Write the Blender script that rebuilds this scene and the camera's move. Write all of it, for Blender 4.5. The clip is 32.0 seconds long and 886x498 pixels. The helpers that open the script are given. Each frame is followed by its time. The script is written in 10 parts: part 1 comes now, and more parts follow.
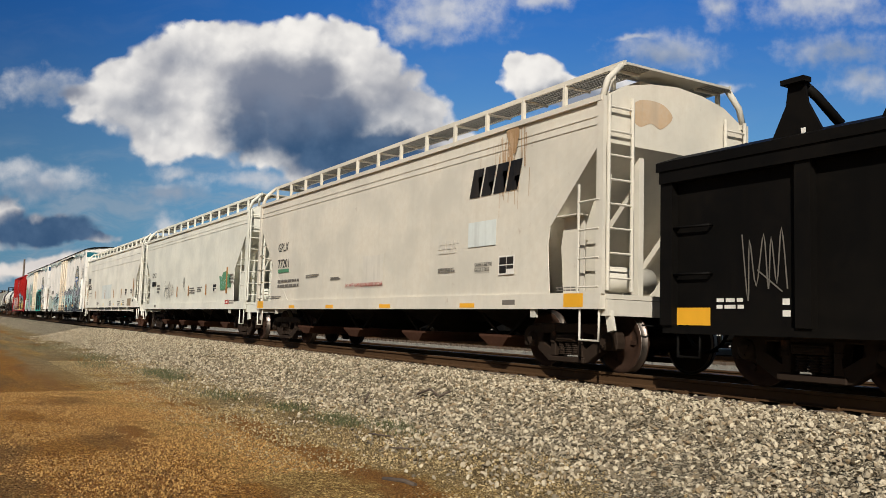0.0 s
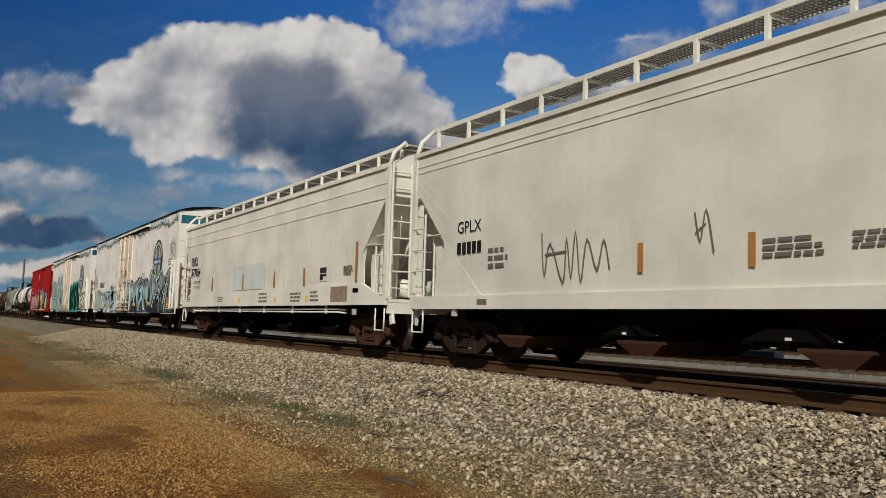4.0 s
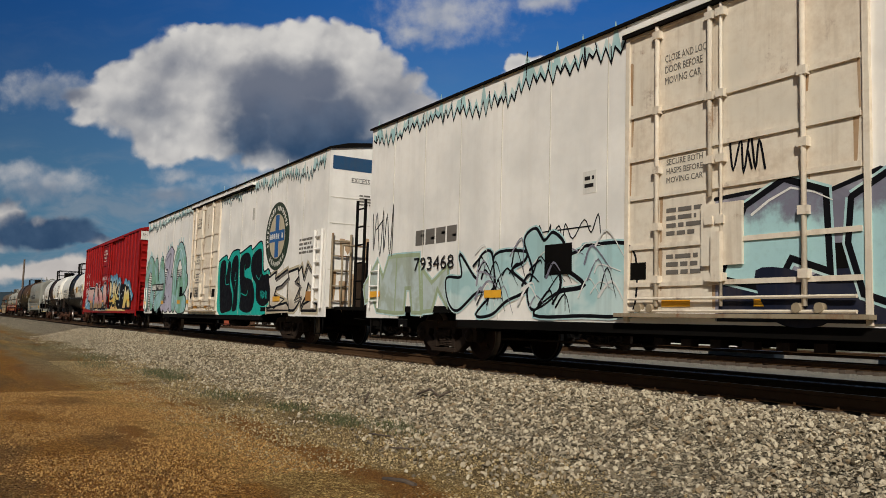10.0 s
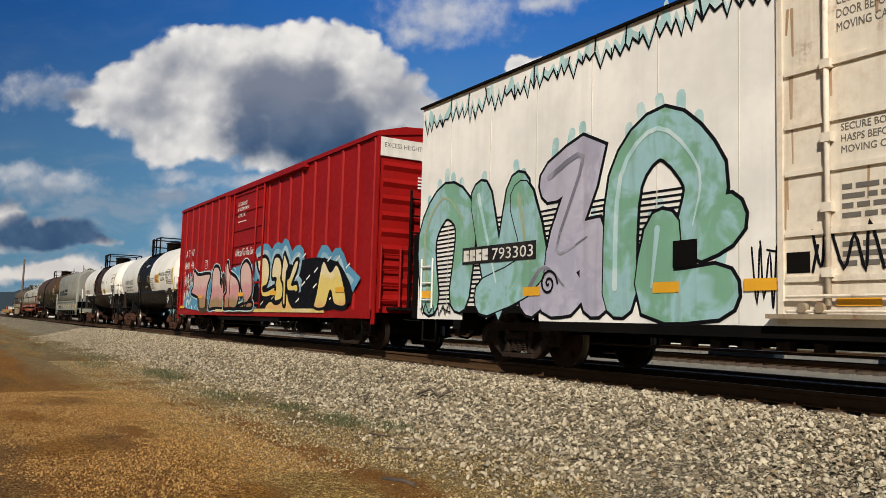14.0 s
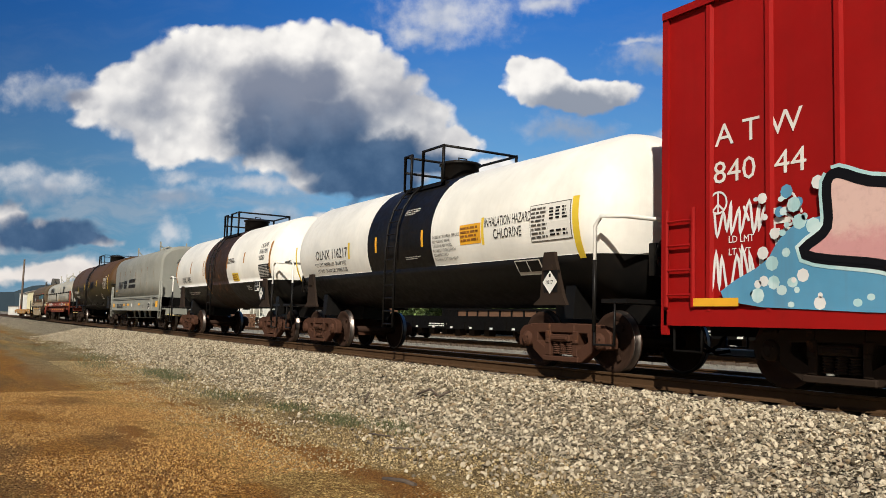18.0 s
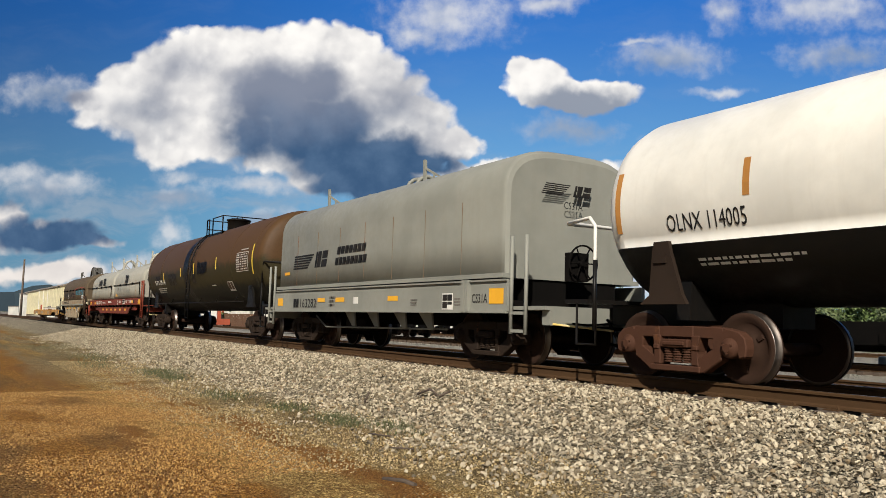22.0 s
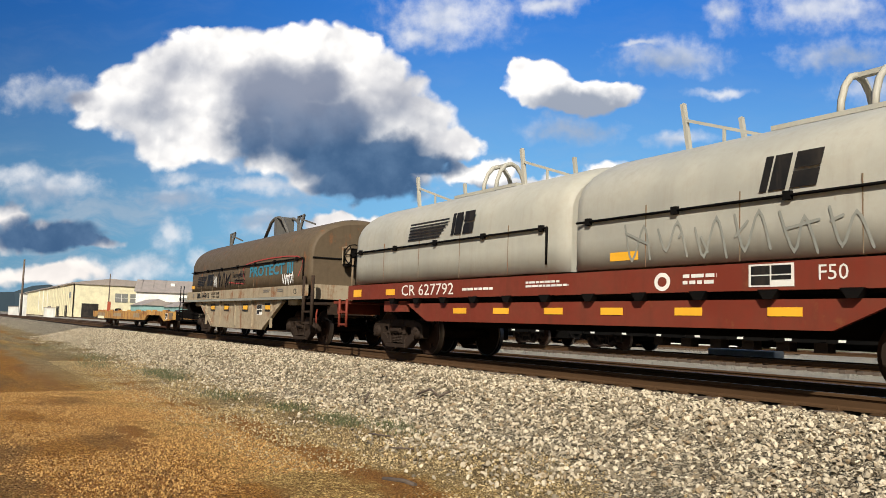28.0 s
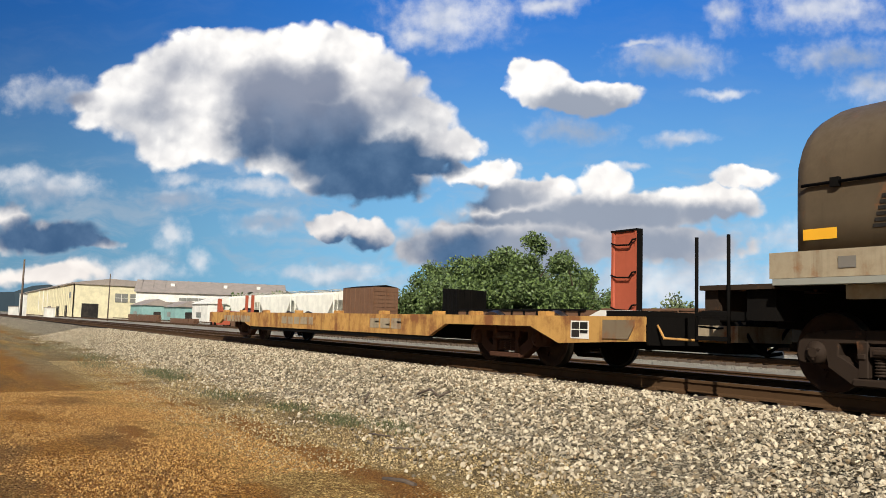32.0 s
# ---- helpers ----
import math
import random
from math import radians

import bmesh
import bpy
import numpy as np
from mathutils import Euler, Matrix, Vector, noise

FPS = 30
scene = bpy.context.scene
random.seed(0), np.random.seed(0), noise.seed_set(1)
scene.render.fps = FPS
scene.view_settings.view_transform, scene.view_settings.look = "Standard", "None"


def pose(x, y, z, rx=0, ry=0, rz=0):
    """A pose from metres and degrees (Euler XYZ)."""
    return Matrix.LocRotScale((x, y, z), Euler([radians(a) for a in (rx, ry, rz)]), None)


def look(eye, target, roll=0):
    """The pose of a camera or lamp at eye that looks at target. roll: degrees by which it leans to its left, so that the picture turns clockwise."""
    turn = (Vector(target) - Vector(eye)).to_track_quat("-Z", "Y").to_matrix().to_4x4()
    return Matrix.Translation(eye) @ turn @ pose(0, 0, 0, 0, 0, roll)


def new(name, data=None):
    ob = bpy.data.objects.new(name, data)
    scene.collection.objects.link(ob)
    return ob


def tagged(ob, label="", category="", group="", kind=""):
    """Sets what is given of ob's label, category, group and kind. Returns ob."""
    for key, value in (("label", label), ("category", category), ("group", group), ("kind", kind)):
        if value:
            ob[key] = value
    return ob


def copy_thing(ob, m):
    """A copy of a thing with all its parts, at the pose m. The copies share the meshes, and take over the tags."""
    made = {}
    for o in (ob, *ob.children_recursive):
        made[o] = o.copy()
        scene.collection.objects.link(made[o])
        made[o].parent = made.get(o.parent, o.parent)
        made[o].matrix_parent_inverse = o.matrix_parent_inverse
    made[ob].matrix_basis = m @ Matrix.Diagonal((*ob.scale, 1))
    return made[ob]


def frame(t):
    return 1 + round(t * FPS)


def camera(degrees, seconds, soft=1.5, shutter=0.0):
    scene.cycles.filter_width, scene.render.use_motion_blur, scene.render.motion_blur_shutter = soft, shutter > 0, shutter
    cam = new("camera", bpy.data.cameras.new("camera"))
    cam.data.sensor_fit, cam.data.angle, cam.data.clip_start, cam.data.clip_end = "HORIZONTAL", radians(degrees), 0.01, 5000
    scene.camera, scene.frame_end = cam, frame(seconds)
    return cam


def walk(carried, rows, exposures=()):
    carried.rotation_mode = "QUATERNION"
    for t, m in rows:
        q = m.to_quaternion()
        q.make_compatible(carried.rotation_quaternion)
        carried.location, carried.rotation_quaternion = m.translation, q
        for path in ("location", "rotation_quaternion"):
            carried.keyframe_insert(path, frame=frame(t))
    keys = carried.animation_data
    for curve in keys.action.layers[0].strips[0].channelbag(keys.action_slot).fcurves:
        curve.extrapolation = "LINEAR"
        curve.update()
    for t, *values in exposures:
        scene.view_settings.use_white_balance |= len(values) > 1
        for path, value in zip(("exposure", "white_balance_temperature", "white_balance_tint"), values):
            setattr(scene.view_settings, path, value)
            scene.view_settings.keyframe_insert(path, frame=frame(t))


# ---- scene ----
# ---------------------------------------------------------------- camera
EYE = (0.0, -9.53, 0.654)
YAW, PITCH = radians(59.13), radians(5.15)
FORWARD = Vector((-math.sin(YAW) * math.cos(PITCH), math.cos(YAW) * math.cos(PITCH), math.sin(PITCH)))
VIEW = look(EYE, Vector(EYE) + FORWARD * 10, 1.70)
cam = camera(56.14, 32.0, soft=0.8)
walk(cam, [(0, VIEW), (32, VIEW)],
     exposures=[(0, -0.12), (1, -0.38), (1.5, -0.45), (3, -0.52), (6, -0.72), (9, -0.66), (11, -0.54), (12, -0.40), (14, -0.22), (17, 0.24), (18, 0.02), (20, -0.20), (22, 0.07), (24, 0.50), (25, 0.66), (28, 0.33), (32, 0.26)])

# ---------------------------------------------------------------- light
SUN_FROM = Vector((0.66, -0.58, 0.62)).normalized()
world = bpy.data.worlds.new("world")
scene.world = world
world.use_nodes = True
wn = world.node_tree
sky = wn.nodes.new("ShaderNodeTexSky")
sky.sky_type = "NISHITA"
sky.sun_disc = False
sky.sun_elevation = math.asin(SUN_FROM.z)
sky.sun_rotation = math.atan2(SUN_FROM.x, SUN_FROM.y)
wn.links.new(sky.outputs["Color"], wn.nodes["Background"].inputs["Color"])
wn.nodes["Background"].inputs["Strength"].default_value = 0.036
sun = new("sun", bpy.data.lights.new("sun", "SUN"))
sun.data.energy = 5.0
sun.data.angle = radians(0.5)
sun.data.color = (1.0, 0.945, 0.85)
sun.matrix_world = look(SUN_FROM * 50, (0, 0, 0))


# ---------------------------------------------------------------- node helpers
class Nodes:
    """A few shorthands to write a node tree as arithmetic."""

    def __init__(self, tree):
        self.t = tree

    def add(self, kind, **inputs):
        n = self.t.nodes.new(kind)
        for key, value in inputs.items():
            self.put(n.inputs[key.replace("_", " ")], value)
        return n

    def put(self, socket, value):
        if isinstance(value, bpy.types.NodeSocket):
            self.t.links.new(value, socket)
        else:
            socket.default_value = value

    def math(self, op, a, b=0.0, c=0.0, clamp=False):
        n = self.t.nodes.new("ShaderNodeMath")
        n.operation, n.use_clamp = op, clamp
        for i, v in enumerate((a, b, c)):
            self.put(n.inputs[i], v)
        return n.outputs[0]

    def vec(self, op, a, b=(0, 0, 0)):
        n = self.t.nodes.new("ShaderNodeVectorMath")
        n.operation = op
        self.put(n.inputs[0], a)
        if op == "SCALE":
            self.put(n.inputs["Scale"], b)
        else:
            self.put(n.inputs[1], b)
        return n.outputs["Value" if op in ("LENGTH", "DOT_PRODUCT", "DISTANCE") else "Vector"]

    def noise(self, vector, scale, detail=4.0, rough=0.55, out="Fac", distort=0.0):
        n = self.t.nodes.new("ShaderNodeTexNoise")
        self.put(n.inputs["Vector"], vector)
        for key, value in (("Scale", scale), ("Detail", detail), ("Roughness", rough), ("Distortion", distort)):
            n.inputs[key].default_value = value
        return n.outputs[out]

    def voronoi(self, vector, scale, feature="F1", out="Distance"):
        n = self.t.nodes.new("ShaderNodeTexVoronoi")
        n.feature = feature
        self.put(n.inputs["Vector"], vector)
        n.inputs["Scale"].default_value = scale
        return n.outputs[out]

    def step(self, value, a, b, lo=0.0, hi=1.0):
        n = self.t.nodes.new("ShaderNodeMapRange")
        n.interpolation_type = "SMOOTHSTEP"
        for i, v in enumerate((value, a, b, lo, hi)):
            self.put(n.inputs[i], v)
        return n.outputs[0]

    def mix(self, fac, a, b, blend="MIX"):
        n = self.t.nodes.new("ShaderNodeMix")
        n.data_type, n.blend_type = "RGBA", blend
        self.put(n.inputs["Factor"], fac)
        self.put(n.inputs[6], a)
        self.put(n.inputs[7], b)
        return n.outputs[2]

    def xyz(self, v):
        n = self.t.nodes.new("ShaderNodeSeparateXYZ")
        self.put(n.inputs[0], v)
        return n.outputs

    def join(self, x, y, z):
        n = self.t.nodes.new("ShaderNodeCombineXYZ")
        for i, v in enumerate((x, y, z)):
            self.put(n.inputs[i], v)
        return n.outputs[0]

    def coords(self, which="Object"):
        return self.t.nodes.new("ShaderNodeTexCoord").outputs[which]


def rgb(r, g, b):
    return (r, g, b, 1.0)


def material(name):
    m = bpy.data.materials.new(name)
    m.use_nodes = True
    n = Nodes(m.node_tree)
    return m, n, m.node_tree.nodes["Principled BSDF"]


def bumped(n, bsdf, height, strength=0.3, distance=0.01):
    b = n.add("ShaderNodeBump", Strength=strength, Distance=distance, Height=height)
    n.put(bsdf.inputs["Normal"], b.outputs[0])


# ---------------------------------------------------------------- sky backdrop with its clouds
# clouds: middle and half size, across and down, in hundredths of the view's focal plane; weight
CLOUD_BIG = [(3.3, 1.45, 1.15, 0.85, 1), (4.6, 1.15, 1.3, 0.82, 1), (5.7, 1.15, 1.15, 0.82, 1), (6.55, 1.7, 0.95, 0.95, 1), (7.3, 2.3, 0.95, 0.75, 1),
             (2.35, 1.85, 0.95, 0.72, 1), (1.55, 2.05, 0.50, 0.32, 0.85), (3.0, 2.45, 0.75, 0.55, 1), (5.0, 2.4, 1.7, 0.75, 1), (7.95, 2.5, 0.52, 0.38, 1),
             (6.4, 2.95, 1.5, 0.62, 1), (4.0, 2.0, 1.8, 0.9, 1), (3.6, 0.85, 0.6, 0.4, 0.9), (2.1, 1.35, 0.5, 0.3, 0.85), (6.3, 0.85, 0.55, 0.4, 0.9)]
CLOUD_LEFT = [(0.25, 3.1, 0.6, 0.2, 0.6), (0.9, 3.35, 0.9, 0.25, 0.6), (0.15, 3.75, 0.42, 0.26, 0.9), (0.7, 4.12, 1.25, 0.34, 0.9), (1.6, 4.28, 0.6, 0.16, 0.85), (0.9, 4.82, 1.3, 0.26, 0.9),
              (3.05, 3.18, 0.36, 0.19, 0.75), (3.05, 3.52, 0.75, 0.20, 0.7), (4.7, 3.27, 1.1, 0.16, 0.75), (0.95, 1.62, 0.95, 0.30, 0.78), (1.5, 1.75, 0.6, 0.3, 0.9),
              (2.95, 4.2, 0.32, 0.30, 0.75), (3.55, 4.58, 0.26, 0.24, 0.7), (4.75, 3.88, 0.7, 0.2, 0.75), (2.2, 4.78, 1.2, 0.2, 0.5)]
CLOUD_RIGHT = [(9.55, 1.45, 0.62, 0.40, 1), (10.2, 1.68, 0.95, 0.36, 1), (9.2, 1.2, 0.25, 0.25, 0.9), (10.9, 1.62, 0.6, 0.24, 0.8), (11.8, 0.98, 0.95, 0.30, 0.7), (7.9, 0.28, 1.1, 0.52, 0.7),
               (7.4, 0.62, 0.6, 0.3, 0.6), (9.75, 0.02, 0.65, 0.18, 0.7), (14.5, 0.15, 1.2, 0.36, 0.78), (14.9, 0.92, 0.9, 0.3, 0.78), (12.8, 0.2, 0.3, 0.3, 0.5), (11.3, 0.75, 0.5, 0.08, 0.6),
               (15.4, 1.5, 0.6, 0.3, 0.5), (10.1, 2.28, 0.75, 0.22, 0.7), (11.9, 2.42, 0.55, 0.13, 0.6), (12.7, 1.66, 0.5, 0.10, 0.6)]
CLOUD_LOW = [(8.5, 3.05, 0.75, 0.28, 1), (10.6, 3.25, 0.62, 0.36, 1), (9.4, 3.35, 1.0, 0.3, 1), (10.2, 3.75, 2.6, 0.42, 0.95), (12.3, 3.6, 1.4, 0.3, 0.85), (5.8, 3.9, 0.45, 0.26, 0.95), (6.5, 4.1, 0.5, 0.32, 0.9),
             (8.6, 4.3, 1.9, 0.6, 0.85), (13.1, 3.15, 0.65, 0.22, 0.85), (5.8, 4.78, 1.1, 0.18, 0.7), (11.6, 4.3, 1.8, 0.42, 0.8),
             (7.15, 3.9, 0.22, 0.14, 0.75), (11.5, 5.0, 4.5, 0.5, 0.65), (14.8, 4.2, 2.0, 0.4, 0.65), (11.1, 2.92, 0.3, 0.06, 0.5)]
SHADE = [(4.85, 1.75, 1.0, 0.72, 1), (5.6, 2.25, 1.35, 0.75, 1.2), (6.4, 2.82, 1.5, 0.55, 1.4), (7.25, 2.88, 1.1, 0.30, 1.2), (6.5, 3.3, 1.2, 0.5, 1.5), (4.45, 2.35, 0.6, 0.55, 0.9), (5.6, 1.55, 0.7, 0.45, 0.8),
         (3.15, 1.15, 0.5, 0.3, 0.22), (2.6, 1.9, 0.5, 0.4, 0.2), (7.0, 1.9, 0.5, 0.5, 0.2), (0.9, 4.15, 1.5, 0.36, 1.2), (3.1, 3.55, 0.85, 0.2, 0.9), (10.3, 1.85, 1.2, 0.34, 1.1), (11.8, 1.1, 1.0, 0.3, 0.5), (1.0, 1.75, 0.7, 0.2, 0.6),
         (9.0, 4.45, 2.3, 0.6, 0.9), (6.1, 4.35, 1.1, 0.25, 0.9), (10.1, 2.3, 0.85, 0.3, 1.0), (11.6, 4.3, 1.9, 0.45, 0.6), (8.8, 3.45, 0.9, 0.22, 0.8), (10.9, 3.80, 2.0, 0.34, 0.9), (12.6, 3.75, 1.0, 0.26, 0.8),
         (14.9, 1.1, 1.0, 0.35, 0.7), (4.75, 3.92, 0.7, 0.2, 0.9), (9.3, 3.8, 1.6, 0.16, 0.7), (0.7, 3.5, 0.9, 0.25, 0.6)]


def cloud_field(n, q, blobs):
    field = None
    for x, y, rx, ry, w in blobs:
        d = n.vec("LENGTH", n.vec("DIVIDE", n.vec("SUBTRACT", q, (x, y, 0)), (rx, ry, 1)))
        v = n.math("MULTIPLY_ADD", d, -w, w)
        if field is None:
            field = v
        else:
            sm = n.t.nodes.new("ShaderNodeMath")
            sm.operation = "SMOOTH_MAX"
            n.put(sm.inputs[0], field), n.put(sm.inputs[1], v)
            sm.inputs[2].default_value = 0.15
            field = sm.outputs[0]
    return field


def sky_material():
    m = bpy.data.materials.new("summer_sky")
    m.use_nodes = True
    m.node_tree.nodes.clear()
    n = Nodes(m.node_tree)
    c = n.xyz(n.coords())
    depth = n.math("MULTIPLY", c[2], -1.0)
    q = n.join(n.math("MULTIPLY_ADD", n.math("DIVIDE", c[0], depth), 14.70, 7.84),
               n.math("MULTIPLY_ADD", n.math("DIVIDE", c[1], depth), -14.70, 4.41), 0.0)
    def puff(scale, amount):
        k = n.vec("SUBTRACT", n.noise(q, scale, 3.0, 0.5, "Color"), (0.5, 0.5, 0.5))
        return n.vec("SCALE", n.vec("MULTIPLY", k, (1, 1, 0)), amount)
    warped = n.vec("ADD", n.vec("ADD", q, puff(0.9, 0.55)), puff(3.2, 0.26))
    every = CLOUD_BIG + CLOUD_LEFT + CLOUD_RIGHT + CLOUD_LOW
    body = cloud_field(n, warped, [b for b in every if b[4] >= 0.8])
    thin = cloud_field(n, warped, [(x, y, rx * 1.35, ry * 1.35, 1.0) for x, y, rx, ry, w in every if w < 0.8])
    # rounded billows: cells at two sizes, and the same cells a little higher up for their shaded undersides
    def billow(at):
        big = n.math("MULTIPLY_ADD", n.voronoi(n.vec("ADD", at, puff(1.6, 0.5)), 1.9, "SMOOTH_F1"), -0.46, 0.19)
        mid = n.math("MULTIPLY_ADD", n.voronoi(n.vec("ADD", at, puff(4.0, 0.22)), 4.6, "SMOOTH_F1"), -0.28, 0.10)
        return n.math("ADD", big, mid)
    cell = billow(q)
    fine = n.math("MULTIPLY_ADD", n.noise(q, 4.0, 8.0, 0.58), 0.30, -0.15)
    dens = n.math("ADD", n.math("ADD", body, n.math("MULTIPLY", fine, 0.55)), n.math("MULTIPLY", cell, 0.95))
    left = n.step(n.xyz(q)[0], 1.0, 3.4)
    cover = n.step(dens, -0.05, n.math("MULTIPLY_ADD", left, -0.16, 0.36))
    wisp = n.math("ADD", n.math("ADD", n.math("MULTIPLY", thin, 0.9), n.math("MULTIPLY", fine, 3.2)), n.math("MULTIPLY", cell, 0.7))
    wisp = n.math("MULTIPLY", n.step(wisp, -0.10, 0.95), 0.80)
    # thin veils low in the sky
    veil = n.noise(n.vec("MULTIPLY", n.vec("ADD", q, puff(0.8, 0.8)), (0.45, 1.5, 1.0)), 1.0, 7.0, 0.6)
    veil = n.math("MULTIPLY", n.step(veil, 0.44, 0.66), n.step(n.xyz(q)[1], 2.2, 3.9, 0.06, 0.75))
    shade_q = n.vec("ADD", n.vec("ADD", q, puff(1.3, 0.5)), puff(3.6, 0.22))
    dark = n.math("ADD", cloud_field(n, shade_q, SHADE), n.math("ADD", n.math("MULTIPLY", cell, -0.35), n.math("MULTIPLY", fine, 0.5)))
    dark = n.step(dark, -0.34, 0.50)
    # billow relief within the white: lit from above
    lift = n.math("SUBTRACT", billow(n.vec("ADD", q, (0.06, 0.13, 0.0))), cell)
    relief = n.step(n.math("ADD", n.math("MULTIPLY", lift, -0.55), n.math("MULTIPLY_ADD", n.noise(n.vec("ADD", q, puff(2.0, 0.3)), 1.0, 4.0, 0.5), 0.9, -0.40)), -0.20, 0.24)
    y = n.xyz(q)[1]
    low = n.step(y, 2.5, 5.4)
    white = n.mix(relief, rgb(0.60, 0.595, 0.61), rgb(0.98, 0.95, 0.91))
    white = n.mix(n.math("MULTIPLY", low, 0.6), white, rgb(0.78, 0.70, 0.64))
    grey = n.mix(n.step(n.noise(q, 1.7, 5.0), 0.30, 0.75), rgb(0.045, 0.10, 0.20), rgb(0.085, 0.155, 0.27))
    grey = n.mix(n.step(n.math("ADD", y, n.noise(q, 0.9, 4.0)), 1.9, 3.3, 0.85, 0.0), grey, rgb(0.25, 0.275, 0.35))
    # the lesser clouds hold less shade than the tall one
    lesser = n.math("MULTIPLY", n.step(n.xyz(q)[0], 8.3, 9.0), 0.85)
    grey = n.mix(lesser, grey, rgb(0.30, 0.335, 0.405))
    cloud = n.mix(dark, white, grey)
    blue = n.mix(n.step(y, -0.5, 5.6), rgb(0.024, 0.16, 0.55), rgb(0.22, 0.50, 0.72))
    side = n.math("MULTIPLY", n.step(n.xyz(q)[0], -1.0, 9.0, 0.55, 1.0), 1.0)
    blue = n.mix(1.0, blue, n.join(side, side, side), "MULTIPLY")
    blue = n.mix(n.math("MULTIPLY", veil, 0.75), blue, n.mix(n.noise(q, 1.1, 4.0), rgb(0.20, 0.30, 0.42), rgb(0.50, 0.52, 0.55)))
    soft_cloud = n.mix(n.math("MULTIPLY", dark, 0.8), n.mix(relief, rgb(0.46, 0.50, 0.58), rgb(0.74, 0.74, 0.75)), rgb(0.26, 0.32, 0.42))
    blue = n.mix(wisp, blue, soft_cloud)
    colour = n.mix(cover, blue, cloud)
    em = n.add("ShaderNodeEmission", Color=colour, Strength=1.0)
    out = n.add("ShaderNodeOutputMaterial")
    n.put(out.inputs["Surface"], em.outputs[0])
    return m


def make_sky():
    """A piece of the sky's dome, in front of the camera only."""
    bm = bmesh.new()
    rows = []
    for j in range(25):
        el = radians(-18 + j * 2.5)
        row = []
        for i in range(49):
            az = radians(-60 + i * 2.5)
            row.append(bm.verts.new((2600 * math.sin(az) * math.cos(el), 2600 * math.sin(el), -2600 * math.cos(az) * math.cos(el))))
        rows.append(row)
    for j in range(24):
        for i in range(48):
            bm.faces.new((rows[j][i], rows[j][i + 1], rows[j + 1][i + 1], rows[j + 1][i])).smooth = True
    me = bpy.data.meshes.new("sky_backdrop")
    bm.to_mesh(me)
    me.materials.append(sky_material())
    ob = new("sky_backdrop", me)
    ob.matrix_world = VIEW
    return tagged(ob, "blue summer sky with tall white and grey cumulus clouds", "sky", kind="structure")


sky_backdrop = make_sky()
# ---------------------------------------------------------------- mesh helpers
def part(name, bm, mat, parent=None, label="", at=None, smooth=False):
    """Links a bmesh as one mesh object under a thing or a part."""
    me = bpy.data.meshes.new(name)
    bmesh.ops.recalc_face_normals(bm, faces=bm.faces)
    if smooth:
        for f in bm.faces:
            f.smooth = True
    bm.to_mesh(me)
    bm.free()
    me.materials.append(mat)
    ob = new(name, me)
    if parent:
        ob.parent = parent
    if at is not None:
        ob.matrix_basis = at
    if label:
        ob["label"] = label
    return ob


def shared(name, mesh, parent, at, label=""):
    ob = new(name, mesh)
    ob.parent = parent
    ob.matrix_basis = at
    if label:
        ob["label"] = label
    return ob


def box(bm, x0, x1, y0, y1, z0, z1, m=None):
    vs = [bm.verts.new((x, y, z)) for x in (x0, x1) for y in (y0, y1) for z in (z0, z1)]
    if m is not None:
        for v in vs:
            v.co = m @ v.co
    for f in ((0, 1, 3, 2), (4, 6, 7, 5), (0, 4, 5, 1), (2, 3, 7, 6), (0, 2, 6, 4), (1, 5, 7, 3)):
        bm.faces.new([vs[i] for i in f])
    return bm


def boxes(*rows):
    bm = bmesh.new()
    for r in rows:
        box(bm, *r)
    return bm


def rod(bm, a, b, r, seg=8, r2=None):
    a, b = Vector(a), Vector(b)
    q = (b - a).to_track_quat("Z", "Y")
    rings = []
    for p, rr in ((a, r), (b, r if r2 is None else r2)):
        rings.append([bm.verts.new(p + q @ Vector((rr * math.cos(k * math.tau / seg), rr * math.sin(k * math.tau / seg), 0))) for k in range(seg)])
    for k in range(seg):
        f = bm.faces.new((rings[0][k], rings[0][(k + 1) % seg], rings[1][(k + 1) % seg], rings[1][k]))
        f.smooth = seg > 6
    bm.faces.new(rings[0][::-1])
    bm.faces.new(rings[1])
    return bm


def pipe(points, r, seg=6, bm=None):
    """One bent tube through the points."""
    bm = bm or bmesh.new()
    pts = [Vector(p) for p in points]
    rings = []
    side = None
    for i, p in enumerate(pts):
        back = (p - pts[i - 1]).normalized() if i else None
        ahead = (pts[i + 1] - p).normalized() if i + 1 < len(pts) else None
        d = (back or ahead) + (ahead or back)
        d = d.normalized() if d.length > 1e-4 else (ahead or back)
        wide = 1.0 / max(0.6, d.dot(ahead or back))
        if side is None:
            side = d.orthogonal().normalized()
        side = (side - d * side.dot(d)).normalized()
        up = d.cross(side)
        rings.append([bm.verts.new(p + (side * math.cos(k * math.tau / seg) + up * math.sin(k * math.tau / seg)) * r * wide) for k in range(seg)])
    for a, b in zip(rings, rings[1:]):
        for k in range(seg):
            bm.faces.new((a[k], a[(k + 1) % seg], b[(k + 1) % seg], b[k])).smooth = seg > 4
    bm.faces.new(rings[0][::-1])
    bm.faces.new(rings[-1])
    return bm


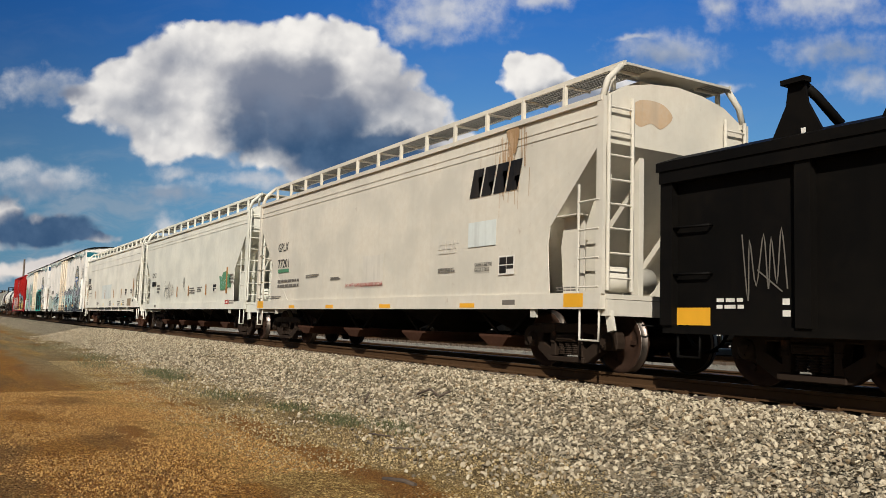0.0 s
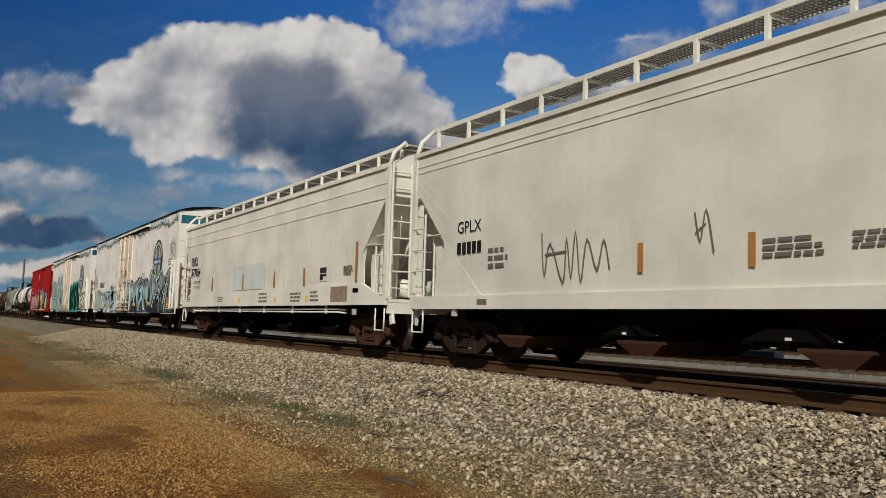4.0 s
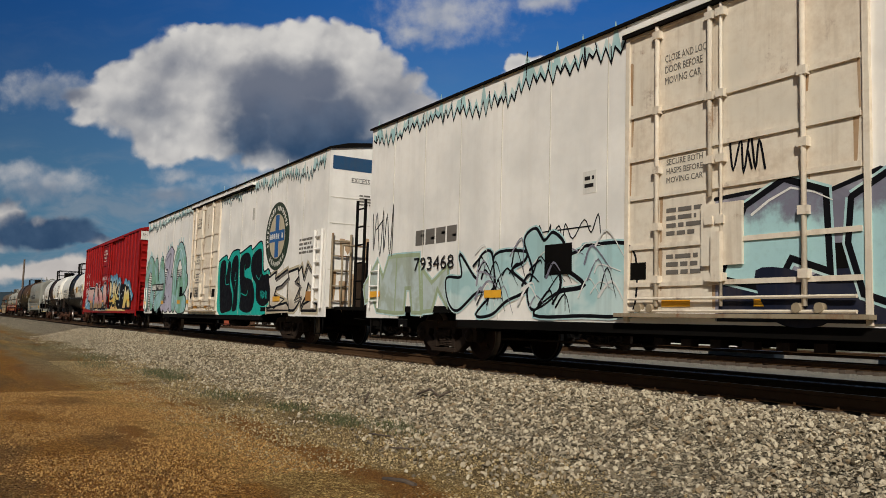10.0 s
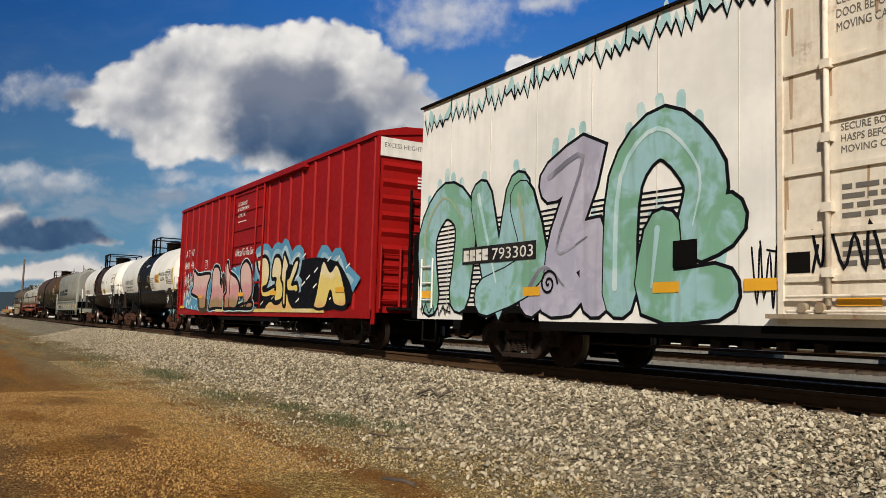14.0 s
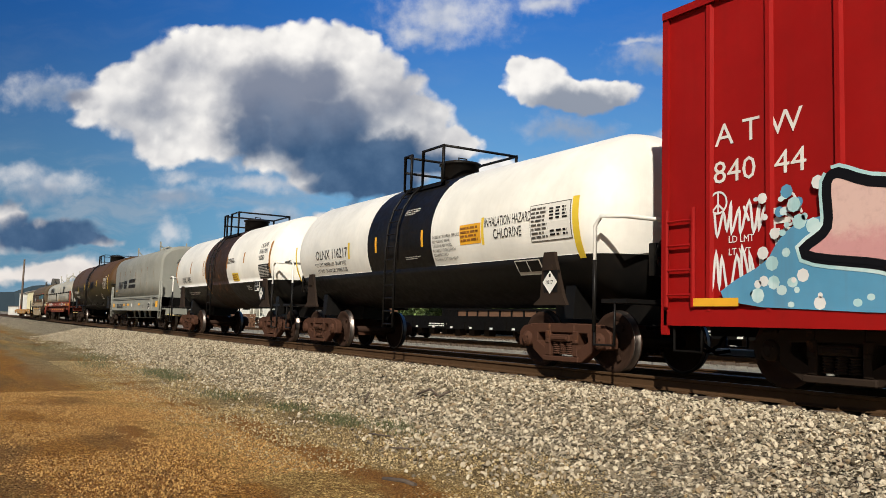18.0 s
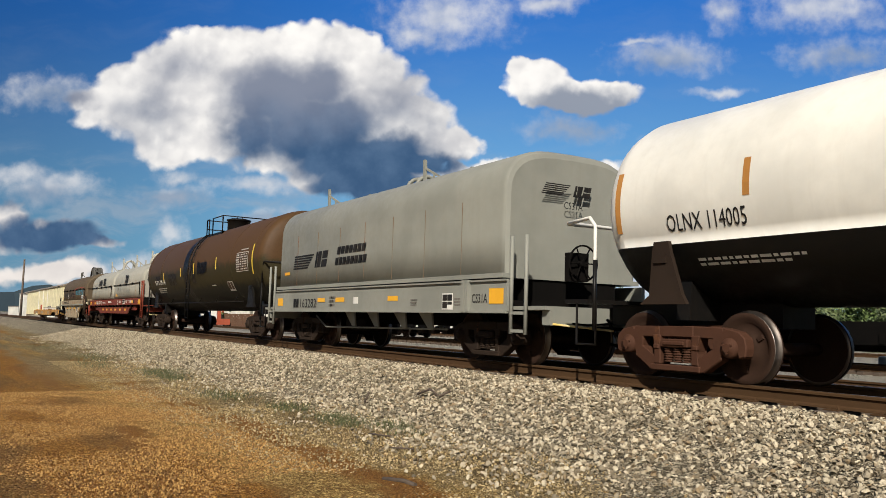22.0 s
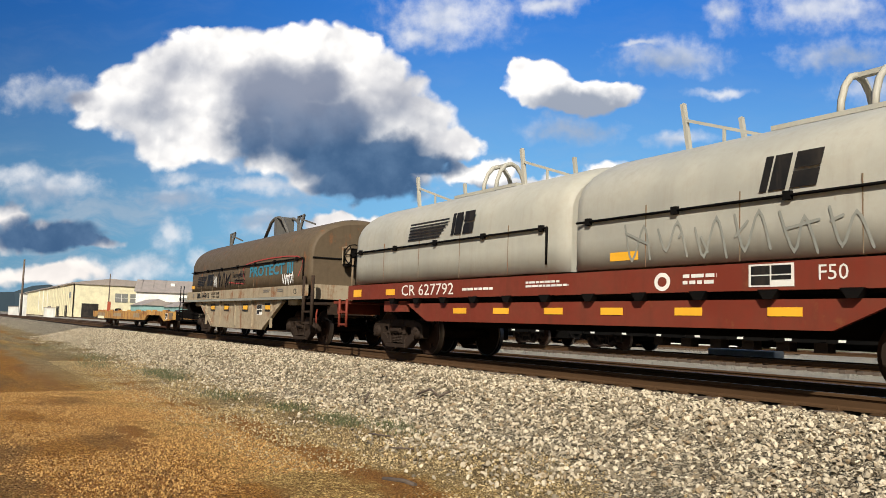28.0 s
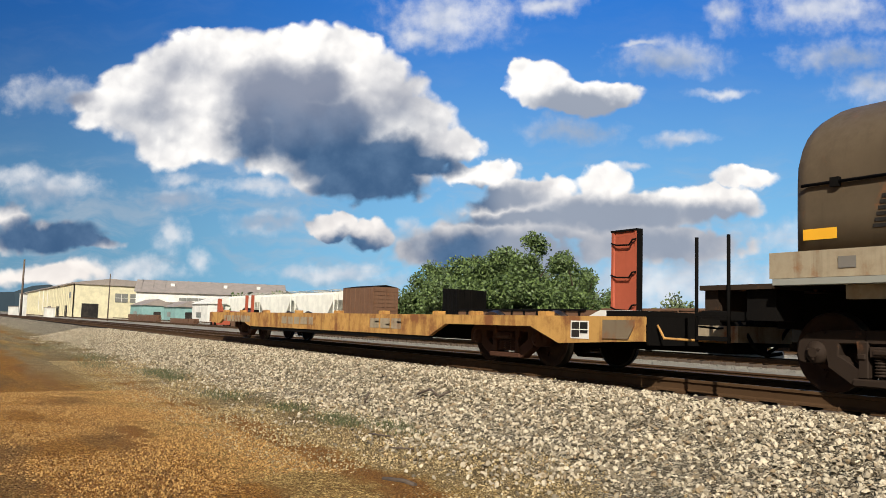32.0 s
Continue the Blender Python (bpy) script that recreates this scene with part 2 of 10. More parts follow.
def loft(bm, sections, caps=True, smooth=False, closed=True):
    """Skins rings of points."""
    rings = [[bm.verts.new(p) for p in s] for s in sections]
    k = len(rings[0])
    for a, b in zip(rings, rings[1:]):
        for i in range(k if closed else k - 1):
            f = bm.faces.new((a[i], a[(i + 1) % k], b[(i + 1) % k], b[i]))
            f.smooth = smooth
    if caps:
        bm.faces.new(rings[0][::-1])
        bm.faces.new(rings[-1])
    return bm


def plate(outline, y0, y1):
    """A flat plate from an outline in x and z, with thickness in y."""
    return loft(bmesh.new(), [[(x, y, z) for x, z in outline] for y in (y0, y1)])


def spin(bm, profile, seg=32, axis="y", at=(0, 0, 0)):
    """Turns a profile of (radius, along) about an axis."""
    rings = []
    for r, l in profile:
        ring = []
        for k in range(seg):
            c, s = r * math.cos(k * math.tau / seg), r * math.sin(k * math.tau / seg)
            p = {"y": (c, l, s), "x": (l, c, s), "z": (c, s, l)}[axis]
            ring.append(bm.verts.new(Vector(p) + Vector(at)))
        rings.append(ring)
    for a, b in zip(rings, rings[1:]):
        for k in range(seg):
            bm.faces.new((a[k], a[(k + 1) % seg], b[(k + 1) % seg], b[k])).smooth = True
    bm.faces.new(rings[0][::-1])
    bm.faces.new(rings[-1])
    return bm


def thing(name, x, y, z, label, category, group="", rz=0):
    ob = new(name)
    ob.empty_display_size = 0.2
    ob.matrix_world = pose(x, y, z, 0, 0, rz)
    return tagged(ob, label, category, group)
# ---------------------------------------------------------------- materials
def paint(name, colour, rough=0.5, dirt=0.35, dirty=(0.16, 0.12, 0.085), streak=0.35, rust=0.0, metal=0.0, fade=0.12, bump=0.15, alt=None, gloss=0.16):
    """Painted or bare sheet steel: faded in patches, streaked down the sides, grimy, rusted."""
    m, n, b = material(name)
    p = n.coords()
    info = n.t.nodes.new("ShaderNodeObjectInfo")
    q = n.vec("ADD", p, n.vec("SCALE", info.outputs["Location"], 0.013))
    big = n.noise(q, 0.8, 5.0)
    small = n.noise(q, 7.0, 6.0, 0.65)
    run = n.noise(n.vec("MULTIPLY", q, (5.0, 5.0, 0.35)), 1.0, 5.0, 0.6)
    base = n.mix(n.step(big, 0.3, 0.7), rgb(*[c * (1 - fade) for c in colour]), rgb(*[min(1, c * (1 + fade)) for c in colour]))
    if alt:
        base = n.mix(n.step(n.noise(q, 1.6, 3.0, 0.6, distort=0.6), 0.44, 0.58), base, rgb(*alt))
    grime = n.math("MULTIPLY", n.step(n.math("MULTIPLY_ADD", small, 0.4, n.math("MULTIPLY", big, 0.6)), 0.42, 0.72), dirt)
    base = n.mix(grime, base, rgb(*dirty))
    base = n.mix(n.math("MULTIPLY", n.step(run, 0.48, 0.70), streak), base, rgb(*[0.45 * c + 0.4 * d for c, d in zip(colour, dirty)]))
    if rust:
        r = n.math("MULTIPLY", n.step(n.math("MULTIPLY_ADD", n.noise(q, 2.3, 8.0, 0.7), 0.7, n.math("MULTIPLY", run, 0.3)), 0.62 - 0.25 * rust, 0.72 - 0.12 * rust), min(1.0, 0.5 + rust))
        base = n.mix(r, base, n.mix(small, rgb(0.13, 0.045, 0.018), rgb(0.30, 0.13, 0.05)))
    n.put(b.inputs["Base Color"], base)
    n.put(b.inputs["Roughness"], n.step(small, 0.2, 0.8, rough - 0.08, rough + 0.15))
    b.inputs["Metallic"].default_value = metal
    b.inputs["Specular IOR Level"].default_value = gloss
    if bump:
        bumped(n, b, n.math("ADD", n.math("MULTIPLY", big, 2.0), n.math("MULTIPLY", small, 0.15)), bump, 0.02)
    return m


HOPPER_GREY = paint("hopper_grey_paint", (0.72, 0.715, 0.63), 0.48, 0.16, (0.44, 0.38, 0.28), 0.13)
HOPPER_STAINED = paint("stained_hopper_paint", (0.66, 0.62, 0.53), 0.5, 0.26, (0.46, 0.36, 0.25), 0.13, 0.03)
HOPPER_WHITE = paint("hopper_white_paint", (0.78, 0.76, 0.67), 0.48, 0.14, (0.50, 0.45, 0.36), 0.12)
REEFER_WHITE = paint("reefer_white_paint", (0.88, 0.85, 0.79), 0.42, 0.14, (0.56, 0.46, 0.34), 0.16)
REEFER_DOOR = paint("stained_door_paint", (0.80, 0.72, 0.59), 0.45, 0.5, (0.42, 0.28, 0.16), 0.55, 0.2)
BOX_RED = paint("boxcar_red_paint", (0.30, 0.0065, 0.0055), 0.5, 0.22, (0.17, 0.012, 0.008), 0.25)
TANK_WHITE = paint("tank_white_paint", (0.80, 0.77, 0.69), 0.35, 0.14, (0.5, 0.44, 0.34), 0.14)
TANK_BLACK = paint("tank_black_paint", (0.0075, 0.007, 0.0065), 0.42, 0.4, (0.022, 0.015, 0.010), 0.3)
TANK_BAND = paint("rust_streaked_tank_paint", (0.030, 0.019, 0.013), 0.55, 0.6, (0.07, 0.032, 0.016), 0.7, 0.35)
TANK_BROWN = paint("oil_stained_tank_paint", (0.075, 0.041, 0.018), 0.5, 0.7, (0.032, 0.025, 0.012), 0.7, 0.05, fade=0.3)
COIL_GREY = paint("coil_hood_grey_paint", (0.25, 0.25, 0.215), 0.5, 0.25, (0.25, 0.22, 0.17), 0.18)
GUIDE_GREY = paint("weathered_grey_steel", (0.11, 0.105, 0.095), 0.6, 0.4, (0.08, 0.06, 0.04), 0.3, 0.1)
COIL_PALE = paint("coil_hood_pale_paint", (0.38, 0.365, 0.305), 0.5, 0.35, (0.30, 0.25, 0.18), 0.3, 0.03)
COIL_BROWN = paint("sooty_coil_hood_paint", (0.112, 0.082, 0.05), 0.6, 0.6, (0.07, 0.05, 0.032), 0.6, 0.3)
SILL_CREAM = paint("rusty_cream_paint", (0.34, 0.28, 0.19), 0.6, 0.65, (0.17, 0.11, 0.06), 0.8, 0.5)
SILL_RUST = paint("rust_eaten_cream_paint", (0.20, 0.15, 0.095), 0.65, 0.6, (0.09, 0.055, 0.035), 0.6, 0.6)
RUST_DARK = paint("dark_rusted_steel", (0.035, 0.022, 0.014), 0.75, 0.5, (0.02, 0.013, 0.009), 0.5, 0.35)
FRAME_RED = paint("oxide_red_paint", (0.18, 0.033, 0.018), 0.55, 0.45, (0.10, 0.05, 0.03), 0.5, 0.2)
FLAT_YELLOW = paint("worn_yellow_paint", (0.52, 0.29, 0.085), 0.65, 0.6, (0.20, 0.085, 0.028), 0.9, 0.72)
POST_RED = paint("orange_red_paint", (0.36, 0.085, 0.045), 0.5, 0.25, (0.16, 0.05, 0.03), 0.3)
GONDOLA_BLACK = paint("gondola_black_paint", (0.0042, 0.0038, 0.0034), 0.6, 0.5, (0.011, 0.0085, 0.006), 0.5, gloss=0.08)
TRUCK_STEEL = paint("grimy_cast_steel", (0.026, 0.0165, 0.011), 0.75, 0.5, (0.042, 0.025, 0.016), 0.2, 0.15)
TRUCK_RUST = paint("rusty_cast_steel", (0.070, 0.030, 0.017), 0.75, 0.5, (0.040, 0.021, 0.014), 0.2, 0.2)
WHEEL_STEEL = paint("wheel_steel", (0.036, 0.018, 0.011), 0.8, 0.5, (0.02, 0.012, 0.008), 0.0, 0.04)
TREAD_STEEL = paint("polished_tread_steel", (0.20, 0.17, 0.15), 0.40, 0.1, (0.2, 0.15, 0.1), 0.0, 0.0, 1.0, bump=0)
UNDER_BLACK = paint("underframe_black", (0.0055, 0.005, 0.0045), 0.8, 0.4, (0.012, 0.009, 0.007), 0.2, gloss=0.05)
RAIL_RUST = paint("rail_rust", (0.075, 0.040, 0.018), 0.75, 0.5, (0.055, 0.030, 0.015), 0.0, 0.0, bump=0.3)
RAIL_TOP = paint("rail_top_steel", (0.14, 0.095, 0.06), 0.45, 0.3, (0.10, 0.06, 0.035), 0.0, 0.0, 0.6, bump=0)
# cream hopper bays: shade below the sills is put into this colour
BAY_SHADE = paint("shade_dark_hopper_paint", (0.014, 0.011, 0.008), 0.7, 0.5, (0.022, 0.015, 0.010), 0.4, gloss=0.05)
GRATING = paint("weathered_grating", (0.17, 0.165, 0.15), 0.6, 0.3, (0.10, 0.09, 0.07), 0.1)
GALVANISED = paint("galvanised_grating", (0.52, 0.50, 0.44), 0.5, 0.3, (0.3, 0.25, 0.18), 0.1)
TEAL = paint("teal_spray_paint", (0.012, 0.40, 0.33), 0.5, 0.1, (0.02, 0.2, 0.18), 0.1, bump=0)
BLUE_BAND = paint("blue_paint", (0.016, 0.075, 0.17), 0.45, 0.15, bump=0)
BLUE_TEAL_BAND = paint("blue_green_paint", (0.015, 0.15, 0.20), 0.45, 0.15, bump=0)
SPRAY_BLACK = paint("black_spray_paint", (0.004, 0.004, 0.006), 0.65, 0.0, (0.004, 0.004, 0.005), 0.0, bump=0)
SPRAY_NAVY = paint("navy_spray_paint", (0.010, 0.014, 0.032), 0.5, 0.12, bump=0, alt=(0.016, 0.022, 0.045))
SPRAY_PALE = paint("pale_blue_spray_paint", (0.42, 0.64, 0.64), 0.5, 0.12, bump=0, alt=(0.58, 0.72, 0.70))
SPRAY_MAUVE = paint("mauve_grey_spray_paint", (0.20, 0.195, 0.245), 0.5, 0.2, bump=0, alt=(0.36, 0.35, 0.40))
SPRAY_LILAC = paint("lilac_spray_paint", (0.50, 0.48, 0.57), 0.5, 0.15, bump=0, alt=(0.42, 0.40, 0.50))
SPRAY_MINT = paint("mint_spray_paint", (0.21, 0.42, 0.29), 0.5, 0.2, bump=0, alt=(0.33, 0.54, 0.56))
SPRAY_SAGE = paint("sage_spray_paint", (0.36, 0.44, 0.28), 0.5, 0.2, bump=0)
SPRAY_SAGE_GREY = paint("sage_grey_spray_paint", (0.42, 0.48, 0.40), 0.5, 0.25, bump=0, alt=(0.50, 0.58, 0.56))
SPRAY_PINK = paint("pink_spray_paint", (0.62, 0.36, 0.33), 0.5, 0.2, bump=0, alt=(0.50, 0.27, 0.25))
SPRAY_TAN = paint("tan_spray_paint", (0.36, 0.26, 0.13), 0.5, 0.2, bump=0)
SPRAY_YELLOW = paint("yellow_spray_paint", (0.72, 0.52, 0.16), 0.5, 0.15, bump=0, alt=(0.74, 0.60, 0.30))
SPRAY_SKY_PALE = paint("light_sky_spray_paint", (0.26, 0.44, 0.54), 0.5, 0.15, bump=0, alt=(0.40, 0.56, 0.62))
SPRAY_SKY = paint("sky_blue_spray_paint", (0.10, 0.30, 0.46), 0.5, 0.15, bump=0)
SPRAY_WHITE = paint("white_spray_paint", (0.75, 0.74, 0.70), 0.5, 0.1, bump=0)
SPRAY_GREEN = paint("green_spray_paint", (0.09, 0.26, 0.14), 0.5, 0.3, bump=0)


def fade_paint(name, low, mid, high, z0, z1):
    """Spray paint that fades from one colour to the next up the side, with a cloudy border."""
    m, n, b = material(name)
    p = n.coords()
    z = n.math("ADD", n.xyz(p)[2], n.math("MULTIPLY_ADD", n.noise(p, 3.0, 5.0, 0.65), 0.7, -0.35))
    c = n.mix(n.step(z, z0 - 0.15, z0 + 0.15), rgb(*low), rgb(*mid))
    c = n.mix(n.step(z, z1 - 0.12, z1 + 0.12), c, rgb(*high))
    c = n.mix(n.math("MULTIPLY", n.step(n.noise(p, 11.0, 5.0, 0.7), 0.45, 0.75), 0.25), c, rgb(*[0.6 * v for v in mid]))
    n.put(b.inputs["Base Color"], c)
    b.inputs["Roughness"].default_value = 0.55
    b.inputs["Specular IOR Level"].default_value = 0.16
    return m


FADE_PINK = fade_paint("pink_to_tan_spray_paint", (0.34, 0.225, 0.105), (0.60, 0.30, 0.29), (0.68, 0.46, 0.40), 1.28, 1.72)
FADE_YELLOW = fade_paint("yellow_to_peach_spray_paint", (0.70, 0.40, 0.16), (0.76, 0.58, 0.17), (0.78, 0.66, 0.40), 1.10, 1.75)
FADE_ICE = fade_paint("ice_blue_to_mauve_spray_paint", (0.44, 0.68, 0.66), (0.42, 0.65, 0.66), (0.20, 0.195, 0.25), 1.2, 1.98)
FADE_CREAM = fade_paint("cream_to_grey_spray_paint", (0.50, 0.42, 0.33), (0.72, 0.66, 0.56), (0.80, 0.76, 0.68), 1.1, 1.5)
# brown tank: near black low down, olive in the middle, brown on top
BROWN_FADE = fade_paint("dark_to_brown_paint", (0.010, 0.0095, 0.0065), (0.036, 0.028, 0.0115), (0.082, 0.043, 0.018), 1.75, 2.45)
INK_BLACK = paint("black_lettering", (0.012, 0.012, 0.012), 0.5, 0.15, bump=0)
INK_GREY = paint("grey_lettering", (0.16, 0.145, 0.125), 0.5, 0.15, bump=0)
INK_WHITE = paint("white_lettering", (0.76, 0.73, 0.66), 0.5, 0.15, bump=0)
INK_BLUE = paint("faded_blue_lettering", (0.03, 0.20, 0.29), 0.5, 0.2, bump=0)
INK_RED = paint("red_lettering", (0.40, 0.05, 0.04), 0.5, 0.2, bump=0)
PATCH = paint("repaint_patch", (0.64, 0.60, 0.52), 0.45, 0.1, bump=0)
PATCH_BLUE = paint("pale_blue_repaint_patch", (0.66, 0.70, 0.67), 0.45, 0.1, bump=0)
STAIN = paint("rust_stain", (0.52, 0.36, 0.22), 0.6, 0.6, (0.58, 0.51, 0.41), 0.8, bump=0)
END_STAIN = paint("brown_rust_run", (0.40, 0.25, 0.13), 0.6, 0.5, (0.62, 0.52, 0.40), 0.7, bump=0)
EMBLEM_GREEN = paint("dark_green_emblem_paint", (0.030, 0.048, 0.028), 0.5, 0.15, bump=0)
EMBLEM_BLUE = paint("emblem_blue_paint", (0.025, 0.12, 0.33), 0.5, 0.1, bump=0)
EMBLEM_TAN = paint("emblem_tan_paint", (0.55, 0.47, 0.33), 0.5, 0.15, bump=0)
ORANGE = paint("amber_reflective_tape", (0.80, 0.40, 0.03), 0.35, 0.12, (0.5, 0.25, 0.05), 0.1, bump=0)
YELLOW = paint("yellow_reflective_tape", (0.80, 0.56, 0.05), 0.35, 0.12, (0.5, 0.35, 0.05), 0.1, bump=0)
FADED_ORANGE = paint("weathered_amber_tape", (0.44, 0.20, 0.05), 0.5, 0.3, (0.25, 0.14, 0.05), 0.2, bump=0)


def pebbles(n, p, scale, low, high, gap, edge=0.14):
    """Small stones side by side, each with its own tone, and dark gaps."""
    tone = n.xyz(n.voronoi(p, scale, out="Color"))
    g = n.mix(n.math("POWER", tone[0], 1.3), rgb(*low), rgb(*high))
    return n.mix(n.step(n.voronoi(p, scale, "DISTANCE_TO_EDGE"), edge, 0.0), g, rgb(*gap))


def ground_material():
    """Bands along the track: ballast, grey fines, a brown wheel rut, tan gravel, orange dirt."""
    m, n, b = material("dirt_and_gravel")
    p = n.coords()
    s = n.xyz(p)
    wav = n.math("MULTIPLY_ADD", n.noise(p, 0.55, 4.0), 0.9, n.math("MULTIPLY_ADD", n.noise(p, 2.4, 5.0, 0.7), 0.7, -0.8))
    y = n.math("ADD", s[1], wav)
    far_off = n.step(s[0], -13.0, -27.0)
    streaks = n.vec("MULTIPLY", p, (0.22, 1.0, 1.0))
    streak = n.noise(streaks, 1.5, 6.0, 0.62)
    blotch = n.noise(p, 0.75, 6.0, 0.65)
    stone = pebbles(n, p, 24.0, (0.17, 0.135, 0.085), (0.70, 0.60, 0.43), (0.05, 0.038, 0.024))
    fines = pebbles(n, p, 40.0, (0.17, 0.12, 0.055), (0.68, 0.52, 0.27), (0.06, 0.04, 0.018), 0.16)
    fines = n.mix(n.math("MULTIPLY", n.step(blotch, 0.46, 0.62), 0.75), fines, pebbles(n, p, 66.0, (0.18, 0.118, 0.048), (0.44, 0.30, 0.125), (0.08, 0.05, 0.02)))
    tan = pebbles(n, p, 36.0, (0.292, 0.163, 0.050), (0.774, 0.533, 0.189), (0.103, 0.052, 0.013), 0.15)
    orange = pebbles(n, p, 42.0, (0.234, 0.098, 0.019), (0.640, 0.328, 0.074), (0.094, 0.035, 0.007), 0.14)
    bare = pebbles(n, p, 80.0, (0.240, 0.108, 0.027), (0.400, 0.192, 0.050), (0.160, 0.068, 0.016))
    dark = pebbles(n, p, 40.0, (0.136, 0.068, 0.020), (0.480, 0.288, 0.104), (0.056, 0.026, 0.008), 0.16)
    dirt = n.mix(n.step(streak, 0.50, 0.60), orange, bare)
    dirt = n.mix(n.math("MULTIPLY", n.step(n.noise(streaks, 0.8, 5.0, 0.6), 0.47, 0.37), 0.75), dirt, dark)
    c = n.mix(n.step(n.math("MULTIPLY_ADD", blotch, 1.2, y), -6.9, -6.3), dirt, tan)
    # a wheel rut of bare brown earth
    rut = n.math("MULTIPLY", n.step(n.math("ABSOLUTE", n.math("ADD", y, 6.12)), 0.42, 0.10), n.step(s[0], -3.0, -5.0))
    c = n.mix(n.math("MULTIPLY", rut, n.step(streak, 0.34, 0.48)), c, bare)
    c = n.mix(n.step(y, -5.95, -5.45), c, fines)
    # farther along the track the fines spread over the dirt, with brown lanes left bare
    lanes = n.step(n.noise(n.vec("MULTIPLY", p, (0.10, 0.9, 1.0)), 1.1, 5.0, 0.6), 0.40, 0.56)
    c = n.mix(n.math("MULTIPLY", n.math("MULTIPLY", far_off, lanes), n.step(y, -8.7, -7.2)), c, fines)
    c = n.mix(n.step(y, -5.0, -4.3), c, stone)
    far = n.step(s[1], 8.2, 9.2)
    # bed under and behind the train: its shade painted in, with oily ballast
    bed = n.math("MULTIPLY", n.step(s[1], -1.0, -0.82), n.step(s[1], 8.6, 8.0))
    pale = n.mix(n.noise(p, 9.0, 5.0, 0.7), rgb(0.26, 0.235, 0.19), rgb(0.44, 0.41, 0.34))
    oil_shade = n.mix(n.noise(p, 22.0, 5.0, 0.7), rgb(0.010, 0.007, 0.0045), rgb(0.036, 0.025, 0.015))
    c = n.mix(bed, c, oil_shade)
    c = n.mix(far, c, pale)
    grass = n.mix(n.noise(p, 0.6, 5.0), rgb(0.05, 0.07, 0.02), rgb(0.11, 0.11, 0.04))
    c = n.mix(n.math("MULTIPLY", n.step(s[1], 30.0, 40.0), n.step(n.noise(p, 0.12, 4.0), 0.40, 0.55)), c, grass)
    n.put(b.inputs["Base Color"], c)
    b.inputs["Roughness"].default_value = 0.95
    b.inputs["Specular IOR Level"].default_value = 0.1
    h = n.math("ADD", n.math("MULTIPLY", n.noise(p, 34.0, 6.0, 0.8), 1.0), n.math("MULTIPLY", n.voronoi(p, 40.0), -1.4))
    bumped(n, b, h, 1.0, 0.03)
    return m


def stone_material(name, dark, light):
    m, n, b = material(name)
    p = n.coords()
    r = n.t.nodes.new("ShaderNodeNewGeometry").outputs["Random Per Island"]
    tone = n.mix(n.step(r, 0.0, 1.0), rgb(*dark), rgb(*light))
    warm = n.mix(n.step(n.math("FRACT", n.math("MULTIPLY", r, 17.3)), 0.75, 1.0), tone, rgb(*[0.8 * d + 0.2 * e * k for d, e, k in zip(dark, light, (1.3, 1.0, 0.7))]))
    n.put(b.inputs["Base Color"], n.mix(n.math("MULTIPLY", n.noise(p, 60.0, 4.0), 0.4), warm, rgb(*dark)))
    b.inputs["Roughness"].default_value = 0.85
    bumped(n, b, n.noise(p, 90.0, 3.0), 0.4, 0.004)
    return m


def wood_material():
    m, n, b = material("creosoted_wood")
    p = n.coords()
    g = n.noise(n.vec("MULTIPLY", p, (14.0, 1.0, 14.0)), 3.0, 6.0, 0.7)
    n.put(b.inputs["Base Color"], n.mix(g, rgb(0.035, 0.025, 0.018), rgb(0.14, 0.10, 0.07)))
    b.inputs["Roughness"].default_value = 0.85
    bumped(n, b, g, 0.5, 0.01)
    return m


GROUND = ground_material()
STONE = stone_material("ballast_stone", (0.15, 0.117, 0.072), (0.70, 0.60, 0.43))
PEBBLE = stone_material("ochre_pebble", (0.180, 0.086, 0.022), (0.607, 0.353, 0.107))
PEBBLE_GREY = stone_material("grey_brown_pebble", (0.14, 0.095, 0.04), (0.62, 0.47, 0.24))
# stones between the rails: the train's shade is mixed into their oily tone
STONE_DARK = stone_material("oil_shade_ballast_stone", (0.012, 0.010, 0.008), (0.07, 0.055, 0.042))
WOOD = wood_material()

# ---------------------------------------------------------------- ground, ballast, track
def ground_level(x, y):
    """Height of the ground, with the ballast shoulder of the main track."""
    z = -0.72
    t = (y + 5.2) / 2.9
    t = max(0.0, min(1.0, t))
    z += (0.72 - 0.215) * t * t * (3 - 2 * t)
    z -= 0.065 * max(0.0, min(1.0, (y + 1.06) / 0.16))
    if y > 2.2:
        k = min(1.0, (y - 2.2) / 1.6)
        z -= 0.23 * k
    return z


def make_ground():
    def steps(*runs):
        out = []
        for a, b, k in runs:
            out += [a + (b - a) * i / k for i in range(k)]
        return out
    xs = steps((-2400, -200, 14), (-200, -60, 20), (-60, 8, 170), (8, 200, 12)) + [200, 1200]
    ys = steps((-1200, -60, 6), (-60, -12, 12), (-12, 6, 72), (6, 60, 18), (60, 2400, 14)) + [2400]
    bm = bmesh.new()
    g = [[bm.verts.new((x, y, ground_level(x, y) + (0.030 * noise.noise((x * 0.7, y * 0.7, 0)) + 0.016 * noise.noise((x * 3, y * 3, 4))
                       if -60 < x < 8 and -12 < y < -2 else 0))) for y in ys] for x in xs]
    for i in range(len(xs) - 1):
        for j in range(len(ys) - 1):
            bm.faces.new((g[i][j], g[i + 1][j], g[i + 1][j + 1], g[i][j + 1])).smooth = True
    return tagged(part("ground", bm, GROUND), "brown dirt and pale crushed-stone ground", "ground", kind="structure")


ground = make_ground()


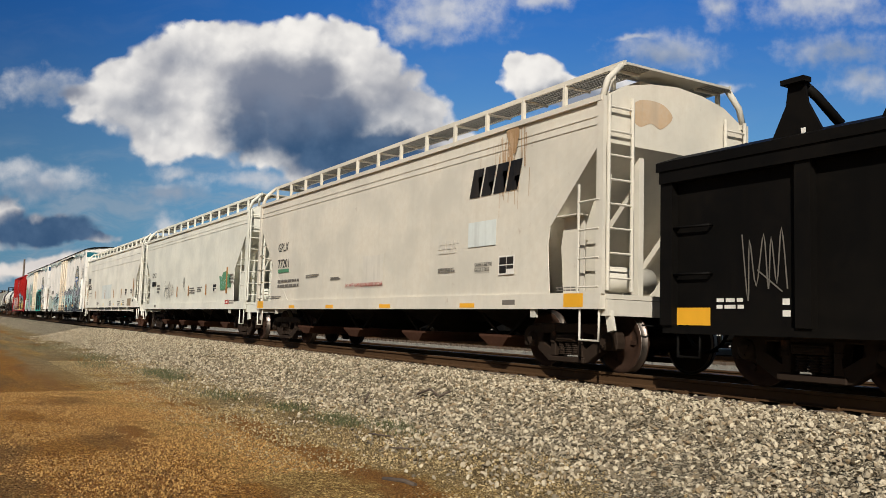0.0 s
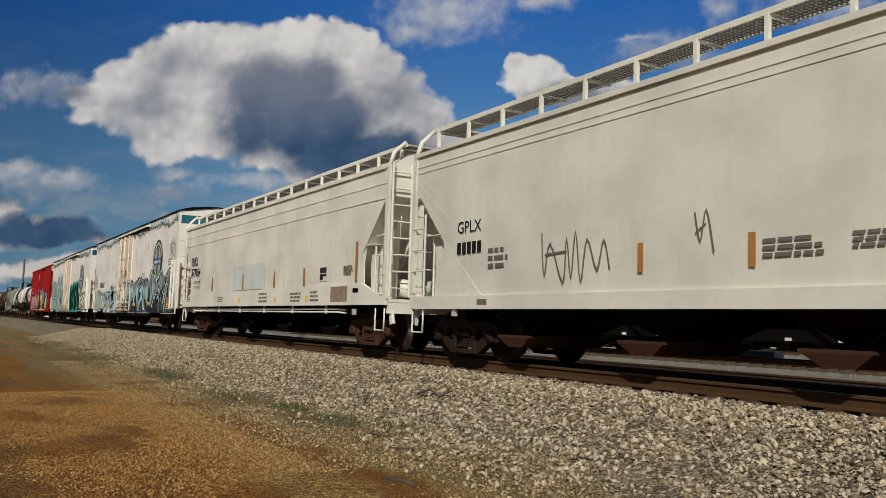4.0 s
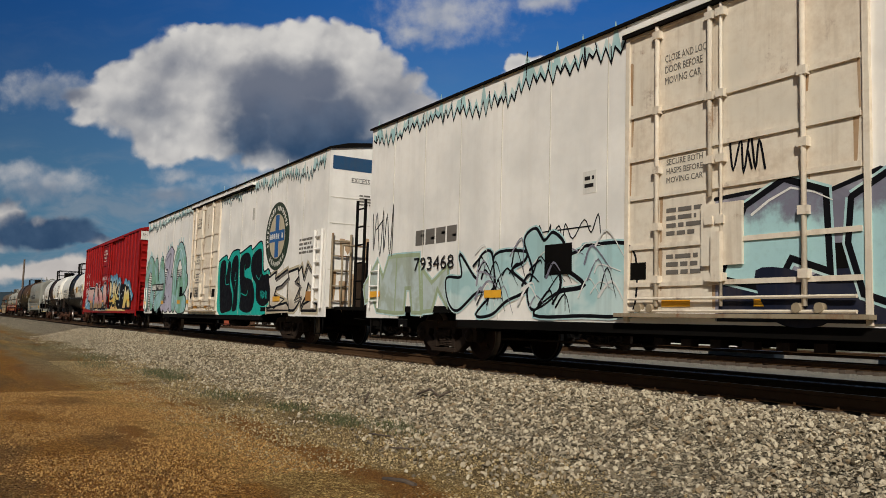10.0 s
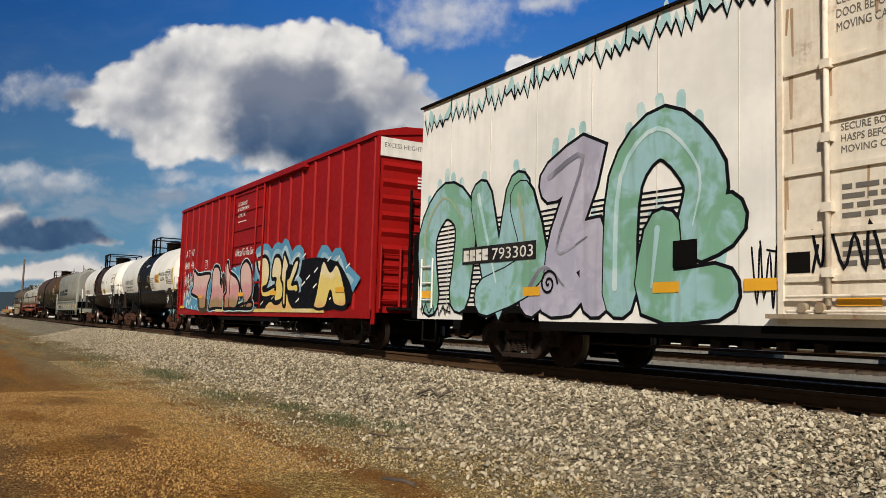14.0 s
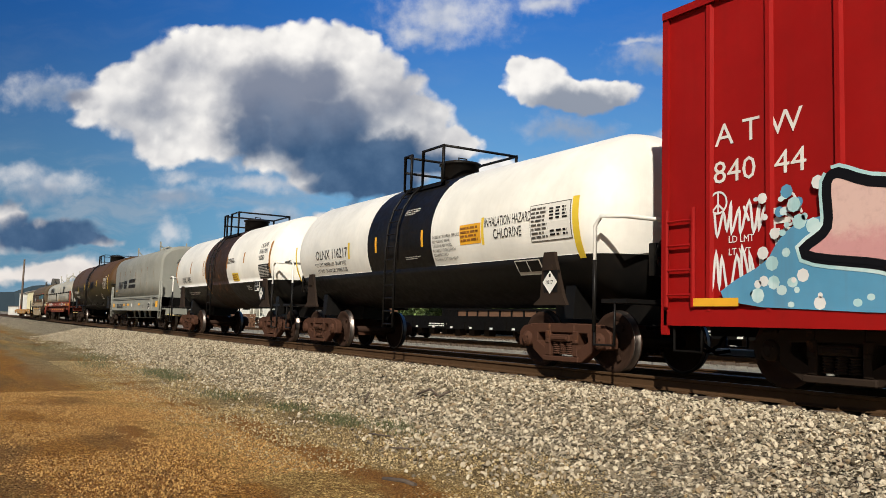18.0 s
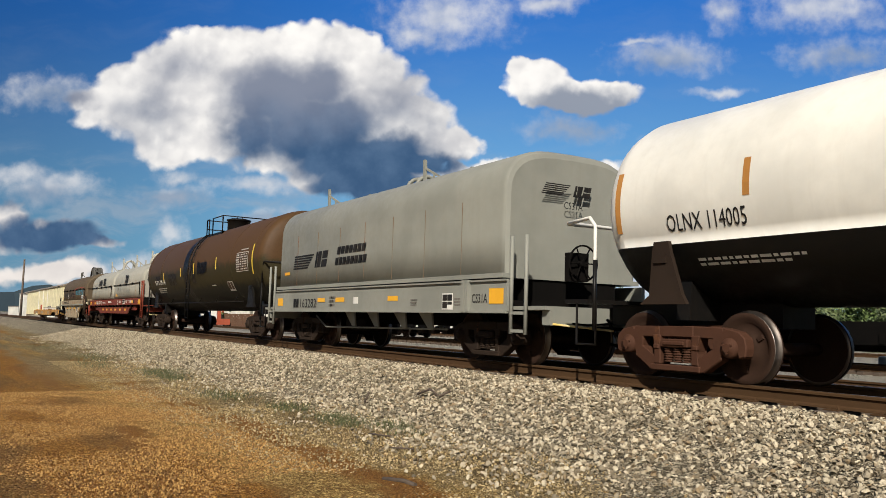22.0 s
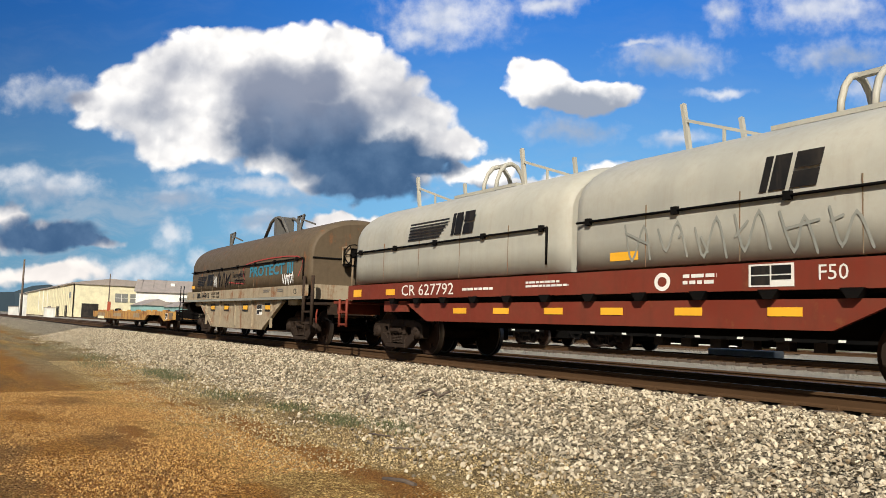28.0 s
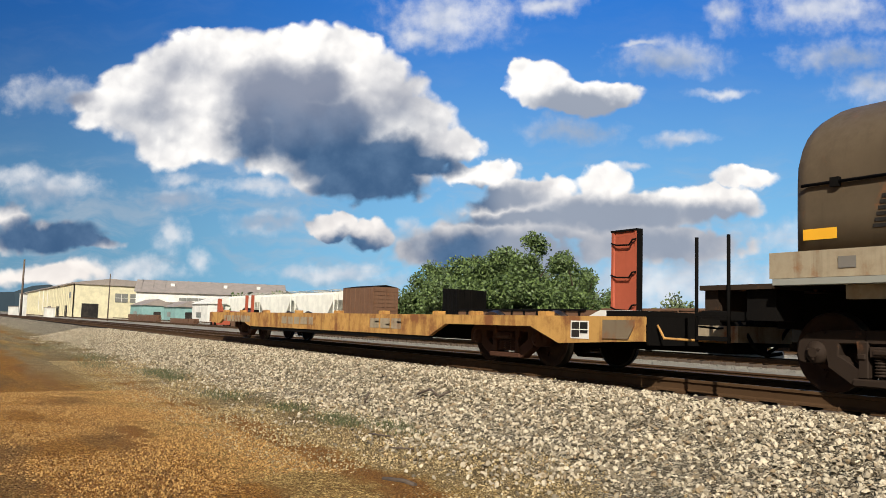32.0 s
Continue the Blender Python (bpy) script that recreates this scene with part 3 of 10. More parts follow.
def rail_section():
    half = [(0.0, 0.0), (0.033, 0.0), (0.038, -0.010), (0.037, -0.035), (0.010, -0.048), (0.009, -0.135), (0.020, -0.150), (0.070, -0.162), (0.070, -0.175)]
    return half + [(-y, z) for y, z in reversed(half[1:])]


def make_track(name, y, z, x0, x1, tie0, tie1, label):
    tr = new(name)
    tr.matrix_world = pose(0, y, z)
    tagged(tr, label, "railway track", kind="structure")
    sec = rail_section()
    for side in (-0.755, 0.755):
        r = part("rail", loft(bmesh.new(), [[(x, side + a, b) for a, b in sec] for x in (x0, x1)]), RAIL_RUST, tr, "rusty steel rail")
        part("rail_head", boxes((x0, x1, side - 0.030, side + 0.030, 0.0005, 0.004)), RAIL_TOP, r, "polished running surface")
    tie = boxes((-0.115, 0.115, -1.29, 1.29, -0.36, -0.185))
    bmesh.ops.bevel(tie, geom=tie.edges[:], offset=0.012, segments=1, affect="EDGES")
    tie_me = bpy.data.meshes.new("tie")
    tie.to_mesh(tie_me)
    tie_me.materials.append(WOOD)
    plate_me = bpy.data.meshes.new("tie_plate")
    pb = bmesh.new()
    for side in (-0.755, 0.755):
        box(pb, -0.09, 0.09, side - 0.17, side + 0.17, -0.186, -0.172)
        for a in (-0.09, 0.09):
            rod(pb, (0.05, side + a, -0.18), (0.05, side + a, -0.145), 0.016, 6)
    pb.to_mesh(plate_me)
    plate_me.materials.append(RAIL_RUST)
    k = 0
    x = tie0
    while x < tie1:
        shared("tie", tie_me, tr, pose(x, random.uniform(-0.04, 0.04), random.uniform(-0.008, 0.004), 0, 0, random.uniform(-1.0, 1.0)))
        shared("tie_plate", plate_me, tr, pose(x, 0, 0))
        x += 0.56
    return tr


make_track("track_main", 0, 0, -900, 120, -40, 4, "main line track with rusty rails on wooden ties")


def make_ballast(name, x0, x1, y0, y1, count, size, label, mat, seed=5, power=1.35, shoulder=False, lift=0.9):
    """Loose crushed stones, as one heap of many small lumps."""
    rng = np.random.default_rng(seed)
    ico = np.array([(0, 0, 1), (0.894, 0, 0.447), (0.276, 0.851, 0.447), (-0.724, 0.526, 0.447), (-0.724, -0.526, 0.447), (0.276, -0.851, 0.447),
                    (0.724, 0.526, -0.447), (-0.276, 0.851, -0.447), (-0.894, 0, -0.447), (-0.276, -0.851, -0.447), (0.724, -0.526, -0.447)])
    tri = np.array([(0, 1, 2), (0, 2, 3), (0, 3, 4), (0, 4, 5), (0, 5, 1), (1, 6, 2), (2, 7, 3), (3, 8, 4), (4, 9, 5), (5, 10, 1),
                    (6, 7, 2), (7, 8, 3), (8, 9, 4), (9, 10, 5), (10, 6, 1)])
    # thicker near the camera
    x = x1 - (x1 - x0) * rng.random(count) ** power
    y = y0 + (y1 - y0) * rng.random(count) ** 0.8
    keep = np.abs(np.abs(y) - 0.755) > 0.11
    if shoulder:
        edge = y0 + 1.15 + 0.15 * np.sin(x * 0.9 + 1.3 * np.sin(x * 0.37)) + 0.16 * np.sin(x * 2.7 + 2) + 0.10 * np.sin(x * 6.1)
        keep &= (y > edge) | (rng.random(count) < 0.30 * np.exp((y - edge) * 1.6))
    x, y = x[keep], y[keep]
    k = len(x)
    s = size * (0.5 + 0.9 * rng.random(k) ** 1.5)
    q, _ = np.linalg.qr(rng.normal(size=(k, 3, 3)))
    flat = np.stack([np.ones(k), rng.uniform(0.6, 1.0, k), rng.uniform(0.45, 0.8, k)], 1)[:, None, :]
    shape = ico[None] * rng.uniform(0.7, 1.25, (k, 11, 1)) * flat * s[:, None, None]
    z = np.array([ground_level(a, b) for a, b in zip(x, y)]) + s * rng.uniform(0.0, lift, k)
    co = np.einsum("kvi,kji->kvj", shape, q) + np.stack([x, y, z], 1)[:, None, :]
    fa = (tri[None] + 11 * np.arange(k)[:, None, None]).reshape(-1, 3)
    me = bpy.data.meshes.new(name)
    me.from_pydata(co.reshape(-1, 3).tolist(), [], fa.tolist())
    me.materials.append(mat)
    return tagged(new(name, me), label, "gravel", kind="stuff")


make_ballast("ballast_stones", -52, -1.0, -5.9, -0.93, 84000, 0.0265, "pale grey crushed-stone railway ballast", STONE, shoulder=True)
make_ballast("oil_shade_ballast_stones", -34, -1.0, -0.64, 2.4, 14000, 0.030, "ballast between the rails, darkened by oil and painted train shade", STONE_DARK)
make_ballast("dirt_pebbles", -16, -1.8, -9.5, -6.3, 60000, 0.0105, "small ochre pebbles lying on the dirt", PEBBLE, 6, 0.9, lift=0.5)
make_ballast("loose_gravel", -26, -1.5, -6.9, -4.3, 42000, 0.0125, "fine grey-brown gravel along the ballast", PEBBLE_GREY, 7, 1.1, lift=0.5)

CARS = []          # every rolling car and where it stands at the start
WHEELS = []        # every wheelset of the rolling cars


def mesh_of(name, bm, *mats, smooth=False):
    bmesh.ops.recalc_face_normals(bm, faces=bm.faces)
    me = bpy.data.meshes.new(name)
    bm.to_mesh(me)
    bm.free()
    for m in mats:
        me.materials.append(m)
    return me


def beam(bm, a, b, w, y0, y1):
    """A flat bar between two points in x and z."""
    (x0, z0), (x1, z1) = a, b
    d = Vector((x1 - x0, z1 - z0)).normalized() * (w / 2)
    n = (-d.y, d.x)
    loft(bm, [[(x0 + n[0], y, z0 + n[1]), (x1 + n[0], y, z1 + n[1]), (x1 - n[0], y, z1 - n[1]), (x0 - n[0], y, z0 - n[1])] for y in (y0, y1)])


# ---------------------------------------------------------------- trucks, couplers
def side_frame_mesh(mat):
    """Cast side frame: heavy top chord, rounded pedestals, deep sloping tension members, spring seat."""
    bm = bmesh.new()
    y0, y1 = -0.08, 0.08
    top = [(-1.02, 0.585), (-0.78, 0.635), (-0.3, 0.645), (0.3, 0.645), (0.78, 0.635), (1.02, 0.585)]
    for a, b in zip(top, top[1:]):
        beam(bm, a, b, 0.155, y0, y1)
    for s in (-1, 1):
        # rounded nose over the bearing, with its jaws
        loft(bm, [[(s * x, y, z) for x, z in ((0.92, 0.67), (1.04, 0.65), (1.12, 0.58), (1.14, 0.46), (1.12, 0.35), (1.02, 0.33), (1.00, 0.50), (0.78, 0.50), (0.75, 0.31), (0.64, 0.30), (0.60, 0.67))] for y in (y0, y1)])
        # tension member, wider at the foot
        loft(bm, [[(s * x, y, z) for x, z in ((0.76, 0.50), (0.76, 0.30), (0.46, 0.115), (0.30, 0.13), (0.30, 0.27), (0.42, 0.30), (0.60, 0.43))] for y in (y0, y1)])
        # column beside the springs
        loft(bm, [[(s * x, y, z) for x, z in ((0.42, 0.60), (0.27, 0.60), (0.27, 0.20), (0.40, 0.20), (0.36, 0.38))] for y in (y0 - 0.015, y1 + 0.015)])
        box(bm, s * 0.34 - 0.05, s * 0.34 + 0.05, -0.115, -0.05, 0.40, 0.47)
    box(bm, -0.44, 0.44, -0.12, 0.12, 0.115, 0.20)
    # bolster end showing in the window
    box(bm, -0.24, 0.24, -0.13, 0.10, 0.43, 0.545)
    box(bm, -0.19, 0.19, -0.15, 0.10, 0.455, 0.515)
    bmesh.ops.bevel(bm, geom=bm.edges[:], offset=0.014, segments=1, affect="EDGES")
    return mesh_of("side_frame", bm, mat)


def spring_mesh(mat):
    bm = bmesh.new()
    prof = []
    for k in range(6):
        z = 0.23 + k * 0.033
        prof += [(0.050, z), (0.072, z + 0.008), (0.072, z + 0.018), (0.050, z + 0.026)]
    spin(bm, prof, 12, "z")
    return mesh_of("spring", bm, mat)


def wheelset_mesh():
    bm = bmesh.new()
    for s in (-1, 1):
        prof = [(0.10, 0.80), (0.17, 0.815), (0.19, 0.775), (0.33, 0.755), (0.375, 0.80), (0.452, 0.80), (0.457, 0.79), (0.459, 0.71), (0.484, 0.70), (0.484, 0.675), (0.44, 0.67), (0.36, 0.69), (0.17, 0.70), (0.10, 0.66)]
        spin(bm, [(r, s * l) for r, l in prof], 36)
    spin(bm, [(0.085, -0.98), (0.085, 0.98)], 12)
    for s in (-1, 1):       # forged marks on the plate, so that the turning shows
        for k in range(3):
            a = k * math.tau / 3
            box(bm, 0.22, 0.30, -0.02, 0.02, -0.03, 0.03, Matrix.Translation((0, s * 0.775, 0)) @ Matrix.Rotation(a, 4, "Y"))
    bm.faces.ensure_lookup_table()
    for f in bm.faces:
        c = f.calc_center_median()
        r = math.hypot(c.x, c.z)
        if 0.44 < r < 0.475 and abs(c.y) < 0.80:
            f.material_index = 1
    return mesh_of("wheelset", bm, WHEEL_STEEL, TREAD_STEEL)


def bearing_mesh(mat):
    bm = bmesh.new()
    spin(bm, [(0.115, 0.91), (0.13, 0.95), (0.13, 1.09), (0.11, 1.12), (0.06, 1.13), (0.055, 1.15)], 18)
    for k in range(3):
        a = k * math.tau / 3 + 0.5
        rod(bm, (0.07 * math.cos(a), 1.12, 0.07 * math.sin(a)), (0.07 * math.cos(a), 1.15, 0.07 * math.sin(a)), 0.016, 6)
    return mesh_of("bearing_cap", bm, mat)


def bolster_mesh(mat):
    bm = boxes((-0.22, 0.22, -1.0, 1.0, 0.42, 0.66), (-0.30, 0.30, -0.45, 0.45, 0.60, 0.74))
    for s in (-1, 1):
        box(bm, s * 0.42 - 0.05, s * 0.42 + 0.05, -0.72, 0.72, 0.30, 0.42)
        beam(bm, (s * 0.42, 0.36), (s * 0.30, 0.62), 0.06, -0.05, 0.05)
    return mesh_of("truck", bm, mat)


WHEELSET_ME = wheelset_mesh()
TRUCK_ME = {}
for key, mat in (("grimy", TRUCK_STEEL), ("rusty", TRUCK_RUST)):
    TRUCK_ME[key] = (bolster_mesh(mat), side_frame_mesh(mat), spring_mesh(mat), bearing_mesh(mat))


def truck(car, x, look_="grimy", rolling=True):
    bol, side, spr, cap = TRUCK_ME[look_]
    tr = shared("truck", bol, car, pose(x, 0, 0), "grimy cast-steel truck")
    for s in (-1, 1):
        shared("side_frame", side, tr, pose(0, s * 1.0, 0, 0, 0, 0 if s < 0 else 180))
        for k in (-0.16, 0.0, 0.16):
            shared("spring", spr, tr, pose(k, s * 1.0 - s * -0.03, 0))
        for a in (-0.889, 0.889):
            shared("bearing_cap", cap, tr, pose(a, 0, 0.457, 0, 0, 180 if s < 0 else 0))
    for a in (-0.889, 0.889):
        w = shared("wheelset", WHEELSET_ME, tr, pose(a, 0, 0.457))
        if rolling:
            WHEELS.append((w, a))
    return tr


def coupler_mesh():
    bm = boxes((-0.9, 0.0, -0.09, 0.09, 0.80, 0.96), (-0.06, 0.10, -0.16, 0.16, 0.74, 1.02), (0.10, 0.30, -0.19, -0.06, 0.74, 1.02),
               (0.10, 0.22, 0.06, 0.17, 0.76, 1.0), (0.20, 0.32, -0.12, 0.02, 0.76, 1.0))
    bmesh.ops.bevel(bm, geom=bm.edges[:], offset=0.02, segments=1, affect="EDGES")
    pipe([(-0.1, -0.05, 0.75), (-0.1, -0.65, 0.70), (-0.15, -0.95, 0.72)], 0.014, 6, bm)
    return mesh_of("coupler", bm, UNDER_BLACK)


COUPLER_ME = coupler_mesh()


def hose_mesh():
    pts = [(0.0, -0.35, 0.80), (0.12, -0.36, 0.66), (0.24, -0.34, 0.46), (0.36, -0.25, 0.36), (0.50, -0.12, 0.40)]
    return mesh_of("air_hose", pipe(pts, 0.024, 8), UNDER_BLACK)


HOSE_ME = hose_mesh()


def couplers(car, xf, xr):
    for x, turn in ((xf, 0), (xr, 180)):
        shared("coupler", COUPLER_ME, car, pose(x, 0, 0, 0, 0, turn))
        shared("air_hose", HOSE_ME, car, pose(x, 0, 0, 0, 0, turn), "black rubber air hose")


def brake_wheel(car, x, y, z, mat, r=0.28):
    bm = bmesh.new()
    k = 24
    for i in range(k):
        a, b = i * math.tau / k, (i + 1) * math.tau / k
        rod(bm, (0, r * math.cos(a), r * math.sin(a)), (0, r * math.cos(b), r * math.sin(b)), 0.016, 6)
    for i in range(6):
        a = i * math.tau / 6
        rod(bm, (-0.04, 0.05 * math.cos(a), 0.05 * math.sin(a)), (0, r * math.cos(a), r * math.sin(a)), 0.012, 6)
    rod(bm, (-0.16, 0, 0), (0.01, 0, 0), 0.05, 12)
    w = part("brake_wheel", bm, mat, car, "spoked hand brake wheel", pose(x, y, z))
    part("brake_housing", boxes((-0.24, -0.10, -0.20, 0.20, -0.30, 0.18)), mat, car, at=pose(x, y, z))
    return w


# ---------------------------------------------------------------- lettering, tape and spray paint
def mark(car, x0, x1, z0, z1, mat, y=-1.556, name="reflector", label=""):
    return part(name, boxes((x0, x1, y - 0.004, y, z0, z1)), mat, car, label)


def text(car, words, x, z, h, mat, y=-1.556, width=None, at=None, slant=0.0, name="lettering", fat=0.0):
    """Stencilled words, h metres high, from x on, read from the near side."""
    cu = bpy.data.curves.new(name, "FONT")
    cu.body, cu.size, cu.extrude, cu.resolution_u, cu.shear, cu.offset = words, h / 0.72, 0.001, 2, slant, fat
    tmp = bpy.data.objects.new(name, cu)
    me = bpy.data.meshes.new_from_object(tmp)
    bpy.data.objects.remove(tmp)
    me.name = name
    me.materials.clear()
    me.materials.append(mat)
    if width and len(me.vertices):
        xs = [v.co.x for v in me.vertices]
        k = width / max(1e-3, max(xs) - min(xs))
        for v in me.vertices:
            v.co.x = (v.co.x - min(xs)) * k
    ob = new(name, me)
    ob.parent = car
    ob.matrix_basis = at if at is not None else pose(x, y - 0.003, z, 90, 0, 0)
    return ob


def stencil(car, x0, x1, z0, z1, rows, mat, y=-1.556, seed=1, fill=0.55, m=None):
    """Small print that cannot be read: bars of its size."""
    rng = random.Random(seed)
    bm = bmesh.new()
    h = (z1 - z0) / rows
    for r in range(rows):
        x = x0
        end = x1 - rng.random() * 0.25 * (x1 - x0)
        while x < end:
            w = min(end - x, h * rng.uniform(0.8, 2.6))
            z = z1 - (r + 1) * h
            box(bm, x, x + w, y - 0.004, y, z + h * (1 - fill) / 2, z + h * (1 + fill) / 2, m)
            x += w + h * 0.4
    return part("stencilled_print", bm, mat, car)


def smooth_loop(pts, k=5):
    out = []
    n = len(pts)
    for i in range(n):
        p0, p1, p2, p3 = (Vector(pts[(i + j) % n]) for j in (-1, 0, 1, 2))
        for s in range(k):
            t = s / k
            out.append(0.5 * (2 * p1 + (p2 - p0) * t + (2 * p0 - 5 * p1 + 4 * p2 - p3) * t * t + (3 * p1 - p0 - 3 * p2 + p3) * t ** 3))
    return out


def splash(car, pts, mat, lift=0.004, y=-1.556, curved=True, name="spray_paint", label=""):
    """A painted area with the outline pts, in x and z."""
    loop = smooth_loop(pts) if curved else [Vector(p) for p in pts]
    bm = bmesh.new()
    a = [bm.verts.new((p.x, y - lift, p.y)) for p in loop]
    bm.faces.new(a)
    bm.normal_update()
    if bm.faces[:][0].normal.y > 0:
        bmesh.ops.reverse_faces(bm, faces=bm.faces[:])
    bmesh.ops.triangulate(bm, faces=bm.faces[:])
    me = mesh_of(name, bm, mat)
    ob = new(name, me)
    ob.parent = car
    if label:
        ob["label"] = label
    return ob


def brush(bm, pts, w, y, taper=False, flat=False):
    """A sprayed line as one ribbon with mitred bends and round or cut ends."""
    pts = [Vector(p) for p in pts]
    pts = [p for i, p in enumerate(pts) if i == 0 or (p - pts[i - 1]).length > 1e-4]
    n = len(pts)
    if n < 2:
        return
    left, right = [], []
    for i, p in enumerate(pts):
        d0 = (p - pts[i - 1]).normalized() if i else (pts[1] - p).normalized()
        d1 = (pts[i + 1] - p).normalized() if i < n - 1 else d0
        t = d0 + d1
        t = t.normalized() if t.length > 0.25 else d1
        nn = Vector((-t.y, t.x))
        k = w / 2 * ((1 - 0.8 * i / n) if taper else 1.0) / max(0.55, nn.dot(Vector((-d1.y, d1.x))))
        yy = y - 0.00003 * i
        left.append(bm.verts.new((p.x + nn.x * k, yy, p.y + nn.y * k)))
        right.append(bm.verts.new((p.x - nn.x * k, yy, p.y - nn.y * k)))
    for i in range(n - 1):
        bm.faces.new((left[i], right[i], right[i + 1], left[i + 1]))
    if not flat:
        for i, s in ((0, -1), (n - 1, 1)):
            d = ((pts[1] - pts[0]) if i == 0 else (pts[-1] - pts[-2])).normalized()
            c, ww = pts[i], (left[i].co - right[i].co).length / 2
            e0 = math.atan2(d.y * s, d.x * s)
            arc_ = [bm.verts.new((c.x + ww * math.cos(e0 + a), y - 0.00003 * i, c.y + ww * math.sin(e0 + a))) for a in (-0.8, -0.27, 0.27, 0.8)]
            ends = (left[i], right[i]) if s > 0 else (right[i], left[i])
            bm.faces.new([ends[1]] + arc_ + [ends[0]])


def curve(pts, k=5):
    out = []
    n = len(pts)
    for i in range(n - 1):
        p0, p1, p2, p3 = Vector(pts[max(0, i - 1)]), Vector(pts[i]), Vector(pts[i + 1]), Vector(pts[min(n - 1, i + 2)])
        for s in range(k):
            t = s / k
            out.append(0.5 * (2 * p1 + (p2 - p0) * t + (2 * p0 - 5 * p1 + 4 * p2 - p3) * t * t + (3 * p1 - p0 - 3 * p2 + p3) * t ** 3))
    return out + [Vector(pts[-1])]


def sprayed(car, lines, w, mat, lift, y=-1.556, label="", k=4, taper=False, flat=False):
    """Painted lines, each a part of its own."""
    ob = None
    for i, l in enumerate(lines):
        bm = bmesh.new()
        brush(bm, curve(l, k) if k > 1 else l, w, y - lift - 0.0004 * (i % 4), taper, flat)
        if not bm.faces:
            bm.free()
            continue
        for f in bm.faces:
            f.normal_update()
            if f.normal.y > 0:
                f.normal_flip()
        me = bpy.data.meshes.new("spray_paint")
        bm.to_mesh(me)
        bm.free()
        me.materials.append(mat)
        ob = new("spray_paint", me)
        ob.parent = car
        if label:
            ob["label"] = label
    return ob


def piece(car, x0, x1, z0, z1, count, seed, fills, edge, glow=None, w=0.30, edge_w=0.06, shine=None, y=-1.556, tilt=0.12, halo=0.16, label="spray-painted wild-style shapes", sharp=True):
    """A painted piece of interlocking bent bars and hooks: halo, outline, fill, shine."""
    rng = random.Random(seed)
    cell = (x1 - x0) / count
    bars = []
    for i in range(count):
        a, b = x0 + (i + 0.12) * cell, x0 + (i + 1.0) * cell
        lo, hi = z0 + w * 0.5, z1 - w * 0.5 - rng.uniform(0, 0.14) * (z1 - z0)
        mid = (lo + hi) / 2 + rng.uniform(-0.12, 0.12) * (hi - lo)
        lean = rng.uniform(-tilt, tilt) * (hi - lo)
        kind = (i + rng.randrange(3)) % 5
        if kind == 0:
            l = [(a, lo), (a + lean, hi), (b + lean * 0.3, mid), (b, lo)]
        elif kind == 1:
            l = [(a + lean, hi), (b, hi - 0.1), (a, mid), (b + 0.1, lo + 0.1), (a, lo)]
        elif kind == 2:
            l = [(a, lo), (a + lean + 0.3 * cell, hi), (a + 0.55 * cell, lo + 0.2 * (hi - lo)), (b + lean, hi), (b, lo)]
        elif kind == 3:
            l = [(b, hi), (a + lean, hi - 0.15), (a, lo), (b, lo + 0.12), (b - 0.1, mid), (a + 0.4 * cell, mid)]
        else:
            l = [(a + lean, hi), (a, lo), (a + 0.5 * cell, mid), (b, lo), (b + lean, hi)]
        bars.append(l)
    k = 2 if sharp else 5
    if glow:
        sprayed(car, bars, w + 2 * halo, glow, 0.004, y, k=k)
    sprayed(car, bars, w + 2 * edge_w, edge, 0.006, y, label, k=k, flat=sharp)
    for i, l in enumerate(bars):
        f = fills[i % len(fills)]
        up = 0.0085 + 0.0030 * (i % 3)
        sprayed(car, [l], w + edge_w * 0.8, edge, up - 0.0012, y, k=k, flat=sharp)
        sprayed(car, [l], w - 0.02, f, up, y, k=k, flat=sharp)
        if shine:
            sprayed(car, [[(p - w * 0.2, q + w * 0.10) for p, q in l[:3]]], w * 0.16, shine, 0.0175, y, taper=True, k=k)


def letters(car, shapes, fill, edge, edge_w, lift, y, halo=None, halo_w=0.0, label="", curved=True):
    """Painted letter-like shapes: a halo round them, an outline each, and the filled shapes."""
    loops = [smooth_loop(l) if curved else [Vector(p) for p in l] for l in shapes]
    loops = [l + [l[0]] for l in loops]
    if halo:
        sprayed(car, loops, halo_w, halo, lift, y, k=1, flat=True)
    sprayed(car, loops, edge_w * 2, edge, lift + 0.0022, y, k=1)
    for i, l in enumerate(shapes):
        splash(car, l, fill, lift + 0.0045 + 0.0007 * (i % 3), y, curved, label=label)
        sprayed(car, [loops[i]], edge_w, edge, lift + 0.0068 + 0.0007 * (i % 3), y, k=1)


def tag(car, x0, x1, z0, z1, seed, mat, w=0.03, y=-1.556, loops=7):
    """A quick scrawl in one line."""
    rng = random.Random(seed)
    pts = []
    for i in range(loops * 2):
        t = i / (loops * 2 - 1)
        pts.append((x0 + (x1 - x0) * min(1, max(0, t + rng.uniform(-0.06, 0.06))), (z0 if i % 2 else z1) + rng.uniform(-0.2, 0.2) * (z1 - z0)))
    extra = [[(rng.uniform(x0, x1), rng.uniform(z0, z1)), (rng.uniform(x0, x1), rng.uniform(z0, z1))]]
    return sprayed(car, [pts] + extra, w, mat, 0.006, y, "scrawled tag")


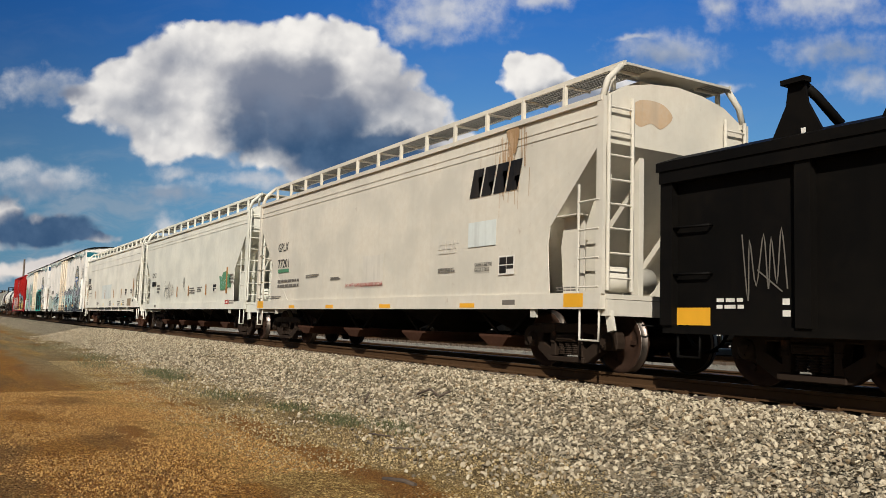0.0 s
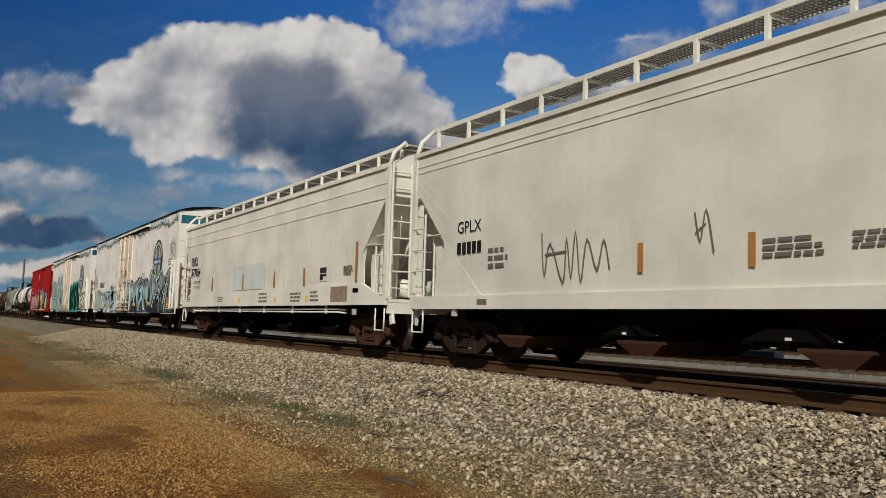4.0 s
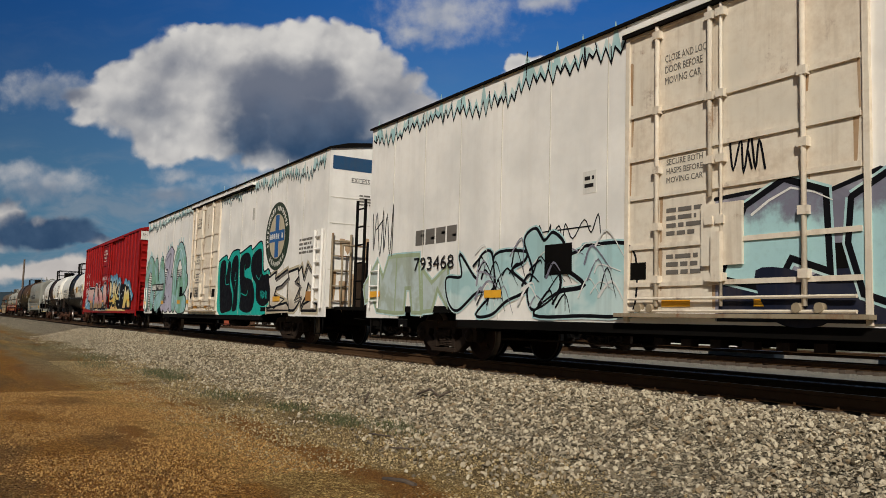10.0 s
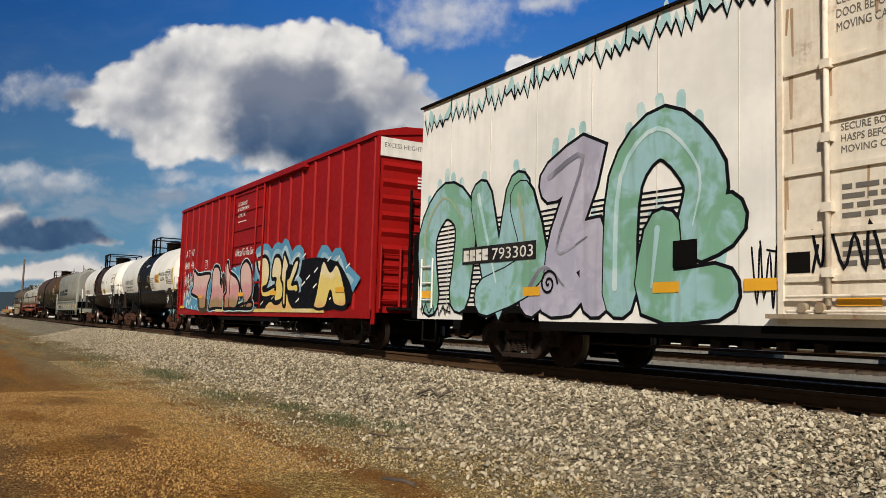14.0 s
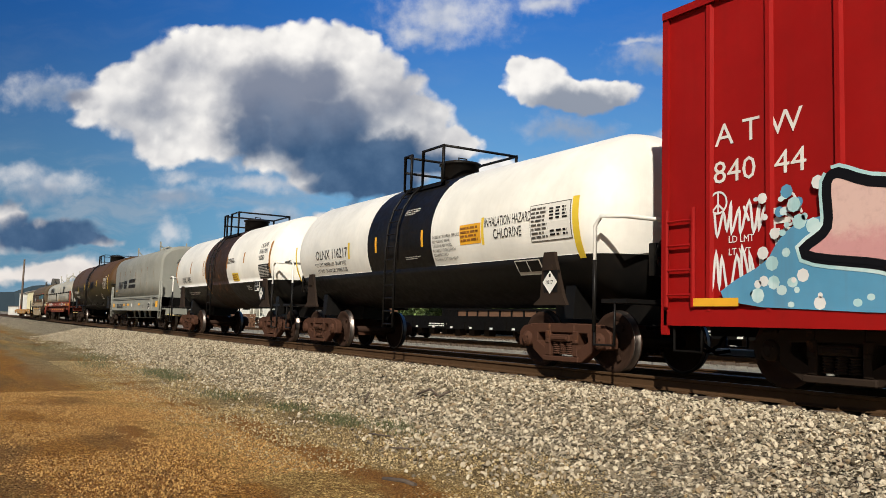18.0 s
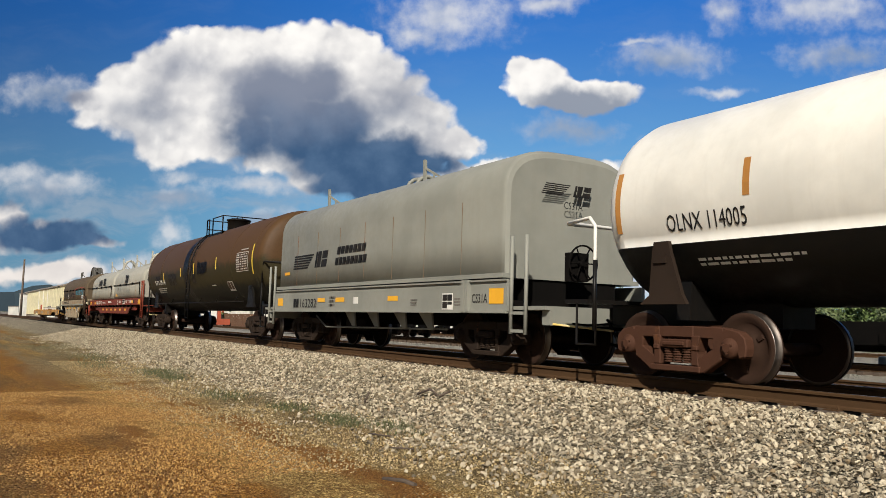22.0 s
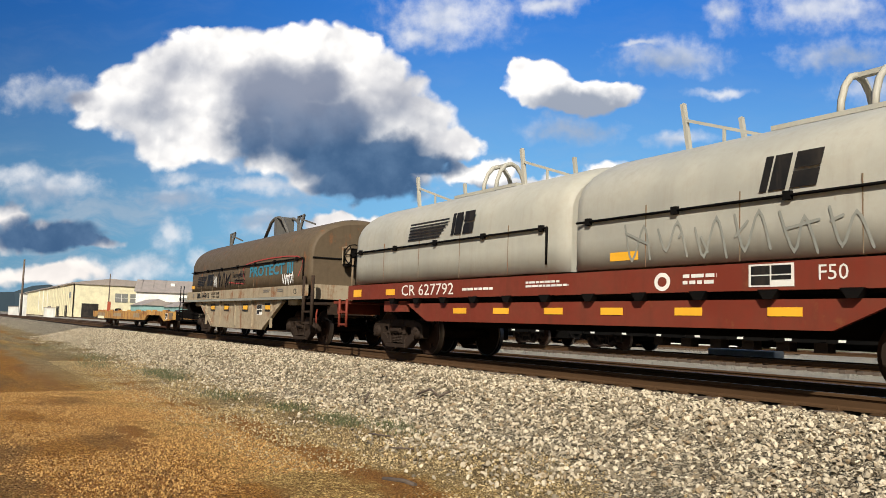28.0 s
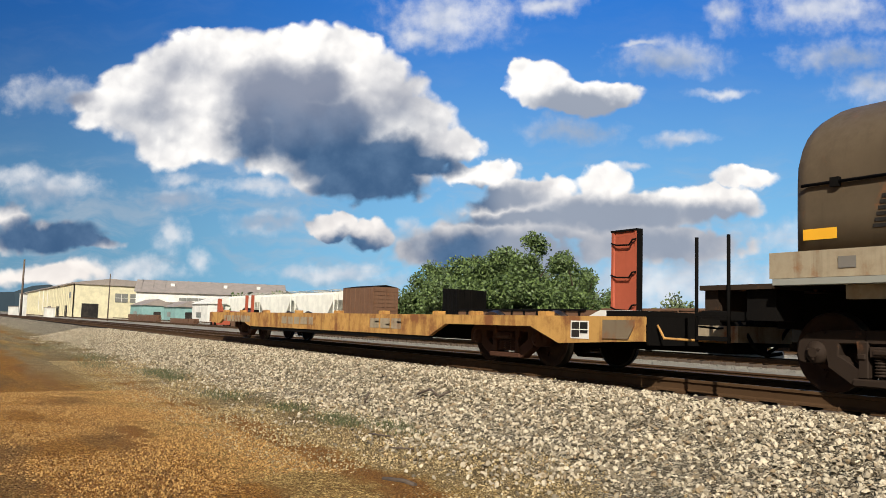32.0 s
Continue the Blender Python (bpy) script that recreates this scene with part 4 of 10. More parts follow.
def frame_mark(car, x0, x1, z0, z1, y=-1.556, edge=None, ink=None):
    """The white-edged black panel with its lubrication and test stencils."""
    edge, ink = edge or INK_WHITE, ink or INK_BLACK
    a = mark(car, x0, x1, z0, z1, edge, y, "consolidated_stencil", "black service panel with a white border")
    w, h = x1 - x0, z1 - z0
    bm = bmesh.new()
    for i in range(2):
        for j in range(2):
            if (i, j) == (1, 0):
                continue
            box(bm, x0 + w * (0.06 + 0.46 * i), x0 + w * (0.48 + 0.46 * i), y - 0.008, y - 0.004, z0 + h * (0.08 + 0.46 * j), z0 + h * (0.48 + 0.44 * j))
    box(bm, x0 + w * 0.52, x0 + w * 0.94, y - 0.008, y - 0.004, z0 + h * 0.30, z0 + h * 0.48)
    part("panel", bm, ink, a)
    return a


def company_shape(car, pts, mat, y, at=None):
    """One plain shape of a company mark."""
    bm = bmesh.new()
    bm.faces.new([bm.verts.new((px, y - 0.004, pz)) for px, pz in pts])
    bmesh.ops.triangulate(bm, faces=bm.faces[:])
    ob = new("company_mark", mesh_of("company_mark", bm, mat))
    ob.parent = car
    if at is not None:
        ob.matrix_basis = at
    return ob


def logo_blocks(car, x0, x1, z0, z1, count, mat, slant=0.25, y=-1.556, notch=True, at=None):
    """A company mark drawn as plain slanted blocks, each a shape of its own."""
    w = (x1 - x0) / count
    h = z1 - z0
    for i in range(count):
        a = x0 + i * w
        pts = [(a, z0), (a + w * 0.84, z0), (a + w * 0.84, z1), (a, z1)]
        if notch:
            c = 0.3 if i % 2 else 0.55
            pts = [(a, z0), (a + w * 0.86, z0), (a + w * 0.86, z0 + h * c), (a + w * 0.5, z0 + h * c), (a + w * 0.5, z0 + h * (c + 0.16)), (a + w * 0.86, z0 + h * (c + 0.16)), (a + w * 0.86, z1), (a, z1)]
        company_shape(car, [(px + slant * (pz - z0), pz) for px, pz in pts], mat, y, at)


def logo_stripes(car, x0, x1, z0, z1, mat, y, grow=0.5, at=None, count=6):
    """Slanted speed stripes of a company mark."""
    h = (z1 - z0) / count
    for k in range(count):
        z, e = z0 + h * k, x1 + grow * (z1 - z0) * (k + 1) / count - grow * (z1 - z0)
        company_shape(car, [(x0 + 0.02 * k, z), (e, z), (e + 0.02, z + h * 0.62), (x0 + 0.02 * k, z + h * 0.62)], mat, y, at)


def mark_ns(car, x, z, h, mat, y, at=None):
    """Bold slanted blocks of a company mark."""
    def put(pts):
        company_shape(car, [(x + (a + 0.28 * b) * h, z + b * h) for a, b in pts], mat, y, at)
    put([(0, 0), (0.26, 0), (0.26, 1), (0, 1)])
    put([(0.32, 0), (0.88, 0), (0.88, 1), (0.32, 1)])
    put([(1.02, 0.0), (1.86, 0.0), (1.86, 0.46), (1.02, 0.46)])
    put([(1.02, 0.54), (1.86, 0.54), (1.86, 1.0), (1.02, 1.0)])



def ladder(car, a, b, w_vec, rungs, mat, r=0.018, rail=0.03, label="steel ladder"):
    """Two uprights from a to b, w_vec apart, with rungs."""
    a, b, w = Vector(a), Vector(b), Vector(w_vec)
    bm = bmesh.new()
    rod(bm, a, b, rail, 6), rod(bm, a + w, b + w, rail, 6)
    lad = part("ladder", bm, mat, car, label)
    me = None
    for i in range(rungs):
        t = (i + 0.5) / rungs
        p = a + (b - a) * t
        part("rung", rod(bmesh.new(), p, p + w, r, 6), mat, lad)
    return lad


def stirrup(car, x, y, mat, z0=0.45, z1=0.95, w=0.36):
    return part("sill_step", pipe([(x - w / 2, y, z1), (x - w / 2, y, z0), (x + w / 2, y, z0), (x + w / 2, y, z1)], 0.016, 6), mat, car)


# ---------------------------------------------------------------- covered hoppers
def hopper_side(z):
    """Half width of a hopper's side at a height."""
    return 1.52 + 0.035 * math.sin(math.pi * min(1, max(0, (z - 1.1) / 2.9)))


def hopper_ring(x, zb, top):
    zs = [zb + (3.95 - zb) * i / 6 for i in range(7)]
    left = [(x, -hopper_side(z), z) for z in zs]
    roof = [(x, -1.42, 4.06), (x, -1.05, top - 0.16), (x, -0.55, top - 0.05), (x, 0, top)]
    right = [(x, -p[1], p[2]) for p in reversed(left + roof[:-1])]
    return left + roof + right


def covered_hopper(name, xf, xr, mat, label, bays, truck_f, truck_r, look_, top=4.42, outboard=True, pipes=False, cut=1.2):
    mid = (xf + xr) / 2
    car = thing(name, mid, 0, 0, label, "covered hopper", "freight cars of the passing train")
    CARS.append((car, mid))
    h = (xf - xr) / 2
    run_ = 2.25
    st = [(-h + 0.05, 3.36), (-h + run_, 1.16), (-2.0, 1.16), (0, 1.16), (2.0, 1.16), (h - run_, 1.16), (h - 0.05, 3.36)]
    body = part("body", loft(bmesh.new(), [hopper_ring(x, z, top) for x, z in st], smooth=False), mat, car)
    # side sheets that come down past the slope sheets
    for s in (-1, 1):
        for e in (-1, 1):
            part("side_sheet", plate([(e * (h - cut), 2.28), (e * (h - cut - 0.06), 1.9), (e * (h - cut), 1.16), (e * (h - run_ - 0.3), 1.16)], s * 1.535, s * 1.515), mat, car)
    # stiffening ridges below the roof
    for s in (-1, 1):
        for z in ((3.62, 3.74) if outboard else (3.30, 3.63)):
            y = hopper_side(z)
            part("side_ridge", boxes((-h + 0.06, h - 0.06, min(s * (y - 0.01), s * (y + 0.012)), max(s * (y - 0.01), s * (y + 0.012)), z, z + 0.022)), mat, car)
        part("roof_eave", boxes((-h + 0.02, h - 0.02, min(s * 1.45, s * 1.57), max(s * 1.45, s * 1.57), 3.96, 4.04)), mat, car)
    # sills, end platforms
    for s in (-1, 1):
        if pipes:
            part("side_sill", plate([(-h, 1.02), (h, 1.02), (h, 1.14), (h - 1.15, 1.50), (-h + 1.15, 1.50), (-h, 1.14)], s * 1.565, s * 1.49), mat, car)
        else:
            part("side_sill", boxes((-h, h, min(s * 1.565, s * 1.47), max(s * 1.565, s * 1.47), 0.93, 1.17)), mat, car)
    for e in (-1, 1):
        x0, x1 = sorted((e * (h - 1.3), e * (h + 0.02)))
        part("end_platform", boxes((x0, x1, -1.47, 1.47, 1.08, 1.15)), mat, car)
        x0, x1 = sorted((e * (h - 0.12), e * (h + 0.04)))
        part("end_sill", boxes((x0, x1, -1.46, 1.46, 0.84, 1.07)), mat, car)
        # end stiffening posts under the slope sheet
        for y in (-0.62, 0.62):
            bm = bmesh.new()
            beam(bm, (e * (h - 0.25), 1.15), (e * (h - 0.25), 3.30), 0.16, y - 0.05, y + 0.05)
            beam(bm, (e * (h - 1.9), 1.15), (e * (h - 0.35), 2.75), 0.10, y - 0.03, y + 0.03)
            part("end_post", bm, mat, car)
        for y in (-1.0, 1.0):
            part("end_web", plate([(e * (h - 0.55), 1.15), (e * (h - 0.42), 3.0), (e * (h - 0.8), 2.6), (e * (h - 1.5), 1.15)], y - 0.012, y + 0.012), mat, car)
        for y in (-1.33, 1.33):
            part("slope_gusset", plate([(e * (h - 0.62), 1.16), (e * (h - 0.62), 2.34), (e * (h - 1.08), 2.34), (e * (h - 1.16), 1.9), (e * (h - 1.1), 1.16)], y - 0.012, y + 0.012), mat, car)
            part("gusset_shelf", boxes((*sorted((e * (h - 0.56), e * (h - 1.12))), min(y, y * 1.14), max(y, y * 1.14), 2.34, 2.36)), mat, car)
        # air reservoir and brake gear on the platform
        part("air_reservoir", rod(bmesh.new(), (e * (h - 0.75), -0.9, 1.42), (e * (h - 0.75), 0.1, 1.42), 0.20, 16), mat, car)
        # corner posts with ladders; the post bends in to the roof walk
        for s in (-1, 1):
            bm = bmesh.new()
            x = e * (h - 0.05)
            box(bm, x - 0.07, x + 0.07, s * 1.53 - 0.03, s * 1.53 + 0.03, 1.15, 4.02)
            beamy = [(x, s * 1.52, 4.0), (x, s * 1.42, 4.30), (x, s * 1.15, 4.56)]
            pipe(beamy, 0.05, 6, bm)
            part("corner_post", bm, mat, car)
            ladder(car, (e * (h + 0.03), s * 1.46, 1.20), (e * (h + 0.03), s * 1.46, 4.05), (0, -s * 0.46, 0), 8, mat)
            bm = bmesh.new()
            xx = e * (h - 0.52)
            rod(bm, (xx, s * 1.54, 1.12), (xx, s * 1.54, 2.78 if outboard else 2.3), 0.022, 6)
            rail_ = part("side_ladder", bm, mat, car, "side ladder of thin rods")
            for k in range(4):
                z = 1.25 + k * 0.42
                part("rung", rod(bmesh.new(), (xx, s * 1.54, z), (x, s * 1.56, z), 0.016, 6), mat, rail_)
            stirrup(car, e * (h - 0.28), s * 1.52, mat, 0.48, 0.95, 0.42)
            part("jack_pad", boxes((e * (h - 1.62) - 0.06, e * (h - 1.62) + 0.06, s * 1.50 - 0.03, s * 1.50 + 0.03, 0.80, 0.935)), GALVANISED, car)
            bm = bmesh.new()
            beam(bm, (e * (h - 0.03), 0.95), (e * (h + 0.05), 0.62), 0.12, s * 1.38 - 0.03, s * 1.38 + 0.03)
            part("push_pole_bracket", bm, mat, car)
    # roof walk: dark open grating between pale edge bars
    zt = top + (0.17 if outboard else 0.07)
    for s in (-1, 1):
        y0, y1 = sorted((s * 0.62, s * 1.14))
        bm = bmesh.new()
        x = -h + 0.06
        while x < h:
            box(bm, x - 0.010, x + 0.010, y0, y1, zt - 0.03, zt)
            x += 0.065
        for yy in (0.70, 0.78, 0.86, 0.94, 1.02, 1.09):
            box(bm, -h, h, s * yy - 0.008, s * yy + 0.008, zt - 0.03, zt - 0.004)
        walkway = part("roof_walk", bm, GRATING, car, "weathered grating walkway")
        part("walk_edge", boxes((-h - 0.02, h + 0.02, s * 1.14 - 0.012, s * 1.14 + 0.012, zt - 0.05, zt + 0.03)), mat, walkway)
        part("walk_edge", boxes((-h, h, s * 0.62 - 0.012, s * 0.62 + 0.012, zt - 0.04, zt + 0.01)), mat, walkway)
        n = int(2 * h / 1.11)
        for k in range(n + 1):
            x = -h + 0.25 + k * (2 * h - 0.5) / n
            part("walk_support", boxes((x - 0.03, x + 0.03, s * 1.14 - 0.03, s * 1.14 + 0.03, top - 0.22, zt - 0.04), (x - 0.02, x + 0.02, y0, y1, zt - 0.075, zt - 0.035)), mat, walkway)
    for e in (-1, 1):
        x0, x1 = sorted((e * (h - 0.55), e * (h + 0.02)))
        part("end_walk", boxes((x0, x1, -1.12, 1.12, zt - 0.03, zt + 0.004)), GALVANISED, car)
    # loading hatches along the middle
    for k in range(5):
        x = -h + 1.6 + k * (2 * h - 3.2) / 4
        part("hatch", boxes((x - 1.2, x + 1.2, -0.45, 0.45, top - 0.02, top + 0.10)), mat, car)
    # discharge bays and gates; the bays' near-black colour holds the shade under the car
    for bx in bays:
        bx -= mid
        top_w = 1.35 if pipes else 1.15
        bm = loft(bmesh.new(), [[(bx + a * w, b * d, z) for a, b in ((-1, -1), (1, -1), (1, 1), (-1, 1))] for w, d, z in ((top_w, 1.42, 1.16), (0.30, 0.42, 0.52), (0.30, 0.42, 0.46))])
        bay = part("hopper_bay", bm, UNDER_BLACK if pipes else BAY_SHADE, car, "funnel-shaped discharge bay")
        g = loft(bmesh.new(), [[(bx + a * w, -0.30 + b * d, z) for a, b in ((-1, -1), (1, -1), (1, 1), (-1, 1))] for w, d, z in ((0.20, 0.86, 0.30), (0.44, 0.92, 0.46), (0.44, 0.92, 0.50))])
        part("outlet_gate", g, TRUCK_RUST if not pipes else UNDER_BLACK, bay, "sliding outlet gate")
        rod_ = bmesh.new()
        spin(rod_, [(0.11, -0.98), (0.13, -0.94), (0.13, -0.86), (0.09, -0.80)], 14, "y", (bx, 0, 0.44))
        part("outlet_cap", rod_, paint_cap if pipes else UNDER_BLACK, bay)
        for a in (-1, 1):
            bm = bmesh.new()
            beam(bm, (bx + a * 0.15, 0.50), (bx + a * (top_w * 0.8), 1.02), 0.05, -1.0, -0.96)
            part("bay_brace", bm, UNDER_BLACK if pipes else BAY_SHADE, bay)
    part("center_sill", boxes((-h - 0.1, h + 0.1, -0.32, 0.32, 0.72, 1.07)), UNDER_BLACK, car)
    if pipes:
        for z in (0.86, 0.93):
            bm = pipe([(-h + 1.5, -1.40, 1.02), (-h + 1.75, -1.46, z), (h - 2.65, -1.46, z), (h - 2.3, -1.38, z - 0.02)], 0.022, 6)
            part("train_pipe", bm, HOPPER_WHITE, car, "cream-painted air line")
        for k in range(6):
            x = -h + 2.5 + k * 2.3
            part("pipe_hanger", boxes((x - 0.02, x + 0.02, -1.49, -1.44, 0.82, 1.03)), HOPPER_WHITE, car)
    truck(car, truck_f - mid, look_)
    truck(car, truck_r - mid, look_)
    couplers(car, h + 0.35, -h - 0.35)
    return car, mid


paint_cap = paint("teal_cap_paint", (0.06, 0.42, 0.38), 0.5, 0.2, bump=0)

hopper_a, m = covered_hopper("covered_hopper", -8.95, -24.05, HOPPER_STAINED, "cream covered hopper car with rust stains and roof walkway", (-12.1, -15.05, -18.0, -21.0), -10.25, -22.75, "grimy")
Y = -1.566
logo_blocks(hopper_a, -12.45 - m, -10.95 - m, 2.90, 3.40, 4, INK_BLACK, 0.28, -1.562)
text(hopper_a, "GPLX", -22.32 - m, 2.52, 0.24, INK_BLACK, -1.562, 0.78)
text(hopper_a, "77201", -22.30 - m, 2.07, 0.24, INK_BLACK, -1.562, 0.85)
mark(hopper_a, -22.28 - m, -21.45 - m, 1.93, 2.03, SPRAY_GREEN, -1.558, "painted_stripe", "green stripe under the number")
stencil(hopper_a, -22.3 - m, -20.6 - m, 1.50, 1.76, 2, INK_GREY, -1.552, 3)
stencil(hopper_a, -20.2 - m, -19.3 - m, 1.72, 1.82, 2, INK_GREY, -1.556, 4)
stencil(hopper_a, -18.6 - m, -18.0 - m, 1.62, 1.70, 2, INK_GREY, -1.556, 5)
stencil(hopper_a, -13.5 - m, -12.9 - m, 1.60, 1.70, 2, INK_GREY, -1.556, 7)
stencil(hopper_a, -13.5 - m, -12.7 - m, 1.95, 2.20, 3, PATCH, -1.558, 9, 0.8)
mark(hopper_a, -16.8 - m, -15.8 - m, 1.45, 2.1, PATCH, -1.552, "repaint_patch", "paler repainted patch")
text(hopper_a, "CARBOLINE 992", -12.23 - m, 1.67, 0.07, INK_BLACK, -1.562, 0.54)
text(hopper_a, "GAGA 7-2012", -12.23 - m, 1.58, 0.07, INK_BLACK, -1.562, 0.46)
text(hopper_a, "DO NOT HAMMER ON SIDES OF CAR", -17.70 - m, 1.43, 0.085, INK_RED, -1.562, 1.9)
mark(hopper_a, -12.46 - m, -11.59 - m, 2.02, 2.46, PATCH_BLUE, -1.560, "repaint_patch", "pale bluish repainted patch")
rs = random.Random(77)
for k in range(60):
    sx, sz = rs.gauss(-11.2, 0.22) - m, rs.uniform(3.2, 3.93)
    sprayed(hopper_a, [[(sx, sz), (sx + rs.uniform(-0.03, 0.03), sz - rs.uniform(0.2, 0.8))]], rs.uniform(0.008, 0.03), STAIN if k % 3 else END_STAIN, 0.002, -1.5625, k=1, taper=True)
frame_mark(hopper_a, -11.50 - m, -11.05 - m, 1.50, 1.82, -1.553)
for a, b in ((-9.76, -9.32), (-12.68, -12.2), (-15.9, -15.4), (-18.8, -18.35), (-21.3, -20.9), (-23.9, -23.4)):
    mark(hopper_a, a - m, b - m, 0.96 if b > -9.4 or a < -23 else 0.955, 1.16 if b > -9.4 or a < -23 else 1.03, ORANGE, Y, "reflector", "amber reflective strip")
splash(hopper_a, [(a - m, b) for a, b in ((-11.35, 3.93), (-11.0, 3.93), (-11.02, 3.7), (-11.1, 3.5), (-11.2, 3.62))], END_STAIN, 0.002, -1.556, name="rust_stain", label="blotchy rust stain")
stencil(hopper_a, -9.95 - m, -9.4 - m, 1.19, 1.27, 2, INK_GREY, -1.548, 10)
mark(hopper_a, -11.35 - m, -11.0 - m, 1.00, 1.08, INK_GREY, Y, "data_plate", "small grey data plate")
stencil(hopper_a, -23.2 - m, -22.0 - m, 1.2, 1.3, 2, INK_GREY, -1.545, 31)

bm = bmesh.new()
bm.faces.new([bm.verts.new((7.504, p.x, p.y)) for p in smooth_loop([(-1.0, 3.86), (-0.8, 4.08), (-0.35, 4.10), (-0.1, 3.92), (-0.35, 3.70), (-0.55, 3.76), (-0.8, 3.68)])])
part("rust_stain", bm, STAIN, hopper_a, "orange rust stain on the end")

hopper_b, m = covered_hopper("covered_hopper", -25.25, -40.35, HOPPER_GREY, "pale cream covered hopper car with green spray paint", (-28.4, -31.35, -34.3, -37.3), -26.55, -39.05, "grimy")
splash(hopper_b, [(a - m, b) for a, b in ((-28.07, 2.05), (-27.8, 2.02), (-27.6, 2.16), (-27.2, 2.20), (-26.95, 2.05), (-26.85, 2.10), (-26.72, 1.62), (-27.0, 1.66), (-27.3, 1.58), (-27.9, 1.56), (-27.95, 1.8))], SPRAY_GREEN, 0.004, -1.556, False, label="green rolled-on paint block")
rng = random.Random(8)
for k in range(18):
    gx, gz = rng.uniform(-27.9, -26.95) - m, rng.uniform(1.66, 2.0)
    sprayed(hopper_b, [[(gx, gz), (gx + rng.uniform(-0.1, 0.2), gz + rng.uniform(-0.08, 0.1))]], rng.uniform(0.02, 0.05), (SPRAY_SAGE, SPRAY_MINT)[k % 2], 0.006 + 0.0001 * k, -1.556, k=1)
mark(hopper_b, -27.25 - m, -27.13 - m, 1.45, 2.32, FADED_ORANGE, -1.560, "reflector", "long weathered amber strip")
frame_mark(hopper_b, -28.78 - m, -28.38 - m, 1.53, 1.80, -1.552)
for x in (-29.75, -32.2, -34.0):
    mark(hopper_b, x - m, x + 0.10 - m, 1.42, 1.82, FADED_ORANGE, -1.556, "reflector", "weathered amber strip")
tag(hopper_b, -36.1 - m, -34.5 - m, 1.4, 2.0, 8, INK_GREY, 0.03, -1.558, 6)
tag(hopper_b, -33.0 - m, -32.7 - m, 1.7, 2.15, 9, INK_GREY, 0.025, -1.558, 2)
for k, (a, b, z0, z1) in enumerate(((-32.0, -31.2, 1.5, 1.75), (-30.9, -30.2, 1.55, 1.75), (-37.6, -37.0, 1.6, 2.0), (-26.9, -26.4, 1.75, 2.1))):
    stencil(hopper_b, a - m, b - m, z0, z1, 3, INK_GREY, -1.556, 20 + k)
text(hopper_b, "GPLX", -38.6 - m, 2.30, 0.22, INK_BLACK, -1.562, 0.78)
for k in range(5):
    mark(hopper_b, -38.6 - m + 0.165 * k, -38.48 - m + 0.165 * k, 1.92, 2.13, INK_BLACK, -1.560, "number_bar")
mark(hopper_b, -27.25 - m, -26.81 - m, 1.09, 1.23, INK_RED, Y, "reflector", "red panel with a pale middle")
mark(hopper_b, -27.12 - m, -26.94 - m, 1.13, 1.19, INK_WHITE, Y - 0.004, "panel")
stencil(hopper_b, -26.78 - m, -26.2 - m, 1.09, 1.24, 2, INK_GREY, Y, 39)
mark(hopper_b, -37.9 - m, -37.6 - m, 1.0, 1.1, INK_GREY, Y, "data_plate")

hopper_c, m = covered_hopper("covered_hopper", -41.45, -58.75, HOPPER_WHITE, "clean white covered hopper car with amber side strips", (-45.2, -48.5, -51.9, -55.4), -43.1, -57.45, "rusty", 4.44, False, True, 1.05)
text(hopper_c, "FURX", -57.56 - m, 2.52, 0.34, INK_BLACK, -1.562, 0.86, fat=0.006)
text(hopper_c, "877054", -57.56 - m, 2.13, 0.31, INK_BLACK, -1.562, 1.26, fat=0.006)
for x, z0, z1 in ((-42.98, 1.55, 2.46), (-46.15, 1.52, 1.99), (-48.42, 1.52, 1.99), (-51.27, 1.54, 2.01), (-54.73, 1.55, 2.02), (-58.0, 1.55, 2.46)):
    mark(hopper_c, x - m, x + 0.11 - m, z0, z1, FADED_ORANGE, -1.558, "reflector", "weathered amber strip")
text(hopper_c, "LD LMT 197100", -57.18 - m, 1.86, 0.10, INK_GREY, -1.562, 0.95)
text(hopper_c, "LT WT  70900", -57.18 - m, 1.68, 0.10, INK_GREY, -1.562, 0.85)
mark(hopper_c, -52.28 - m, -49.2 - m, 1.52, 2.30, PATCH_BLUE, -1.555, "repaint_patch", "bluish repainted patch")
mark(hopper_c, -44.3 - m, -43.35 - m, 1.10, 1.46, SILL_CREAM, -1.566, "repair_patch", "rusty repair plate on the sill")
mark(hopper_c, -43.05 - m, -42.75 - m, 1.30, 1.40, UNDER_BLACK, -1.566, "sill_slot", "dark slotted hand hold")
frame_mark(hopper_c, -45.05 - m, -44.6 - m, 1.62, 1.98, -1.555)
for k, (a, b, z0, z1) in enumerate(((-47.0, -46.2, 1.10, 1.38), (-49.6, -48.8, 1.1, 1.42), (-45.6, -45.0, 1.1, 1.4), (-53.9, -53.2, 1.15, 1.35), (-43.6, -43.1, 1.72, 1.95), (-58.0, -57.5, 1.2, 1.4))):
    stencil(hopper_c, a - m, b - m, z0, z1, 3, INK_GREY, -1.566, 60 + k)
for x in (-45.9, -48.3, -51.6):
    mark(hopper_c, x - m, x + 0.16 - m, 1.12, 1.26, YELLOW, -1.566, "reflector", "small yellow square")
for x in (-44.6, -47.6, -50.6, -53.6, -56.4):
    mark(hopper_c, x - m, x + 0.02 - m, 1.5, 3.28, HOPPER_GREY, -1.557, "weld_seam")

